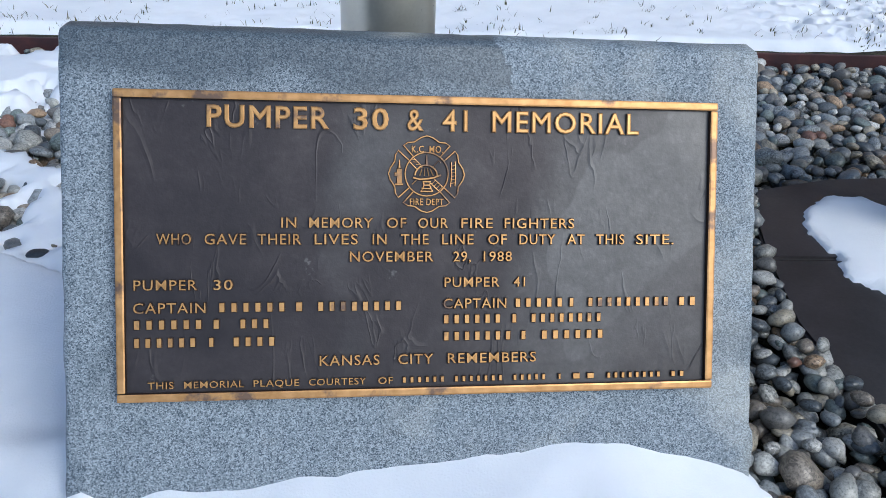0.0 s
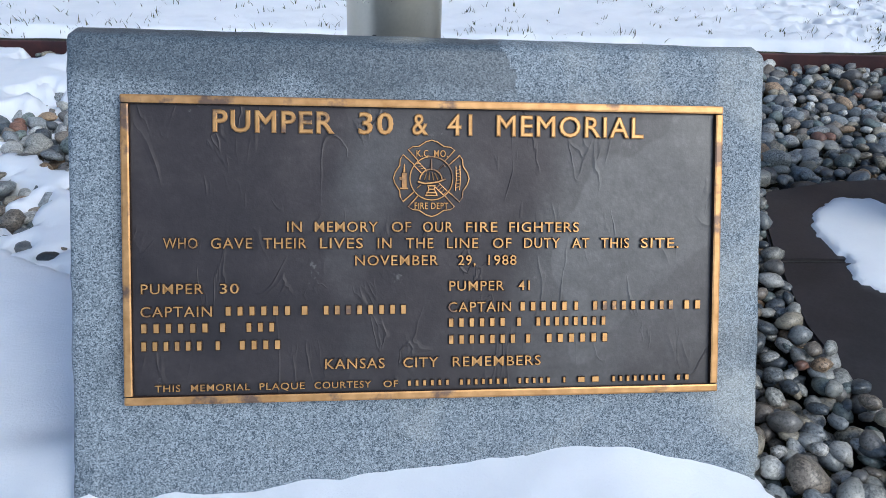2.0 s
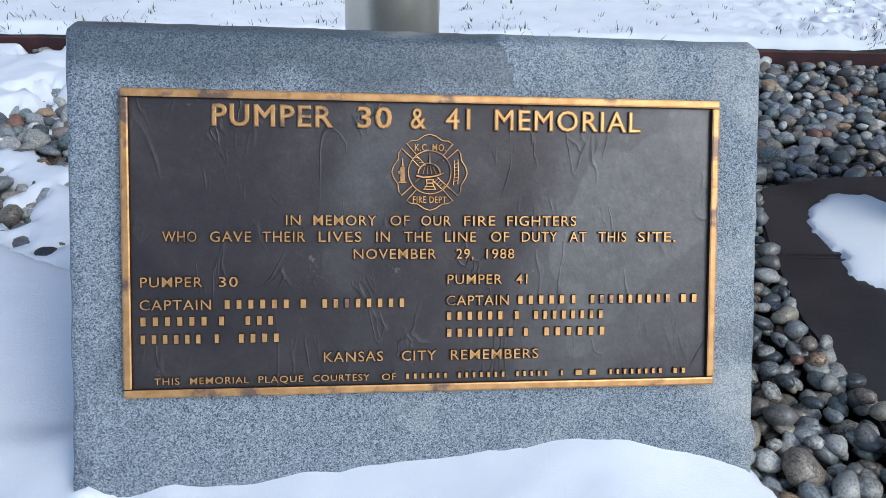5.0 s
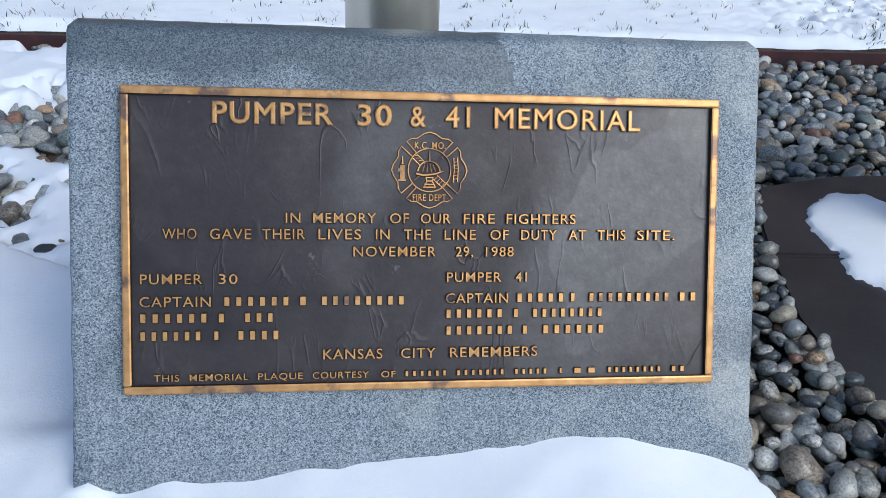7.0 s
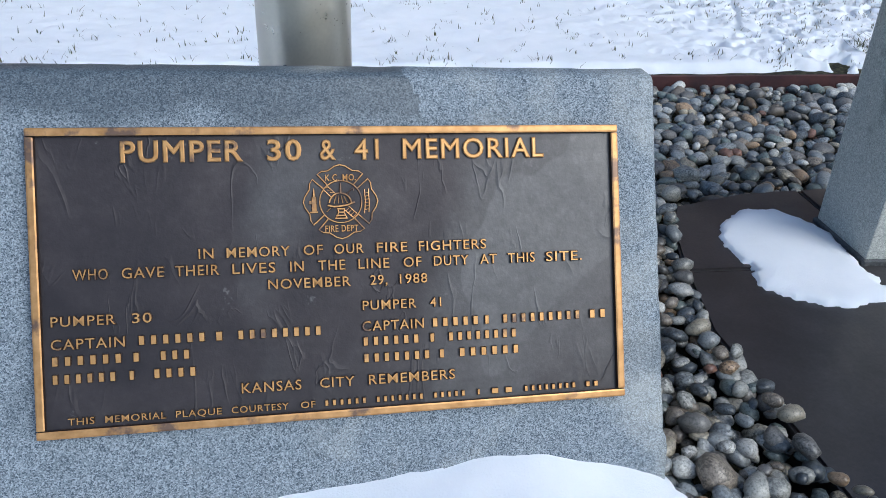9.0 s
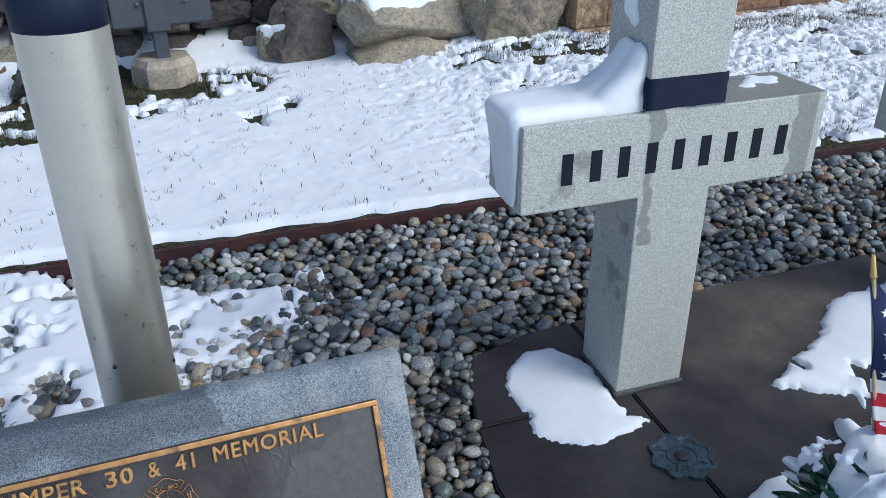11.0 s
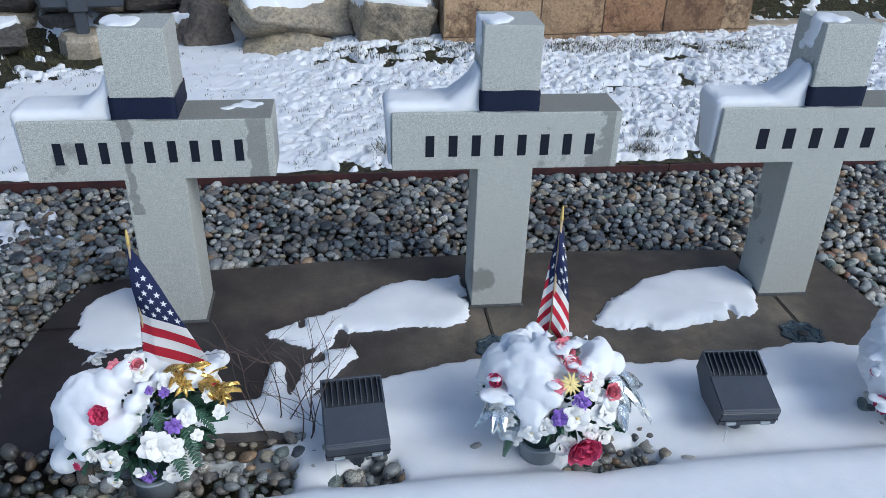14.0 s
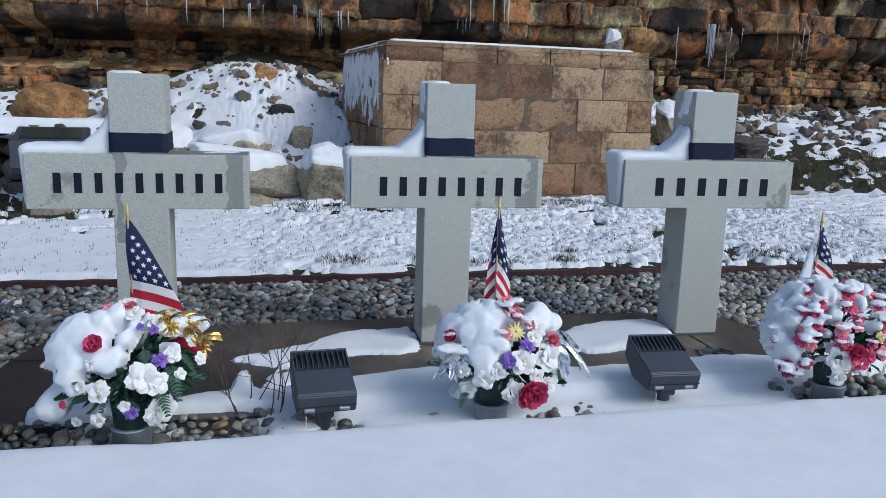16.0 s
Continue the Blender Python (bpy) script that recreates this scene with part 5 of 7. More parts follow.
# ---- stick flags ----
def flag(tip, foot, hoist, wings, label):
    """A small flag gathered on its staff. Each wing of cloth: where it runs, its width at the top and at the foot, where its print begins, how it folds."""
    tip, foot = Vector(tip), Vector(foot)
    up = (tip - foot).normalized()
    t = thing("stick_flag", label, "flag", Matrix.Translation(foot), "stick flags in the bouquets")
    L = (tip - foot).length
    part("staff", tube(bmesh.new(), [(0, 0, 0), up * (L - 0.035)], 0.0042, 0.0040, 10), WOOD, t, "thin wooden staff", True)
    part("finial", tube(bmesh.new(), [up * (L - 0.040), up * (L - 0.034), up * (L - 0.022), up * (L - 0.008), up * L], 0.0062, 0.0026, 10), TIP, t, "gold spear tip", True)
    head = up * (L - 0.050)
    for way, wide_top, wide_low, print_from, folds, side in wings:
        way = Vector(way).normalized()
        nrm = way.cross(up).normalized()

        def at(u, v):
            """u: metres along the cloth from the staff, v: 1 at the top of the hoist, 0 at its foot."""
            w = 1 - v
            sag = Vector((0, 0, -1.0)) * (0.55 * u * u * (1 + w))
            p = head - up * (hoist * w) + way * u + sag
            return p + nrm * side * (0.010 * math.sin(folds * u / 0.10 + 3.0 * v) * min(1, u / 0.03) + 0.006 * math.sin(11 * v + 20 * u) + 0.0075)

        nu, nv = 36, 52
        width = lambda v: wide_top + (wide_low - wide_top) * (1 - v) ** 0.9
        V = np.array([at(-0.007 + (width(j / nv) + 0.007) * i / nu, j / nv) for i in range(nu + 1) for j in range(nv + 1)])
        idx = np.arange((nu + 1) * (nv + 1)).reshape(nu + 1, nv + 1)
        q = np.stack([idx[:-1, :-1], idx[1:, :-1], idx[1:, 1:], idx[:-1, 1:]], -1).reshape(-1, 4)
        me = big_mesh("cloth", V, q, FLAG)
        uvl = me.uv_layers.new(name="UVMap")
        uvs = np.array([(print_from + width(j / nv) * i / nu / 0.45, j / nv) for i in range(nu + 1) for j in range(nv + 1)])
        loops = np.zeros(len(me.loops), int)
        me.loops.foreach_get("vertex_index", loops)
        uvl.data.foreach_set("uv", uvs[loops].astype(np.float32).ravel())
        cloth = part("cloth", me, None, t, "red, white and blue striped cloth")
        so = cloth.modifiers.new("thickness", "SOLIDIFY")
        so.thickness = 0.0008
        for r in range(9):
            for c in range(6 if r % 2 == 0 else 5):
                u0 = (0.40 * (c + (0.5 if r % 2 == 0 else 1.0)) / 6.0 - print_from) * 0.45
                v0 = 1 - (7 / 13) * (r + 0.7) / 9.4
                if u0 < 0.006 or u0 > width(v0) - 0.006:
                    continue
                for face in (1, -1):
                    bm = bmesh.new()
                    pts = []
                    for k in range(11):
                        a = math.pi / 2 + k * math.pi / 5
                        rr = 0.0 if k == 10 else (0.0088 if k % 2 == 0 else 0.0036)
                        uu, vv = u0 + rr * math.cos(a), v0 + rr * math.sin(a) / hoist
                        p = at(uu, vv)
                        n = (at(uu + 0.004, vv) - p).cross(at(uu, vv + 0.01) - p).normalized()
                        pts.append(bm.verts.new(p + n * face * 0.0013))
                    for k in range(10):
                        bm.faces.new((pts[10], pts[k], pts[(k + 1) % 10]))
                    part("star", bm, WHITE_CLOTH, cloth)


flag((-0.983, -0.511, 0.635), (-0.950, -0.640, 0.120), 0.325, [((0.93, -0.26, -0.10), 0.006, 0.215, 0.0, 1.6, 1)], "drooping stars-and-stripes stick flag above a snowy bouquet")
flag((0.145, -0.502, 0.655), (0.105, -0.640, 0.120), 0.30, [((0.50, -0.14, -0.78), 0.010, 0.118, 0.0, 2.6, 1), ((-0.66, -0.05, -0.66), 0.003, 0.072, 0.34, 1.6, 1)], "furled stars-and-stripes stick flag above a snowy bouquet")
flag((1.338, -0.509, 0.600), (1.225, -0.640, 0.130), 0.22, [((0.66, -0.20, -0.55), 0.010, 0.105, 0.04, 2.0, 1)], "small stick flag on a leaning staff among snowy red flowers")


# ---- bouquets ----
def petal(bm, length, width, cup, m, point=0.0):
    """One curved petal along +x that rises by cup."""
    nu, nv = 5, 3
    grid = []
    for i in range(nu + 1):
        s = i / nu
        w = width * (math.sin(math.pi * min(1, 0.12 + 0.80 * s)) ** 0.7) * (1 - point * s * s)
        wave = 0.10 * length * s * s
        row = []
        for j in range(nv + 1):
            q = 2 * j / nv - 1
            row.append(bm.verts.new(m @ Vector((length * s, w * q, cup * length * s * s + 0.25 * width * q * q * (1 if cup > 0 else -1) + wave * math.sin(4.3 * q + 60 * m[0][0] + 37 * m[0][1])))))
        grid.append(row)
    for a, b in zip(grid, grid[1:]):
        for j in range(nv):
            bm.faces.new((a[j], b[j], b[j + 1], a[j + 1]))


def flower_mesh(kind, r, seed):
    rs = np.random.RandomState(seed)
    bm = bmesh.new()
    rings = {"rose": ((4, 0.35, 0.6, 62), (5, 0.6, 0.6, 48), (6, 0.85, 0.55, 30), (6, 1.0, 0.55, 12)), "lily": ((5, 1.0, 0.56, 12), (3, 0.75, 0.46, 38), (2, 0.4, 0.3, 60)), "daisy": ((13, 1.0, 0.13, 10),),
             "star": ((7, 1.0, 0.24, 8), (5, 0.65, 0.22, 34)), "cluster": ((6, 0.7, 0.42, 40), (5, 0.6, 0.4, 62), (7, 1.0, 0.40, 8))}[kind]
    for k, (count, rel, width, lift) in enumerate(rings):
        for i in range(count):
            a = 360 * (i + 0.37 * k + 0.25 * rs.rand()) / count
            m = pose(0, 0, 0.10 * r * (3 - k) if kind == "rose" else 0, 0, 0, a) @ pose(0, 0, 0, 0, -lift - 8 * rs.rand(), 0)
            petal(bm, r * rel * (0.9 + 0.2 * rs.rand()), r * width, 0.28 if kind == "rose" else -0.22, m, 0.75 if kind == "star" else 0.1)
    return bm


def leaf_mesh(count, rad, seed, mat_len=(0.05, 0.10)):
    rs = np.random.RandomState(seed)
    bm = bmesh.new()
    for i in range(count):
        d = Vector(rs.normal(size=3))
        d.z = abs(d.z) * 0.9 - 0.25
        d.normalize()
        p = Vector((d.x * rad[0], d.y * rad[1], d.z * rad[2])) * rs.uniform(0.35, 0.85)
        m = Matrix.Translation(p) @ d.to_track_quat("X", "Z").to_matrix().to_4x4() @ pose(0, 0, 0, rs.uniform(-180, 180), rs.uniform(-30, 30), 0)
        ln = rs.uniform(*mat_len)
        petal(bm, ln, ln * rs.uniform(0.14, 0.26), -0.3, m, 0.6)
    return bm


def fern_mesh(length, seed):
    rs = np.random.RandomState(seed)
    bm = bmesh.new()
    for i in range(11):
        s = (i + 1) / 11
        p = Vector((length * s, 0, -0.35 * length * s * s))
        for sd in (-1, 1):
            petal(bm, length * 0.34 * (1.1 - 0.8 * s), length * 0.045, -0.1, Matrix.Translation(p) @ pose(0, 0, 0, 0, 12, sd * 62 + rs.uniform(-6, 6)), 0.5)
    tube(bm, [(length * s, 0, -0.35 * length * s * s) for s in np.linspace(0, 1, 6)], 0.0015, 0.0005, 5)
    return bm


VIEW = radians(24)
AX_R, AX_U, AX_F = Vector((1, 0, 0)), Vector((0, math.sin(VIEW), math.cos(VIEW))), Vector((0, -math.cos(VIEW), math.sin(VIEW)))
MATS = {"red": RED, "pink": PINK, "white": WHITE, "yellow": YELLOW, "purple": PURPLE, "gold": GILT, "silver": FOIL}


def bouquet(x, y, centre, rad, flowers, ferns, foils, snow, pot_x, label, seed, broken=0.7, grain=4.0, bloom=1.0, buds=0, shell=0.90, loaded=0.3, ragged=0.35):
    """Cup, liner, leaves and flowers set on a dome. Places on the dome: a to the right, b upwards, c outwards."""
    t = thing("bouquet", label, "bouquet", pose(x, y, 0), "artificial bouquets in cups")
    c0 = Vector(centre)

    def place(a, b, out=1.0):
        k = max(0.05, 1 - (a / rad[0]) ** 2 - (b / rad[1]) ** 2) ** 0.5
        p = c0 + AX_R * a + AX_U * b + AX_F * (rad[2] * k * out)
        return p, (AX_R * (a / rad[0]) + AX_U * (b / rad[1]) * 0.9 + AX_F * (0.4 + k)).normalized()

    part("cup", lathe(bmesh.new(), [(0.050, -0.04), (0.052, 0.052), (0.055, 0.054), (0.055, 0.058), (0.049, 0.058)], 28), CAN, t, "grey metal ground cup", True, pose(pot_x, 0, 0))
    part("liner", lathe(bmesh.new(), [(0.042, 0.03), (0.050, 0.10), (0.054, 0.13), (0.054, 0.135), (0.046, 0.135)], 28), POT, t, "dark green plastic liner", True, pose(pot_x, 0.004, 0))
    part("foliage", leaf_mesh(460, (rad[0] * 0.84, rad[2] * 1.02, rad[1] * 0.66), seed, (0.03, 0.065)), LEAF, t, "dark green plastic leaves", False, Matrix.Translation(c0 + Vector((0, -0.012, -0.030))))
    rs, pads = np.random.RandomState(seed + 90), []
    flowers = flowers + [("cluster", "red" if k % 4 else "pink", rad[0] * 0.92 * math.sqrt(rs.rand()) * math.cos(2.4 * k), rad[1] * (0.15 + 0.80 * math.sqrt(rs.rand()) * math.sin(2.4 * k)), rs.uniform(0.020, 0.032)) for k in range(buds)]
    for i, (kind, colour, a, b, r) in enumerate(flowers):
        r *= bloom
        p, n = place(a, b, 1.10)
        m = Matrix.Translation(p) @ n.to_track_quat("Z", "Y").to_matrix().to_4x4() @ pose(0, 0, 0, 0, 0, 47 * i)
        f = part("flower", flower_mesh(kind, r, seed + i), MATS[colour], t, colour + " fabric " + {"rose": "rose", "lily": "open flower", "daisy": "daisy", "star": "pointed foil flower", "cluster": "small blossom"}[kind], True, m)
        if kind == "daisy" or kind == "lily" and i % 3 == 0:
            part("centre", lathe(bmesh.new(), [(0.13 * r, 0.02 * r), (0.11 * r, 0.16 * r), (0.04 * r, 0.22 * r)], 10), YELLOW, f, "yellow flower centre", True)
        # snow lying in the open blossoms, their rims left bare
        score = 0.75 * b / rad[1] - 0.45 * a / rad[0] + 0.25 * math.sin(7.7 * i)
        if score > loaded and colour not in ("gold", "purple", "yellow"):
            lay = p + (n * 0.45 + Vector((-0.15, 0, 0.5))) * 0.55 * r
            for q in range(3):
                w = 0.95 * r * rs.uniform(0.6, 1.0)
                pads.append(((lay.x + 0.4 * r * rs.normal(), lay.y + 0.3 * r * rs.normal(), lay.z + 0.2 * r * rs.normal()), (w, w * rs.uniform(0.7, 1.0), w * rs.uniform(0.20, 0.34))))
    for i, (a, b, ln, ang) in enumerate(ferns):
        p, n = place(a, b, 0.85)
        m = Matrix.Translation(p) @ pose(0, 0, 0, 0, 0, 0) @ pose(0, 0, 0, 0, 0, -90) @ pose(0, 0, 0, 0, 30, ang)
        part("fern", fern_mesh(ln, seed + i), LEAF, t, "green plastic fern frond", False, m)
    for i, (a, b, ln, colour) in enumerate(foils):
        p, n = place(a, b, 0.95)
        bm = bmesh.new()
        rs = np.random.RandomState(seed + 50 + i)
        for k in range(7 if colour == "gold" else 4):
            petal(bm, ln * rs.uniform(0.6, 1), ln * (rs.uniform(0.14, 0.24) if colour == "gold" else rs.uniform(0.22, 0.34)), -0.45 if colour == "gold" else -0.9, pose(0, 0, 0, rs.uniform(-40, 40), rs.uniform(-30, 40), rs.uniform(-70, 70)), 0.6)
        m = Matrix.Translation(p) @ (n * (1 if colour == "gold" else 0.6) + AX_R * ((1 if a > 0 else -1) * (1 if colour == "gold" else 0.7)) - Vector((0, 0, 0 if colour == "gold" else 0.55))).to_track_quat("X", "Z").to_matrix().to_4x4()
        part("foil_leaf", bm, MATS[colour], t, colour + " foil leaves", False, m)
    if pads:
        snow_blob("blossom_snow", pads, "small caps of snow lying in artificial blossoms", 0.0045, pose(x, y, 0), 0.006, 4)
    # snow caught on the flowers: a broken shell wrapped over the dome
    U, W = np.meshgrid(np.arange(-1.45, 1.451, 0.022), np.arange(-1.25, 1.451, 0.022), indexing="ij")
    rho = np.hypot(U, W) + 1e-9
    turn = rho * math.pi / 2
    a_, b_, k_ = rad[0] * np.sin(turn) * U / rho, rad[1] * np.sin(turn) * W / rho, np.cos(turn)
    T = np.zeros(U.shape)
    for a, b, r in snow:
        T = np.maximum(T, np.exp(-((a_ - a) ** 2 + (b_ - b) ** 2) / (shell * r) ** 2))
    T = T - 0.36 + broken * (fbm(U, W, grain, seed + 3, 3, 0.55) - 0.5) + ragged * (fbm(U, W, 10.0, seed + 7, 2, 0.6) - 0.5) - 0.5 * smooth(1.25, 1.45, rho)
    thick = -0.034 + 0.042 * smooth(-0.10, 0.12, T) + 0.010 * smooth(0.1, 0.5, T) + 0.013 * (fbm(U, W, 5.5, seed + 13, 3, 0.6) - 0.5) + 0.014 * (lattice_noise(U, W, 1.9, seed + 17) - 0.5)
    nr = np.stack([a_ / rad[0], b_ / rad[1], k_], -1)
    q = np.stack([a_, b_, rad[2] * k_], -1) + nr * thick[..., None]
    axes = np.array([AX_R[:], AX_U[:], AX_F[:]])
    P_ = q @ axes + np.array(c0[:]) + np.array([0, 0, 0.010])
    idx = np.arange(U.size).reshape(U.shape)
    quads = np.stack([idx[:-1, :-1], idx[1:, :-1], idx[1:, 1:], idx[:-1, 1:]], -1).reshape(-1, 4)
    quads = quads[((T.ravel()[quads] > -0.12).any(1)) & (P_[..., 2].ravel()[quads].min(1) > 0.03)]
    sn = new("bouquet_snow", big_mesh("bouquet_snow", P_.reshape(-1, 3), quads, SNOW))
    sn.matrix_basis = pose(x, y, 0)
    sub_ = sn.modifiers.new("round", "SUBSURF")
    sub_.levels = sub_.render_levels = 1
    tagged(sn, "fresh broken snow caught on an artificial bouquet", "snow", "", "stuff")
    return t


bouquet(-0.955, -0.765, (-0.018, 0.085, 0.200), (0.232, 0.200, 0.165), [
    ("cluster", "pink", -0.030, 0.140, 0.022), ("cluster", "white", 0.015, 0.152, 0.026), ("rose", "red", -0.053, 0.040, 0.029), ("lily", "white", -0.043, -0.081, 0.031), ("lily", "white", 0.067, -0.049, 0.042), ("lily", "white", 0.098, -0.066, 0.032), ("lily", "white", 0.036, 0.126, 0.025), ("lily", "white", 0.098, 0.098, 0.027), ("lily", "white", 0.138, 0.012, 0.025), ("lily", "white", 0.112, -0.129, 0.038), ("lily", "white", 0.088, -0.146, 0.029), ("lily", "white", 0.204, 0.002, 0.019), ("lily", "white", -0.053, -0.151, 0.021), ("cluster", "purple", 0.088, 0.078, 0.014), ("cluster", "purple", 0.054, 0.086, 0.011), ("cluster", "purple", 0.107, -0.005, 0.021), ("cluster", "purple", 0.033, -0.138, 0.021), ("cluster", "red", -0.140, -0.106, 0.013), ("cluster", "red", 0.001, 0.136, 0.023), ("rose", "pink", 0.026, 0.141, 0.019), ("lily", "white", 0.155, -0.043, 0.017), ("cluster", "white", -0.088, -0.066, 0.019), ("lily", "white", 0.017, -0.121, 0.017), ("cluster", "white", -0.064, -0.010, 0.017), ("star", "gold", 0.131, 0.088, 0.032), ("star", "gold", 0.213, 0.040, 0.032), ("lily", "white", 0.183, 0.050, 0.019), ("cluster", "white", -0.112, -0.151, 0.017)],
    [(0.125, -0.01, 0.10, 25), (0.06, 0.03, 0.08, 30), (-0.02, -0.06, 0.07, -20), (0.09, -0.06, 0.09, 35), (0.15, 0.02, 0.07, 60)],
    [(0.08, 0.120, 0.07, "gold"), (0.12, 0.115, 0.075, "gold"), (0.16, 0.085, 0.07, "gold"), (0.19, 0.06, 0.065, "gold")],
    [(-0.088, 0.065, 0.076), (-0.133, -0.000, 0.067), (-0.133, -0.045, 0.044), (-0.112, -0.076, 0.036), (-0.031, -0.010, 0.046), (0.017, 0.045, 0.036), (-0.009, 0.115, 0.034), (-0.050, 0.095, 0.046), (0.036, 0.080, 0.027), (0.147, 0.098, 0.025), (0.184, 0.096, 0.027), (-0.007, -0.000, 0.038), (-0.069, 0.030, 0.043), (0.138, 0.020, 0.021), (0.069, 0.105, 0.015)],
    0.0, "white and red artificial flowers with gold foil, half snow-covered", 300, loaded=0.95)
bouquet(0.090, -0.745, (0.035, 0.060, 0.180), (0.215, 0.180, 0.15), [
    ("rose", "pink", -0.009, 0.134, 0.033), ("rose", "pink", 0.005, 0.101, 0.026), ("daisy", "yellow", -0.003, 0.056, 0.028), ("cluster", "purple", 0.024, 0.011, 0.024), ("cluster", "purple", -0.030, -0.030, 0.026), ("lily", "white", 0.094, -0.021, 0.045), ("lily", "white", 0.011, -0.032, 0.038), ("lily", "white", -0.189, 0.007, 0.038), ("lily", "white", 0.094, -0.102, 0.033), ("lily", "white", -0.101, -0.072, 0.033), ("rose", "pink", 0.106, 0.027, 0.026), ("rose", "red", -0.177, 0.056, 0.024), ("rose", "red", 0.031, -0.117, 0.050), ("lily", "white", -0.011, -0.120, 0.036), ("cluster", "pink", -0.036, 0.051, 0.021), ("lily", "white", 0.053, 0.036, 0.024), ("lily", "white", -0.066, -0.055, 0.026), ("lily", "white", 0.071, 0.064, 0.024), ("cluster", "white", -0.161, -0.044, 0.024), ("rose", "pink", 0.035, 0.075, 0.021), ("lily", "white", -0.143, -0.100, 0.026), ("cluster", "purple", -0.190, -0.041, 0.014), ("lily", "white", 0.053, -0.077, 0.024)],
    [(0.05, -0.02, 0.06, 10), (-0.14, -0.09, 0.06, -40)],
    [(0.140, 0.045, 0.090, "silver"), (0.160, 0.02, 0.100, "silver"), (0.140, 0.00, 0.085, "silver"), (0.13, 0.07, 0.075, "silver"), (-0.165, 0.03, 0.08, "silver"), (-0.17, -0.01, 0.07, "silver")],
    [(-0.167, 0.086, 0.057), (-0.107, 0.098, 0.065), (-0.089, 0.041, 0.053), (-0.107, -0.015, 0.045), (-0.054, 0.126, 0.043), (0.086, 0.092, 0.050), (0.136, 0.075, 0.036), (-0.146, -0.106, 0.028), (0.050, 0.086, 0.024), (-0.131, 0.064, 0.053), (0.094, -0.010, 0.026), (-0.184, 0.013, 0.026), (-0.101, -0.060, 0.031), (-0.054, 0.013, 0.031), (-0.012, 0.137, 0.019)],
    -0.018, "pink and red artificial roses with silver foil, mostly under snow", 400, 0.8, 3.4, 1.05, 0, 0.90, 0.25)
bouquet(1.250, -0.745, (0.020, 0.045, 0.205), (0.225, 0.190, 0.15), [
    ("cluster", "red", -0.043, 0.176, 0.030), ("cluster", "red", 0.000, 0.128, 0.030), ("cluster", "red", -0.029, 0.082, 0.026), ("cluster", "red", -0.011, 0.045, 0.026), ("cluster", "red", -0.181, -0.015, 0.028), ("cluster", "red", -0.233, -0.006, 0.023), ("cluster", "red", -0.141, 0.026, 0.023), ("rose", "red", -0.040, -0.067, 0.035), ("cluster", "pink", -0.040, -0.090, 0.028), ("rose", "red", -0.198, -0.095, 0.035), ("cluster", "red", -0.170, -0.090, 0.026), ("cluster", "pink", -0.019, 0.014, 0.023), ("cluster", "red", -0.229, 0.033, 0.018), ("cluster", "red", -0.065, 0.172, 0.021), ("cluster", "red", 0.049, 0.135, 0.021), ("cluster", "red", -0.134, 0.085, 0.016), ("lily", "white", -0.083, -0.090, 0.043), ("lily", "white", -0.004, -0.112, 0.032), ("cluster", "yellow", 0.063, -0.027, 0.020), ("cluster", "purple", -0.233, -0.003, 0.020), ("lily", "white", -0.069, -0.146, 0.029), ("cluster", "red", 0.089, 0.078, 0.028), ("cluster", "red", 0.111, 0.022, 0.030), ("cluster", "pink", 0.075, -0.077, 0.026), ("lily", "white", 0.104, -0.115, 0.032), ("cluster", "red", -0.112, 0.141, 0.016), ("lily", "white", -0.186, -0.108, 0.029)],
    [(0.12, -0.05, 0.07, 20), (-0.16, -0.05, 0.06, -30), (0.17, -0.04, 0.09, 50), (0.20, 0.03, 0.08, 70)],
    [],
    [(-0.055, 0.150, 0.060), (-0.187, 0.047, 0.072), (-0.210, 0.078, 0.052), (-0.221, -0.057, 0.060), (-0.232, -0.011, 0.060), (-0.222, -0.054, 0.049), (0.032, 0.078, 0.052), (-0.098, -0.065, 0.035), (-0.199, -0.093, 0.035), (-0.178, -0.116, 0.032), (-0.125, 0.151, 0.055), (0.068, 0.004, 0.043), (-0.076, 0.041, 0.037), (-0.148, 0.097, 0.052), (0.089, 0.122, 0.052), (-0.112, -0.015, 0.026), (-0.230, 0.030, 0.052), (-0.047, -0.052, 0.023)],
    0.0, "red-edged artificial flowers almost buried in fresh snow", 500, 1.3, 4.6, 1.0, 26, 0.66, -0.30)
balls = []
for k in range(9):                                      # a smooth sheet that slides down from the top of the bouquet to its western side
    f_ = k / 8
    for q in range(4):
        g = q / 3
        balls.append(((-0.960 - 0.185 * f_ - 0.012 * g, -0.600 - 0.10 * f_ - 0.055 * g, 0.290 - 0.175 * f_ ** 1.5 - 0.030 * g * (1 - f_)), (0.046, 0.046, 0.034 + 0.010 * math.sin(2.3 * k + q))))
for k in range(4):
    balls.append(((-0.950 + 0.030 * k, -0.615, 0.285 - 0.006 * k), (0.040, 0.040, 0.030)))
snow_blob("bouquet_snow", balls, "snow heaped at the back of an artificial bouquet", 0.007, None, 0.004, 10)
balls = []
for k in range(11):                                     # a wedge of wet snow on the west side of the leaning staff
    f_ = k / 10
    for q in range(4):
        balls.append(((1.303 - 0.062 * f_ - (0.004 + 0.055 * f_) * q / 3, -0.522 - 0.075 * f_, 0.480 - 0.200 * f_ - 0.012 * q * f_), (0.008 + 0.008 * f_, 0.011, 0.022)))
snow_blob("flag_snow", balls, "wet snow clinging to a leaning flag", 0.006, None, 0.002, 5)


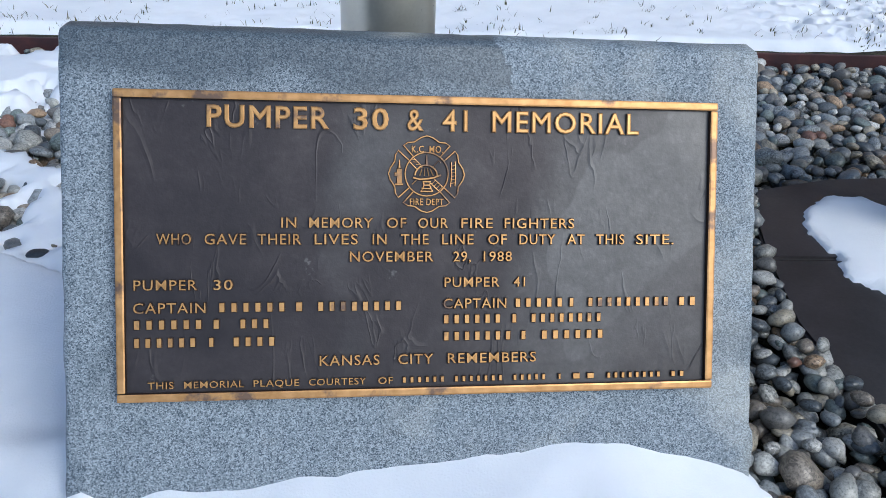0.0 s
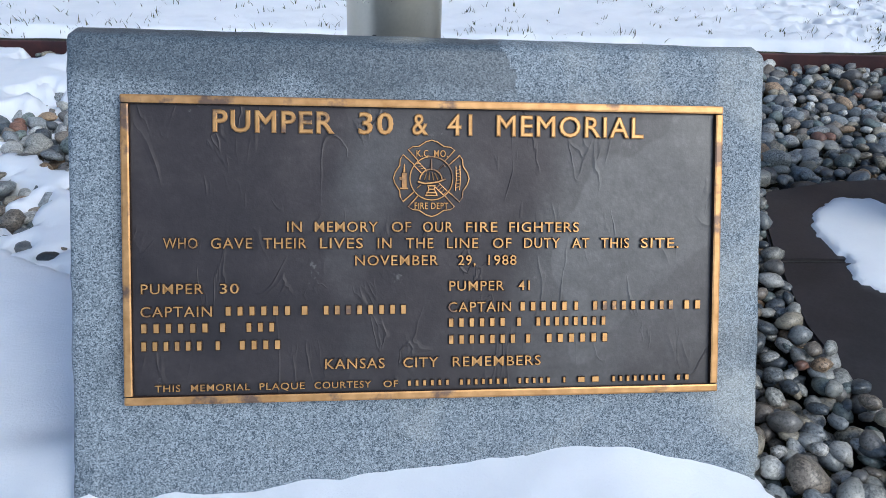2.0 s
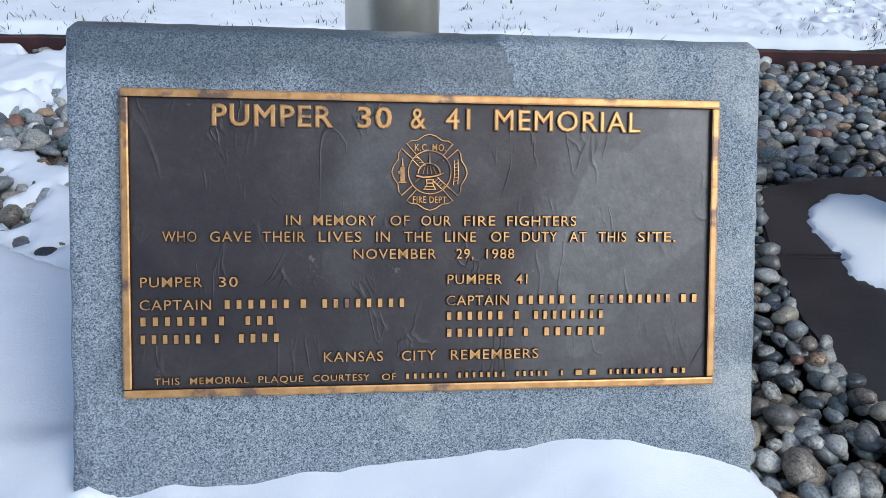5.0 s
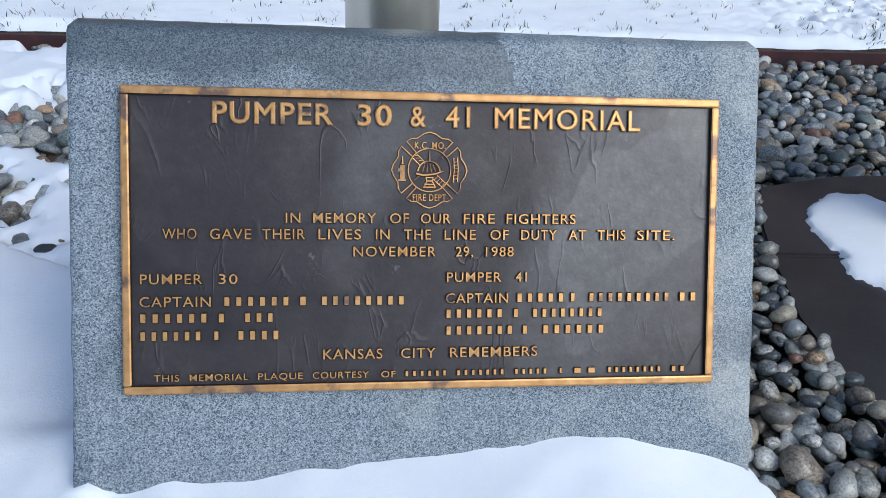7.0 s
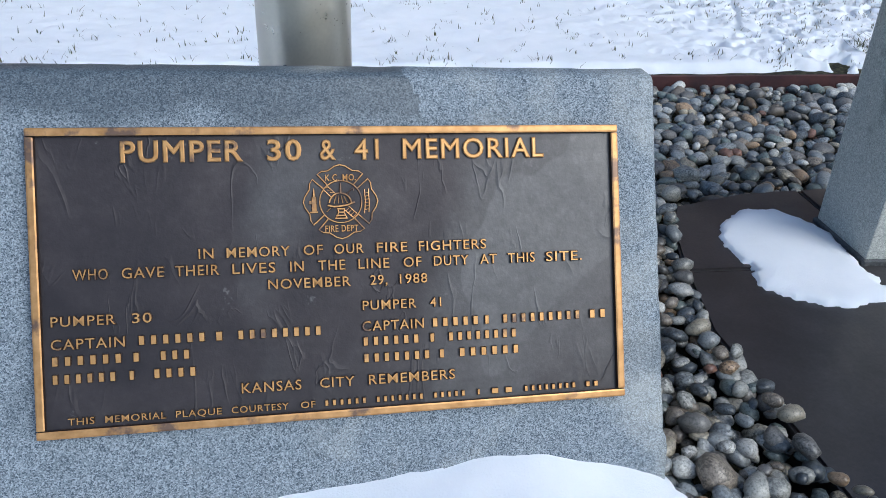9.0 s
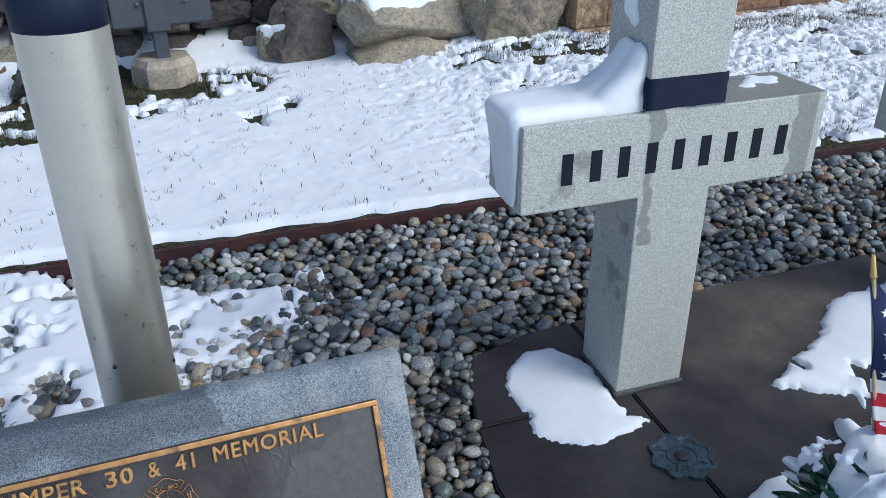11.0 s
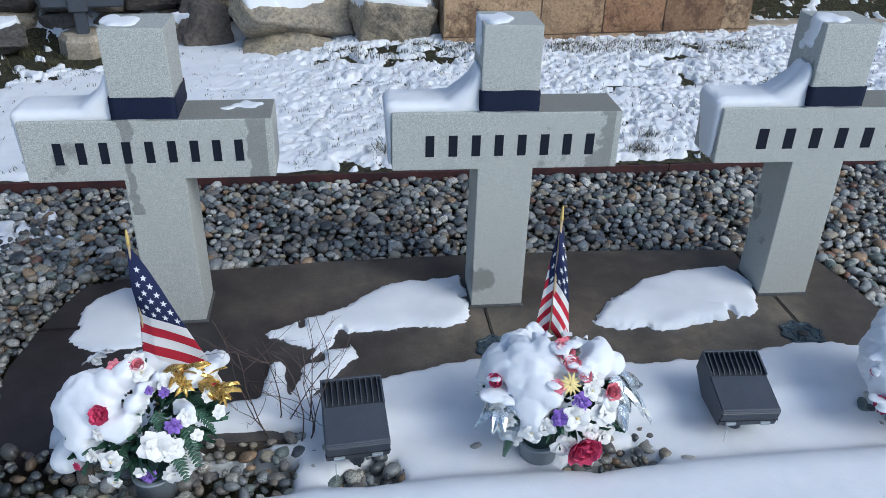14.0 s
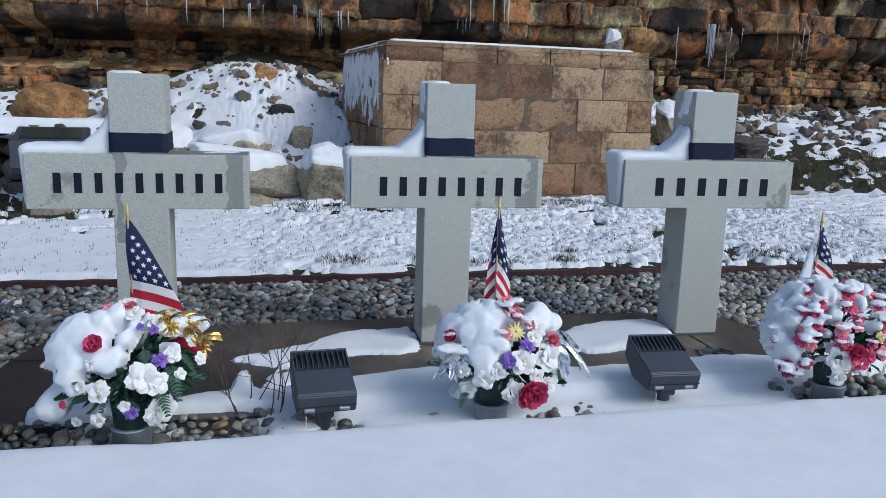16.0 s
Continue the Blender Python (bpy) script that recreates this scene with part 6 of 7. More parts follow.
# ---- bare shrub stems ----
def shrub(x, y, height, seed, label):
    rs = np.random.RandomState(seed)
    t = thing("bare_shrub", label, "shrub", pose(x, y, 0), "leafless shrubs in the bed")

    def grow(p, d, ln, r, depth, parent):
        pts = [p]
        q = p.copy()
        for k in range(5):
            d = (d + Vector(rs.normal(0, 0.13, 3)) + Vector((0, 0, 0.05))).normalized()
            q = q + d * ln / 5
            pts.append(q.copy())
        ob = part("stem" if depth == 0 else "twig", tube(bmesh.new(), pts, r, r * 0.45, 6), TWIG, parent)
        if depth < 2:
            for k in range(4 if depth == 0 else 2):
                i = rs.randint(2, 6)
                nd = (d + Vector(rs.normal(0, 0.65, 3))).normalized()
                nd.z = abs(nd.z) * 0.7
                grow(pts[i], nd, ln * rs.uniform(0.35, 0.6), r * 0.5, depth + 1, t)

    for k in range(4):
        a = rs.uniform(0, 2 * math.pi)
        grow(Vector((0.02 * math.cos(a), 0.02 * math.sin(a), -0.02)), Vector((0.35 * math.cos(a), 0.25 * math.sin(a), 1)).normalized(), height * rs.uniform(0.7, 1.1), 0.0023, 0, t)


shrub(-0.660, -0.580, 0.31, 7, "thin leafless brown twigs standing in snow beside a floodlight")
shrub(-0.580, -0.615, 0.30, 8, "thin leafless brown twigs standing in snow beside a floodlight")


# ---- background: boulders, lamp, block wall, cliff ----
def rock_bm(size, seed, points=18, sub=4, rough=0.07):
    """A broken angular rock: the hull of scattered points, chipped along its edges."""
    rs = np.random.RandomState(seed)
    bm = bmesh.new()
    for k in range(points):
        p = rs.uniform(-1, 1, 3)
        p = p / (np.sum(np.abs(p) ** 5) ** 0.2) * rs.uniform(0.86, 1.0)
        bm.verts.new(p)
    r = bmesh.ops.convex_hull(bm, input=bm.verts)
    bmesh.ops.delete(bm, geom=[v for v in bm.verts if not v.link_faces], context="VERTS")
    bmesh.ops.bevel(bm, geom=list(bm.edges), offset=0.035, segments=1, affect="EDGES")
    bmesh.ops.triangulate(bm, faces=bm.faces)
    for k in range(sub):
        bmesh.ops.subdivide_edges(bm, edges=[e for e in bm.edges if e.calc_length() > 0.9 / 2 ** k], cuts=1)
        bmesh.ops.triangulate(bm, faces=bm.faces)
    bm.normal_update()
    for v in bm.verts:
        k = noise.fractal(v.co * 2.2 + Vector((seed, 0, 0)), 0.8, 2.0, 5)
        v.co += v.co.normalized() * (k * rough + 0.03 * noise.noise(v.co * 6.0 + Vector((0, seed, 0))))
    for v in bm.verts:
        v.co = Vector((v.co.x * size[0], v.co.y * size[1], v.co.z * size[2]))
    bm.normal_update()
    return bm


def boulder(x, y, z, size, seed, turn=(0, 0, 0), snow=0.03, label="broken tan limestone boulder capped with snow", mat=None, points=18):
    m = pose(x, y, z, *turn)
    bm = rock_bm(size, seed, points, 4, 0.07 if points > 14 else 0.045)
    ob = new("boulder", bm_mesh("boulder", bm.copy(), mat or ROCK, False))
    ob.matrix_basis = m
    tagged(ob, label, "boulder", "boulders behind the lawn")
    if snow:
        r3 = m.to_3x3()
        for v in bm.verts:
            n = (r3 @ Vector((v.co.x / size[0], v.co.y / size[1], v.co.z / size[2]))).normalized()
            k = smooth(0.46, 0.66, n.z + 0.34 * max(0.0, -n.x) + 0.16 * max(0.0, -n.y) * (snow > 0.045) + 0.30 * noise.noise(v.co * 3.5 + Vector((seed, 3, 1))) + 0.08 * noise.noise(v.co * 14))
            wv = r3.inverted() @ Vector((0, 0, 1))
            v.co += wv * (snow * k) - v.normal * (0.012 * (1 - k))
        cap = new("boulder_snow", bm_mesh("boulder_snow", bm, SNOW, True))
        cap.matrix_basis = m
        tagged(cap, "thick snow cap on a limestone boulder", "snow", "", "stuff")
    else:
        bm.free()
    return ob


boulder(-0.74, 3.24, 0.33, (0.42, 0.31, 0.24), 11, (0, 4, 6), 0.075, "large tan limestone boulder under a thick snow cap", None, 13)
boulder(-0.80, 3.12, 0.12, (0.34, 0.25, 0.13), 12, (0, 0, -4), 0.0, "flat grey limestone slab under a larger boulder")
boulder(-0.92, 3.62, 0.40, (0.42, 0.30, 0.22), 16, (0, -6, 10), 0.08)
boulder(-0.09, 3.17, 0.27, (0.29, 0.22, 0.27), 13, (5, 28, 10), 0.045, "leaning wedge-shaped tan limestone boulder", None, 11)
boulder(0.13, 3.22, 0.22, (0.13, 0.15, 0.22), 14, (0, -20, 12), 0.03, "pale broken limestone block against the wall")
boulder(-1.33, 3.34, 0.24, (0.17, 0.21, 0.23), 25, (0, 10, 60), 0.0, "dark angular limestone block beside larger boulders", DARK_ROCK)
boulder(-1.24, 3.52, 0.46, (0.19, 0.23, 0.17), 26, (0, 8, 20), 0.06)
boulder(-1.44, 3.36, 0.17, (0.15, 0.15, 0.13), 34, (0, 5, 30), 0.02, "low tan stone beside a dark squared block")
boulder(-0.30, 4.15, 0.54, (0.11, 0.13, 0.15), 17, (0, 12, 10), 0.0, "upright grey-tan rock on the snowy slope")
boulder(-0.44, 3.66, 0.35, (0.19, 0.16, 0.13), 31, (0, 8, 25), 0.03, "dark red-brown rock beside snow-capped boulders", DARK_ROCK)
boulder(-0.46, 4.62, 0.74, (0.13, 0.12, 0.11), 27, (10, 20, 10), 0.0, "dark brown broken rock on the snowy slope", DARK_ROCK)
boulder(-2.36, 4.30, 0.78, (0.33, 0.25, 0.22), 20, (0, 3, 5), 0.0, "orange sandstone boulder standing bare in the snow", OCHRE)
boulder(-2.72, 3.15, 0.18, (0.23, 0.18, 0.13), 23, (0, 0, 35), 0.02)
boulder(3.10, 5.38, 1.52, (0.12, 0.14, 0.20), 24, (0, 0, 0), 0.03, "small dark rock with a snow cap on a cliff ledge")
boulder(-0.60, 5.30, 1.08, (0.14, 0.13, 0.13), 28, (0, 20, 0), 0.0, "ochre rock fallen below the cliff", OCHRE)
boulder(-0.15, 5.25, 0.93, (0.12, 0.12, 0.12), 32, (10, 0, 40), 0.0, "ochre rock fallen below the cliff", OCHRE)
boulder(3.35, 4.35, 0.72, (0.17, 0.16, 0.23), 29, (0, 10, 30), 0.03, "upright grey rock standing in the snowy rubble")
boulder(3.95, 4.05, 0.52, (0.32, 0.23, 0.15), 30, (0, 0, 20), 0.0, "dark flat rock in the snowy rubble", DARK_ROCK)

# low dry-stone terrace wall behind the spotlight
terrace = thing("terrace_wall", "low dark dry-stone wall of squared blocks under snow", "wall", kind="structure")
rs = np.random.RandomState(61)
for course, (z0, z1) in enumerate(((0.04, 0.23), (0.23, 0.40), (0.40, 0.56), (0.56, 0.67))):
    xx = -4.6 + 0.13 * course
    while xx < -1.42 - 0.10 * course:
        w = rs.uniform(0.22, 0.52)
        ob = part("stone", rock_bm((0.55 * w, 0.19, 0.56 * (z1 - z0)), 300 + int(10 * w) + 7 * course + int(40 * rs.rand()), 26, 3, 0.05), DARK_ROCK if rs.rand() < 0.75 else ROCK, terrace, "", False, pose(xx + w / 2, 3.72 + 0.03 * course + rs.normal(0, 0.012), (z0 + z1) / 2, rs.normal(0, 2), rs.normal(0, 2), rs.normal(0, 3)))
        xx += w


def terrace_snow_z(x, y):
    d = np.minimum(np.minimum(y - 3.63, -1.42 - x), x + 4.7) + 0.07 * (fbm(x, y, 5, 401, 3, 0.6) - 0.5)
    return 0.58 + 0.125 * smooth(-0.03, 0.05, d) - 0.04 * (y - 3.6) + 0.03 * (fbm(x, y, 3, 405, 3) - 0.5) - 0.25 * smooth(4.3, 4.9, y)


ts = new("terrace_snow", field("terrace_snow", steps((-4.8, -1.25, 0.025)), steps((3.50, 4.95, 0.025)), terrace_snow_z, SNOW, 0.60))
tagged(ts, "flat snow along the top of the terrace wall", "snow", "", "stuff")

# large ground floodlight on its footing
tl = thing("ground_spotlight", "large dark bronze spotlight on a steel post and concrete footing", "spotlight", pose(-2.135, 3.34, 0.070, 0, 0, 6))
part("footing", lathe(bmesh.new(), [(0.185, -0.1), (0.175, 0.085), (0.150, 0.122), (0.05, 0.128)], 7), CAST, tl, "rough faceted concrete footing", False, pose(0.0, -0.10, 0, 0, 0, 28))
part("post", box(bmesh.new(), -0.036, 0.036, -0.180, -0.110, 0.10, 0.34, 0.004, 1), LAMP, tl)
part("yoke", box(bmesh.new(), -0.060, 0.060, -0.200, -0.10, 0.27, 0.45, 0.006, 1), LAMP, tl)
bm = bmesh.new()
prof = [(-0.17, -0.185), (-0.17, 0.01), (0.14, 0.105), (0.17, 0.095), (0.15, -0.14)]
a_ = [bm.verts.new((-0.245, yy, zz)) for yy, zz in prof]
b_ = [bm.verts.new((0.245, yy, zz)) for yy, zz in prof]
bm.faces.new(a_)
bm.faces.new(b_[::-1])
for i in range(5):
    bm.faces.new((a_[i], a_[(i + 1) % 5], b_[(i + 1) % 5], b_[i]))
bmesh.ops.recalc_face_normals(bm, faces=bm.faces)
bmesh.ops.bevel(bm, geom=list(bm.edges), offset=0.008, segments=2, affect="EDGES")
hd = part("housing", bm, LAMP, tl, "dark bronze box housing", False, pose(0.03, 0, 0.475))
part("lens", box(bmesh.new(), -0.20, 0.20, -0.11, 0.10, 0.0, 0.006), LENS, hd, "dark glossy glass lens", False, pose(0, 0, 0.066, 17, 0, 0))
part("lip", box(bmesh.new(), -0.255, 0.255, -0.180, -0.168, -0.175, 0.02, 0.004, 1), LAMP, hd)
for s in (-0.12, 0.12):
    part("bolt", lathe(bmesh.new(), [(0.012, 0), (0.012, 0.012), (0.006, 0.016)], 10), LAMP, hd, m=pose(s, -0.18, -0.06, 90, 0, 0))

# block wall
WALL = pose(0.262, 2.975, -0.055, 0, 0, 4.6)
wall = thing("block_wall", "tan split-face concrete block wall with a snow-dusted cap", "wall", WALL, kind="structure")
WL, WD = 2.28, 2.0


def block_mesh(w, h, d, seed, rough=0.012):
    """A block whose split front (towards -y) is uneven."""
    rs = np.random.RandomState(seed)
    bm = bmesh.new()
    nx, nz = 7, 4
    g = [[bm.verts.new((w * i / nx - w / 2, (-rough * rs.rand() if 0 < i < nx and 0 < j < nz else 0.010 * rs.rand()), h * j / nz)) for j in range(nz + 1)] for i in range(nx + 1)]
    bk = [[bm.verts.new((w * i / nx - w / 2, d, h * j / nz)) for j in (0, nz)] for i in (0, nx)]
    for i in range(nx):
        for j in range(nz):
            bm.faces.new((g[i][j], g[i + 1][j], g[i + 1][j + 1], g[i][j + 1]))
    bm.faces.new([g[i][nz] for i in range(nx + 1)] + [bk[1][1], bk[0][1]])
    bm.faces.new([g[i][0] for i in range(nx, -1, -1)] + [bk[0][0], bk[1][0]])
    bm.faces.new([g[0][j] for j in range(nz, -1, -1)] + [bk[0][0], bk[0][1]])
    bm.faces.new([g[nx][j] for j in range(nz + 1)] + [bk[1][1], bk[1][0]])
    return bm_mesh("block", bm, BLOCK)


H = 0.254
shapes = {(w, k): block_mesh(w - 0.008, H - 0.008, 0.16, 40 + k) for w in (0.44, 0.22, 0.325) for k in range(4)}
caps = [block_mesh(0.44 - 0.006, 0.135, 0.30, 60 + k, 0.010) for k in range(3)]
rs = np.random.RandomState(9)
for row in range(5):
    z = 0.0 + row * H
    back = 0.010 * row
    widths = [0.44] * 5 if row % 2 == 0 else [0.22] + [0.44] * 4 + [0.22]
    xx = 0.0
    widths = [w * WL / 2.20 for w in widths]
    for w in widths:
        ob = new("block", shapes[(min((0.44, 0.22, 0.325), key=lambda q: abs(q - w)), rs.randint(4))])
        ob.parent, ob.matrix_basis = wall, pose(xx + w / 2 + rs.normal(0, 0.0015), back + rs.normal(0, 0.003), z) @ Matrix.Diagonal((WL / 2.20, 1, 1, 1))
        xx += w
    yy = 0.0
    for w in ([0.325] * 6 if row % 2 == 0 else [0.22, 0.325, 0.325, 0.22, 0.22, 0.325, 0.325]):
        for side, rot in ((0.0, -90), (WL, 90)):
            ob = new("block", shapes[(w, rs.randint(4))])
            ob.parent = wall
            ob.matrix_basis = pose(side + (0.010 * row + 0.002 if rot < 0 else -0.010 * row - 0.002), back + 0.02 + yy + w / 2, z, 0, 0, rot)
        yy += w
part("core", box(bmesh.new(), 0.12, WL - 0.12, 0.14, WD, -0.1, 5 * H - 0.01), BLOCK, wall)
for row in range(5):
    part("mortar", box(bmesh.new(), 0.012, WL - 0.012, 0.010 * row + 0.009, 0.15, row * H - 0.004, (row + 1) * H - 0.004), MORTAR, wall, "dark weathered mortar")
for k in range(5):
    ob = new("cap_block", caps[k % 3])
    ob.parent, ob.matrix_basis = wall, pose(0.03 + 0.442 * k + 0.217, 0.060, 5 * H - 0.002)
for k in range(4):
    ob = new("cap_block", caps[k % 3])
    ob.parent, ob.matrix_basis = wall, pose(0.060, 0.10 + 0.428 * k + 0.214, 5 * H - 0.004, 0, 0, -90)


def wall_snow(u, v):
    d = np.minimum(np.minimum(u - 0.04, WL - 0.10 - u), v - 0.10) + 0.03 * (fbm(u, v, 7, 90, 3) - 0.5)
    return 5 * H + 0.10 + 0.055 * smooth(0, 0.06, d)


ws = new("wall_snow", field("wall_snow", steps((0, WL, 0.03)), steps((0.05, WD, 0.03)), wall_snow, SNOW))
ws.matrix_basis = WALL
tagged(ws, "thin snow along the top of the block wall", "snow", "", "stuff")
rs = np.random.RandomState(12)
balls = []
for k in range(420):
    yy = 0.05 + 1.85 * rs.rand()
    zz = 5 * H + 0.11 - 0.52 * rs.rand() ** 1.5 * (0.35 + 0.8 * lattice_noise(yy, 0, 7.0, 3)) - 0.10 * (yy < 0.12) * rs.rand() - 0.075
    balls.append(((-0.010 + 0.010 * (zz / H), yy, zz), (0.014, 0.012 + 0.022 * rs.rand(), 0.03 + 0.05 * rs.rand())))
snow_blob("wind_snow", balls, "wind-blown snow plastered on the wall's side", 0.012, WALL)

# low kerb beside the wall
kerb = thing("kerb", "low grey weathered concrete kerb behind the lawn", "kerb", kind="structure")
for k in range(5):
    bm = bmesh.new()
    box(bm, 0, 0.86, 0, 0.16, -0.1, 0.115, 0.012, 2)
    part("kerb_stone", bm, CAST, kerb, m=pose(2.56 + 0.875 * k, 3.27 + 0.062 * k, 0.085 - 0.004 * k, 0, 0, 4))


# sandstone cliff: joint-bounded blocks of uneven size, each with its own face and depth
def cliff():
    rs = np.random.RandomState(33)
    gx, gz = steps((-9, -3.6, 0.10), (-3.6, 6.6, 0.024), (6.6, 13, 0.10)), steps((0.45, 2.5, 0.022), (2.5, 5.3, 0.07))
    X, Z = np.meshgrid(gx, gz, indexing="ij")
    wx = X + 0.16 * (fbm(X, Z, 1.7, 201, 4) - 0.5) + 0.05 * (lattice_noise(X, Z, 9, 204) - 0.5)
    wz = Z + 0.16 * (fbm(X * 0.5, Z, 1.3, 211, 3) - 0.5) + 0.04 * (fbm(X, Z, 6, 214, 2) - 0.5)
    cx_, cz_ = 0.5 * (wx[:-1, :-1] + wx[1:, 1:]), 0.5 * (wz[:-1, :-1] + wz[1:, 1:])
    # beds, thin and flat below the overhang, tall above it, each split by upright joints
    tops = [0.30]
    while tops[-1] < 5.6:
        tops.append(tops[-1] + (rs.uniform(0.05, 0.12) if tops[-1] < 1.40 else rs.choice([rs.uniform(0.05, 0.12), rs.uniform(0.16, 0.30)], p=[0.45, 0.55])))
    bed = np.clip(np.searchsorted(tops, cz_) - 1, 0, len(tops) - 2)
    cell, first = np.zeros(cx_.shape, int), 0
    for k in range(len(tops) - 1):
        high = tops[k + 1] - tops[k]
        cuts = np.cumsum(rs.uniform(0.3, 3.0, 700) * (0.05 + 0.75 * high)) - 10
        here = bed == k
        cell[here] = first + np.searchsorted(cuts, cx_[here])
        first += 701
    # some tall blocks are cracked once more
    ids, flat_ = np.unique(cell, return_inverse=True)
    cell = flat_.reshape(cell.shape)
    n_c = len(ids)
    count = np.bincount(cell.ravel(), minlength=n_c)
    S = np.stack([np.bincount(cell.ravel(), cx_.ravel(), n_c) / count, np.bincount(cell.ravel(), cz_.ravel(), n_c) / count], -1)
    crack = (rs.rand(n_c) < 0.35)[cell] & (cx_ + 0.35 * (cz_ - S[cell, 1]) > S[cell, 0])
    cell = cell + n_c * crack
    S = np.concatenate([S, S])
    # straighten the stepped joints between blocks
    touch = np.stack([np.pad(cell, ((a, 1 - a), (b, 1 - b)), mode="edge") for a in (0, 1) for b in (0, 1)])
    joint = touch.min(0) != touch.max(0)
    for _ in range(2):
        sums, near_n = np.zeros((2,) + X.shape), np.zeros(X.shape)
        for ax, way in ((0, 1), (0, -1), (1, 1), (1, -1)):
            ok = np.roll(joint, way, ax) & joint
            sums += np.where(ok, np.stack([np.roll(X, way, ax), np.roll(Z, way, ax)]), 0)
            near_n += ok
        move = joint & (near_n >= 2)
        move[[0, -1]] = move[:, [0, -1]] = False
        X = np.where(move, 0.4 * X + 0.6 * sums[0] / np.maximum(near_n, 1), X)
        Z = np.where(move, 0.4 * Z + 0.6 * sums[1] / np.maximum(near_n, 1), Z)
    nx, nz = X.shape
    idx = np.arange(nx * nz).reshape(nx, nz)
    quads = np.stack([idx[:-1, :-1], idx[1:, :-1], idx[1:, 1:], idx[:-1, 1:]], -1).reshape(-1, 4)
    cq = cell.ravel()
    key = cq[:, None].astype(np.int64) * (nx * nz) + quads
    uniq, inv = np.unique(key, return_inverse=True)
    F = inv.reshape(-1, 4)
    cid, vid = uniq // (nx * nz), uniq % (nx * nz)
    x, z = X.ravel()[vid], Z.ravel()[vid]
    off, tx, tz = rs.normal(0, 0.050, len(S)), rs.normal(0, 0.14, len(S)), rs.normal(0, 0.14, len(S))
    big = smooth(1.5, 1.9, S[:, 1])
    off = off * (0.8 + 0.7 * big) + rs.uniform(-0.05, 0.05, len(tops))[np.clip(np.searchsorted(tops, S[:, 1]) - 1, 0, len(tops) - 1)]
    base = 5.62 + 0.48 * smooth(1.10, 1.26, z) * smooth(1.58, 1.48, z) * smooth(3.4, 1.5, x) - 0.20 * smooth(1.42, 1.62, z) - 0.12 * smooth(1.5, 3.5, z)
    base = base + 0.70 * (fbm(x, z * 0.5, 0.55, 91, 3) - 0.5)
    y = base + off[cid] + np.clip(tx[cid] * (x - S[cid, 0]) + tz[cid] * (z - S[cid, 1]), -0.10, 0.10)
    y = y + 0.09 * (fbm(x, z, 3.0, 95, 4, 0.5) - 0.5) + 0.016 * (fbm(x, z, 17, 99, 2) - 0.5)
    # open edges of each block are rounded back and closed with a skirt
    e = np.sort(np.concatenate([F[:, [0, 1]], F[:, [1, 2]], F[:, [2, 3]], F[:, [3, 0]]]), 1)
    ue, cnt = np.unique(e, axis=0, return_counts=True)
    rim = ue[cnt == 1]
    on_rim = np.zeros(len(y), bool)
    on_rim[rim.ravel()] = True
    y = y + on_rim * rs.uniform(0.008, 0.030, len(y))
    V = np.stack([x, y, z], -1)
    rv = np.unique(rim)
    back = np.zeros(len(V), int)
    back[rv] = len(V) + np.arange(len(rv))
    F2 = np.stack([rim[:, 0], rim[:, 1], back[rim[:, 1]], back[rim[:, 0]]], -1)
    V = np.concatenate([V, V[rv] + np.array([0, 0.45, 0])])
    ledges = [(sx_ - 0.1, 0.2, float(z[cid == k].min()), float(np.median(y[cid == k]))) for k, (sx_, sz_) in enumerate(S) if 1.45 < sz_ < 2.6 and -3 < sx_ < 6 and (cid == k).sum() > 60]
    return big_mesh("cliff", V, np.concatenate([F, F2]), CLIFF, False), ledges


cliff_mesh, LEDGES = cliff()
tagged(new("cliff", cliff_mesh), "stained brown and ochre layered sandstone rock cut", "cliff", "", "structure")
bk = new("cliff_back", mesh_from("cliff_back", [(-14, 6.45, -0.2), (16, 6.45, -0.2), (16, 6.45, 5.4), (-14, 6.45, 5.4), (-14, 12, 5.4), (16, 12, 5.4)], [(0, 1, 2, 3), (3, 2, 5, 4)], CLIFF))
tagged(bk, "dark rock behind the cliff's open joints", "cliff", "", "structure")

# rubble on the slope at the cliff's foot
rs = np.random.RandomState(17)
protos = []
for k in range(8):
    bm = rock_bm((1, 0.8, 0.6), 200 + k, 12, 1, 0.06)
    protos.append((np.array([v.co[:] for v in bm.verts]), np.array([[v.index for v in f.verts] for f in bm.faces])))
    bm.free()
VV, FF, n0 = [], [], 0
for k in range(1650):
    x = rs.uniform(-5, 9)
    y = rs.uniform(3.45, 5.5) if k < 620 else rs.uniform(5.0, 5.6)
    if 1090 < k < 1150:
        x, y = rs.uniform(-1.6, 0.3), rs.uniform(4.6, 5.5)
    if k >= 1150:
        x, y = rs.uniform(2.5, 6.5), rs.uniform(3.7, 5.5)
    if 0.0 < x < 2.6 and y < 4.6:
        continue
    s = rs.choice([0.018, 0.032, 0.05, 0.075, 0.11], p=[0.36, 0.3, 0.2, 0.1, 0.04]) * rs.uniform(0.8, 1.3)
    v, f = protos[rs.randint(8)]
    r = np.array(Euler(rs.uniform(-0.6, 0.6, 3) + np.array([0, 0, rs.uniform(0, 6)])).to_matrix())
    z = float(lawn_snow_z(np.array([[x]]), np.array([[y]]))[0, 0])
    VV.append((v * s) @ r.T + np.array([x, y, z + 0.12 * s]))
    FF.append(f + n0)
    n0 += len(v)
tagged(new("scree", big_mesh("scree", np.concatenate(VV), np.concatenate(FF), RUBBLE, False)), "scattered brown rubble on the snowy slope below the cliff", "rubble", "", "stuff")

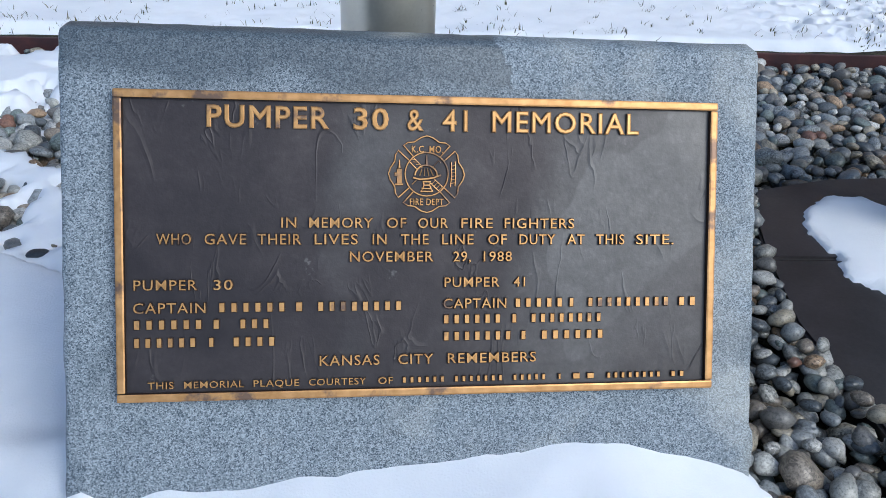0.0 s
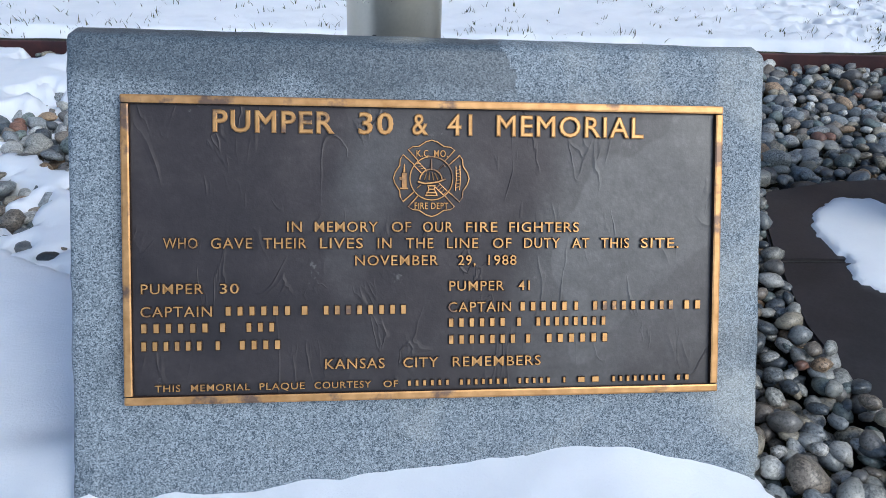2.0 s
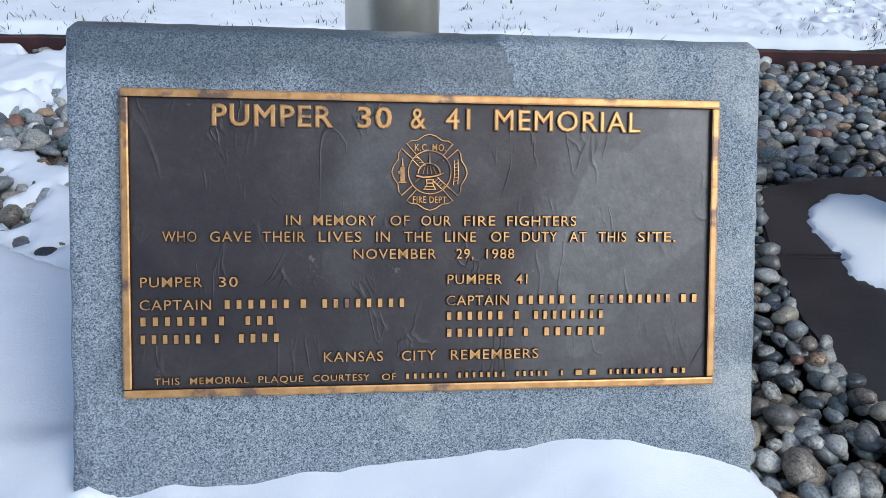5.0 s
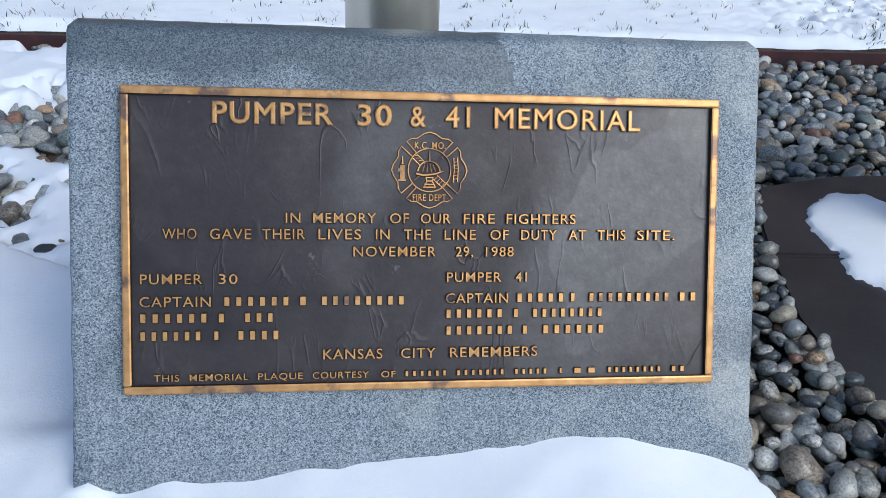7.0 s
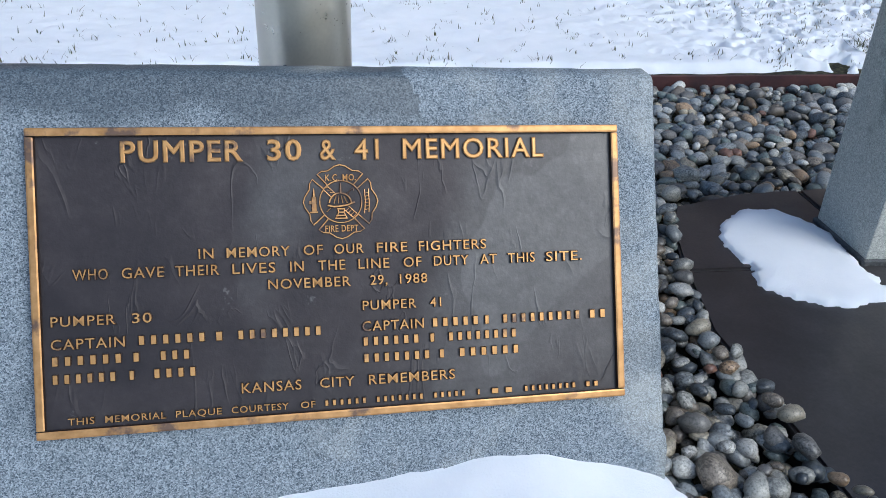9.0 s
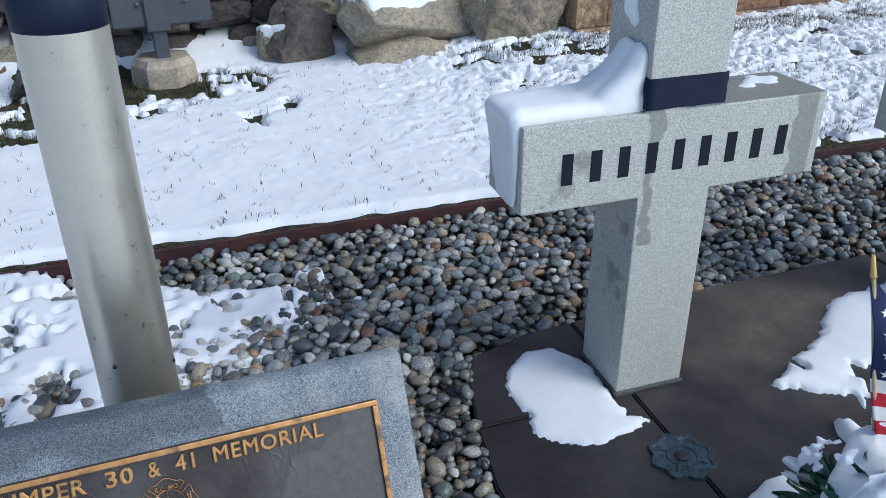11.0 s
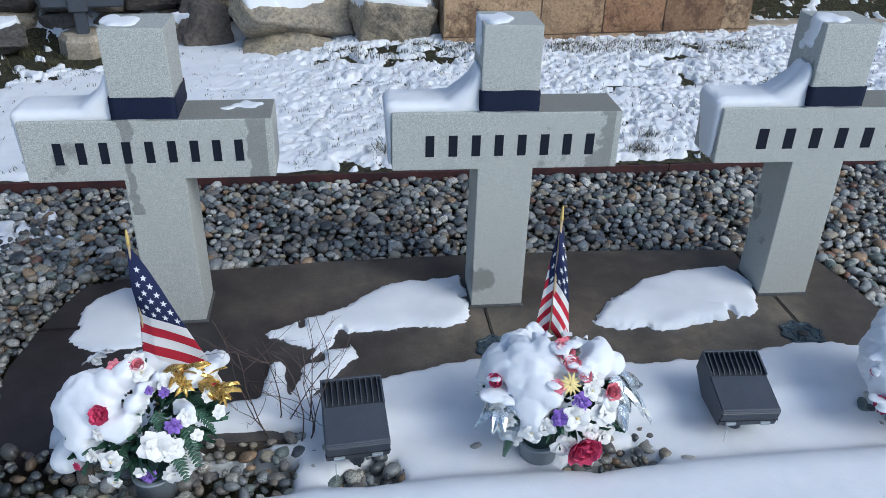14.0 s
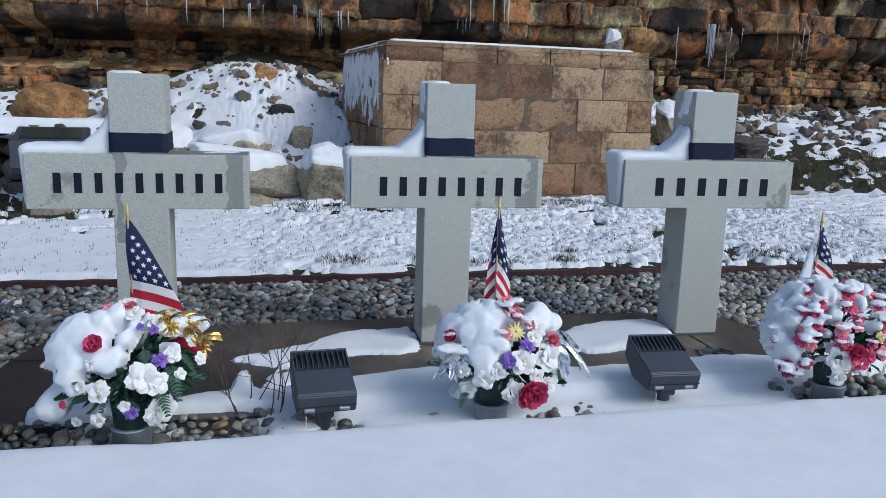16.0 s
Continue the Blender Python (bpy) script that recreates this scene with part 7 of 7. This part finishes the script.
# icicles hung from the overhanging bed
rs = np.random.RandomState(23)


def icicles(name, spots, label):
    t = thing(name, label, "icicles", kind="stuff")
    bm = bmesh.new()
    for x, y, z, ln, r in spots:
        pts = [(x + 0.002 * rs.normal(), y + 0.002 * rs.normal(), z - ln * s) for s in (0, 0.15, 0.35, 0.6, 0.85, 1.0)]
        tube(bm, pts, r, r * 0.12, 7)
    part("ice", bm, ICE, t, "", True)


spots = []
for cx_, n_, big, z0 in ((-1.0, 9, 0.30, 1.5), (-0.35, 14, 0.28, 1.5), (0.15, 10, 0.30, 1.5), (1.15, 14, 0.40, 1.8), (1.5, 30, 0.45, 1.8), (3.9, 10, 0.50, 1.7), (4.5, 8, 0.45, 1.7), (5.0, 8, 0.6, 1.7), (-2.0, 6, 0.2, 1.5), (3.4, 4, 0.3, 1.7)):
    here = [g for g in LEDGES if abs(g[0] + g[1] / 2 - cx_) < 0.45 and z0 <= g[2] < z0 + 0.5]
    for k in range(n_ if here else 0):
        gx, gw, gz, gy = here[rs.randint(len(here))]
        spots.append((gx + gw * rs.rand(), gy - 0.02 + 0.03 * rs.normal(), gz + 0.06, big * rs.uniform(0.25, 1.1), rs.uniform(0.004, 0.013)))
icicles("icicle_curtain", spots, "clear icicles hanging from the overhanging rock ledge")


# ---- river pebbles, nearest as single stones ----
def pebble_protos(count, sub):
    out = []
    for k in range(count):
        rs_ = np.random.RandomState(700 + k)
        bm = bmesh.new()
        bmesh.ops.create_icosphere(bm, subdivisions=sub, radius=1.0)
        ax = Vector((1.0, rs_.uniform(0.62, 0.92), rs_.uniform(0.42, 0.70)))
        flat = [(Vector(rs_.normal(size=3)).normalized(), rs_.uniform(0.66, 0.88)) for _ in range(6)]
        for v in bm.verts:
            for n, d in flat:
                e = v.co.dot(n) - d
                if e > 0:
                    v.co -= n * e * 0.7
            v.co *= 1 + 0.22 * noise.noise(v.co * 1.2 + Vector((k * 3.1, 0, 0))) + 0.08 * noise.noise(v.co * 2.6 + Vector((0, k * 2.3, 0)))
            v.co = Vector((v.co.x * ax.x, v.co.y * ax.y, v.co.z * ax.z))
        out.append((np.array([v.co[:] for v in bm.verts]), np.array([[v.index for v in f.verts] for f in bm.faces])))
        bm.free()
    return out


fine_p, low_p = pebble_protos(14, 2), pebble_protos(14, 1)
BED = [(-5.0, 1.185), (5.0, 1.185), (5.0, -0.55), (2.0, -0.62), (1.545, -0.62), (1.525, -0.15), (1.51, 0.05), (1.475, 0.245), (1.31, 0.318), (1.06, 0.372), (0.55, 0.400), (0.0, 0.410), (-0.5, 0.403), (-0.96, 0.372), (-1.225, 0.352), (-1.415, 0.295),
       (-1.465, 0.18), (-1.505, 0.0), (-1.535, -0.20), (-1.52, -0.40), (-1.51, -0.62), (-0.55, -0.62), (-0.45, -0.70), (-0.30, -0.70), (0.1, -0.70), (0.45, -0.68), (0.5, -0.86), (-0.3, -0.90), (-1.2, -0.90), (-1.76, -0.85), (-1.76, -0.40), (-5.0, -0.40)]
rs = np.random.RandomState(77)


def scatter(step, lift, jitter):
    xs_ = np.arange(-4.6, 4.6, step)
    ys_ = np.arange(-0.90, 1.19, step * 0.88)
    X, Y = np.meshgrid(xs_, ys_, indexing="ij")
    X = X + (np.arange(len(ys_)) % 2)[None, :] * step / 2 + rs.uniform(-jitter, jitter, X.shape) * step
    Y = Y + rs.uniform(-jitter, jitter, Y.shape) * step
    keep = (poly_depth(BED, X, Y) > -0.012) | ((X > 1.08) & (X < 2.4) & (Y < -0.60))
    keep &= ~((X > -2.52) & (X < -1.745) & (Y < -0.05 + 0.1 * (X + 2.4)) & (Y > -0.62))
    keep &= ~(np.hypot(X + 2.191, Y + 0.064) < 0.085)
    for cx_, cy_ in ((-0.955, -0.765), (0.072, -0.745), (1.25, -0.745)):
        keep &= np.hypot(X - cx_, Y - cy_) > 0.068
    X, Y = X[keep], Y[keep]
    return X, Y, np.full(X.shape, lift) + rs.uniform(-0.006, 0.008, X.shape)


near, rest_v, rest_f, n0 = [], [], [], 0
for layer, (step, lift, jit) in enumerate(((0.047, -0.060, 0.22), (0.0435, -0.033, 0.30))):
    X, Y, Z = scatter(step, lift, jit)
    front = smooth(-0.45, -0.62, Y) * (X > -1.5)
    Z = Z + front * 0.016 + 0.006 + 0.026 * smooth(-1.15, -1.40, X) * smooth(0.75, 0.40, Y)
    Z = Z + 0.020 * smooth(0.10, 0.0, -poly_depth(PAD, X, Y)) * (Y < 0.30)
    for x, y, z in zip(X, Y, Z):
        s = 0.0228 * (0.70 + 0.75 * rs.rand() ** 1.6)
        if layer == 1 and rs.rand() < 0.10:
            s *= 1.30
        if y < -0.58:
            s *= 0.92
        if -1.86 < x < -1.38 and y < 0.25:                  # smaller stones beside the pad
            s, z = s * 0.86, z + 0.002
        k = rs.randint(14)
        ang = (rs.uniform(-0.45, 0.45), rs.uniform(-0.45, 0.45), rs.uniform(0, 6.28))
        if layer == 1 and -1.74 < x < -1.40 and -0.85 < y < 0.55 and len(near) < 290:
            near.append((x, y, z, s, k, ang))
            continue
        v, f = (fine_p if layer == 1 and -3.4 < x < 2.8 else low_p)[k]
        r = np.array(Euler(ang).to_matrix())
        rest_v.append((v * s) @ r.T + np.array([x, y, z]))
        rest_f.append(f + n0)
        n0 += len(v)
for x in np.arange(-1.82, -1.38, 0.027):                # finer stones washed up against the pad's edge
    for y in np.arange(-0.92, 0.42, 0.027):
        px_, py_ = x + rs.uniform(-0.011, 0.011), y + rs.uniform(-0.011, 0.011)
        inside = float(poly_depth(PAD, np.array([px_]), np.array([py_]))[0])
        if inside > 0.004 or inside < -0.34 or (px_ < -1.735 and -0.62 < py_ < 0.0):
            continue
        s = 0.0165 * (0.65 + 0.8 * rs.rand())
        v, f = fine_p[rs.randint(14)]
        r = np.array(Euler((rs.uniform(-0.5, 0.5), rs.uniform(-0.5, 0.5), rs.uniform(0, 6.28))).to_matrix())
        rest_v.append((v * s) @ r.T + np.array([px_, py_, rs.uniform(-0.024, -0.004) + (0.010 if inside > -0.06 else 0)]))
        rest_f.append(f + n0)
        n0 += len(v)
bed = thing("gravel_bed", "bed of rounded grey and tan river pebbles, partly damp", "gravel", kind="structure")
rest = part("pebbles", big_mesh("pebbles", np.concatenate(rest_v), np.concatenate(rest_f), PEBBLE), None, bed)
rest["kind"] = "stuff"
stone_meshes = [big_mesh("pebble", v, f, PEBBLE) for v, f in fine_p]
for x, y, z, s, k, ang in near:
    ob = new("pebble", stone_meshes[k])
    ob.parent = bed
    ob.matrix_basis = Matrix.LocRotScale((x, y, z), Euler(ang), (s, s, s))
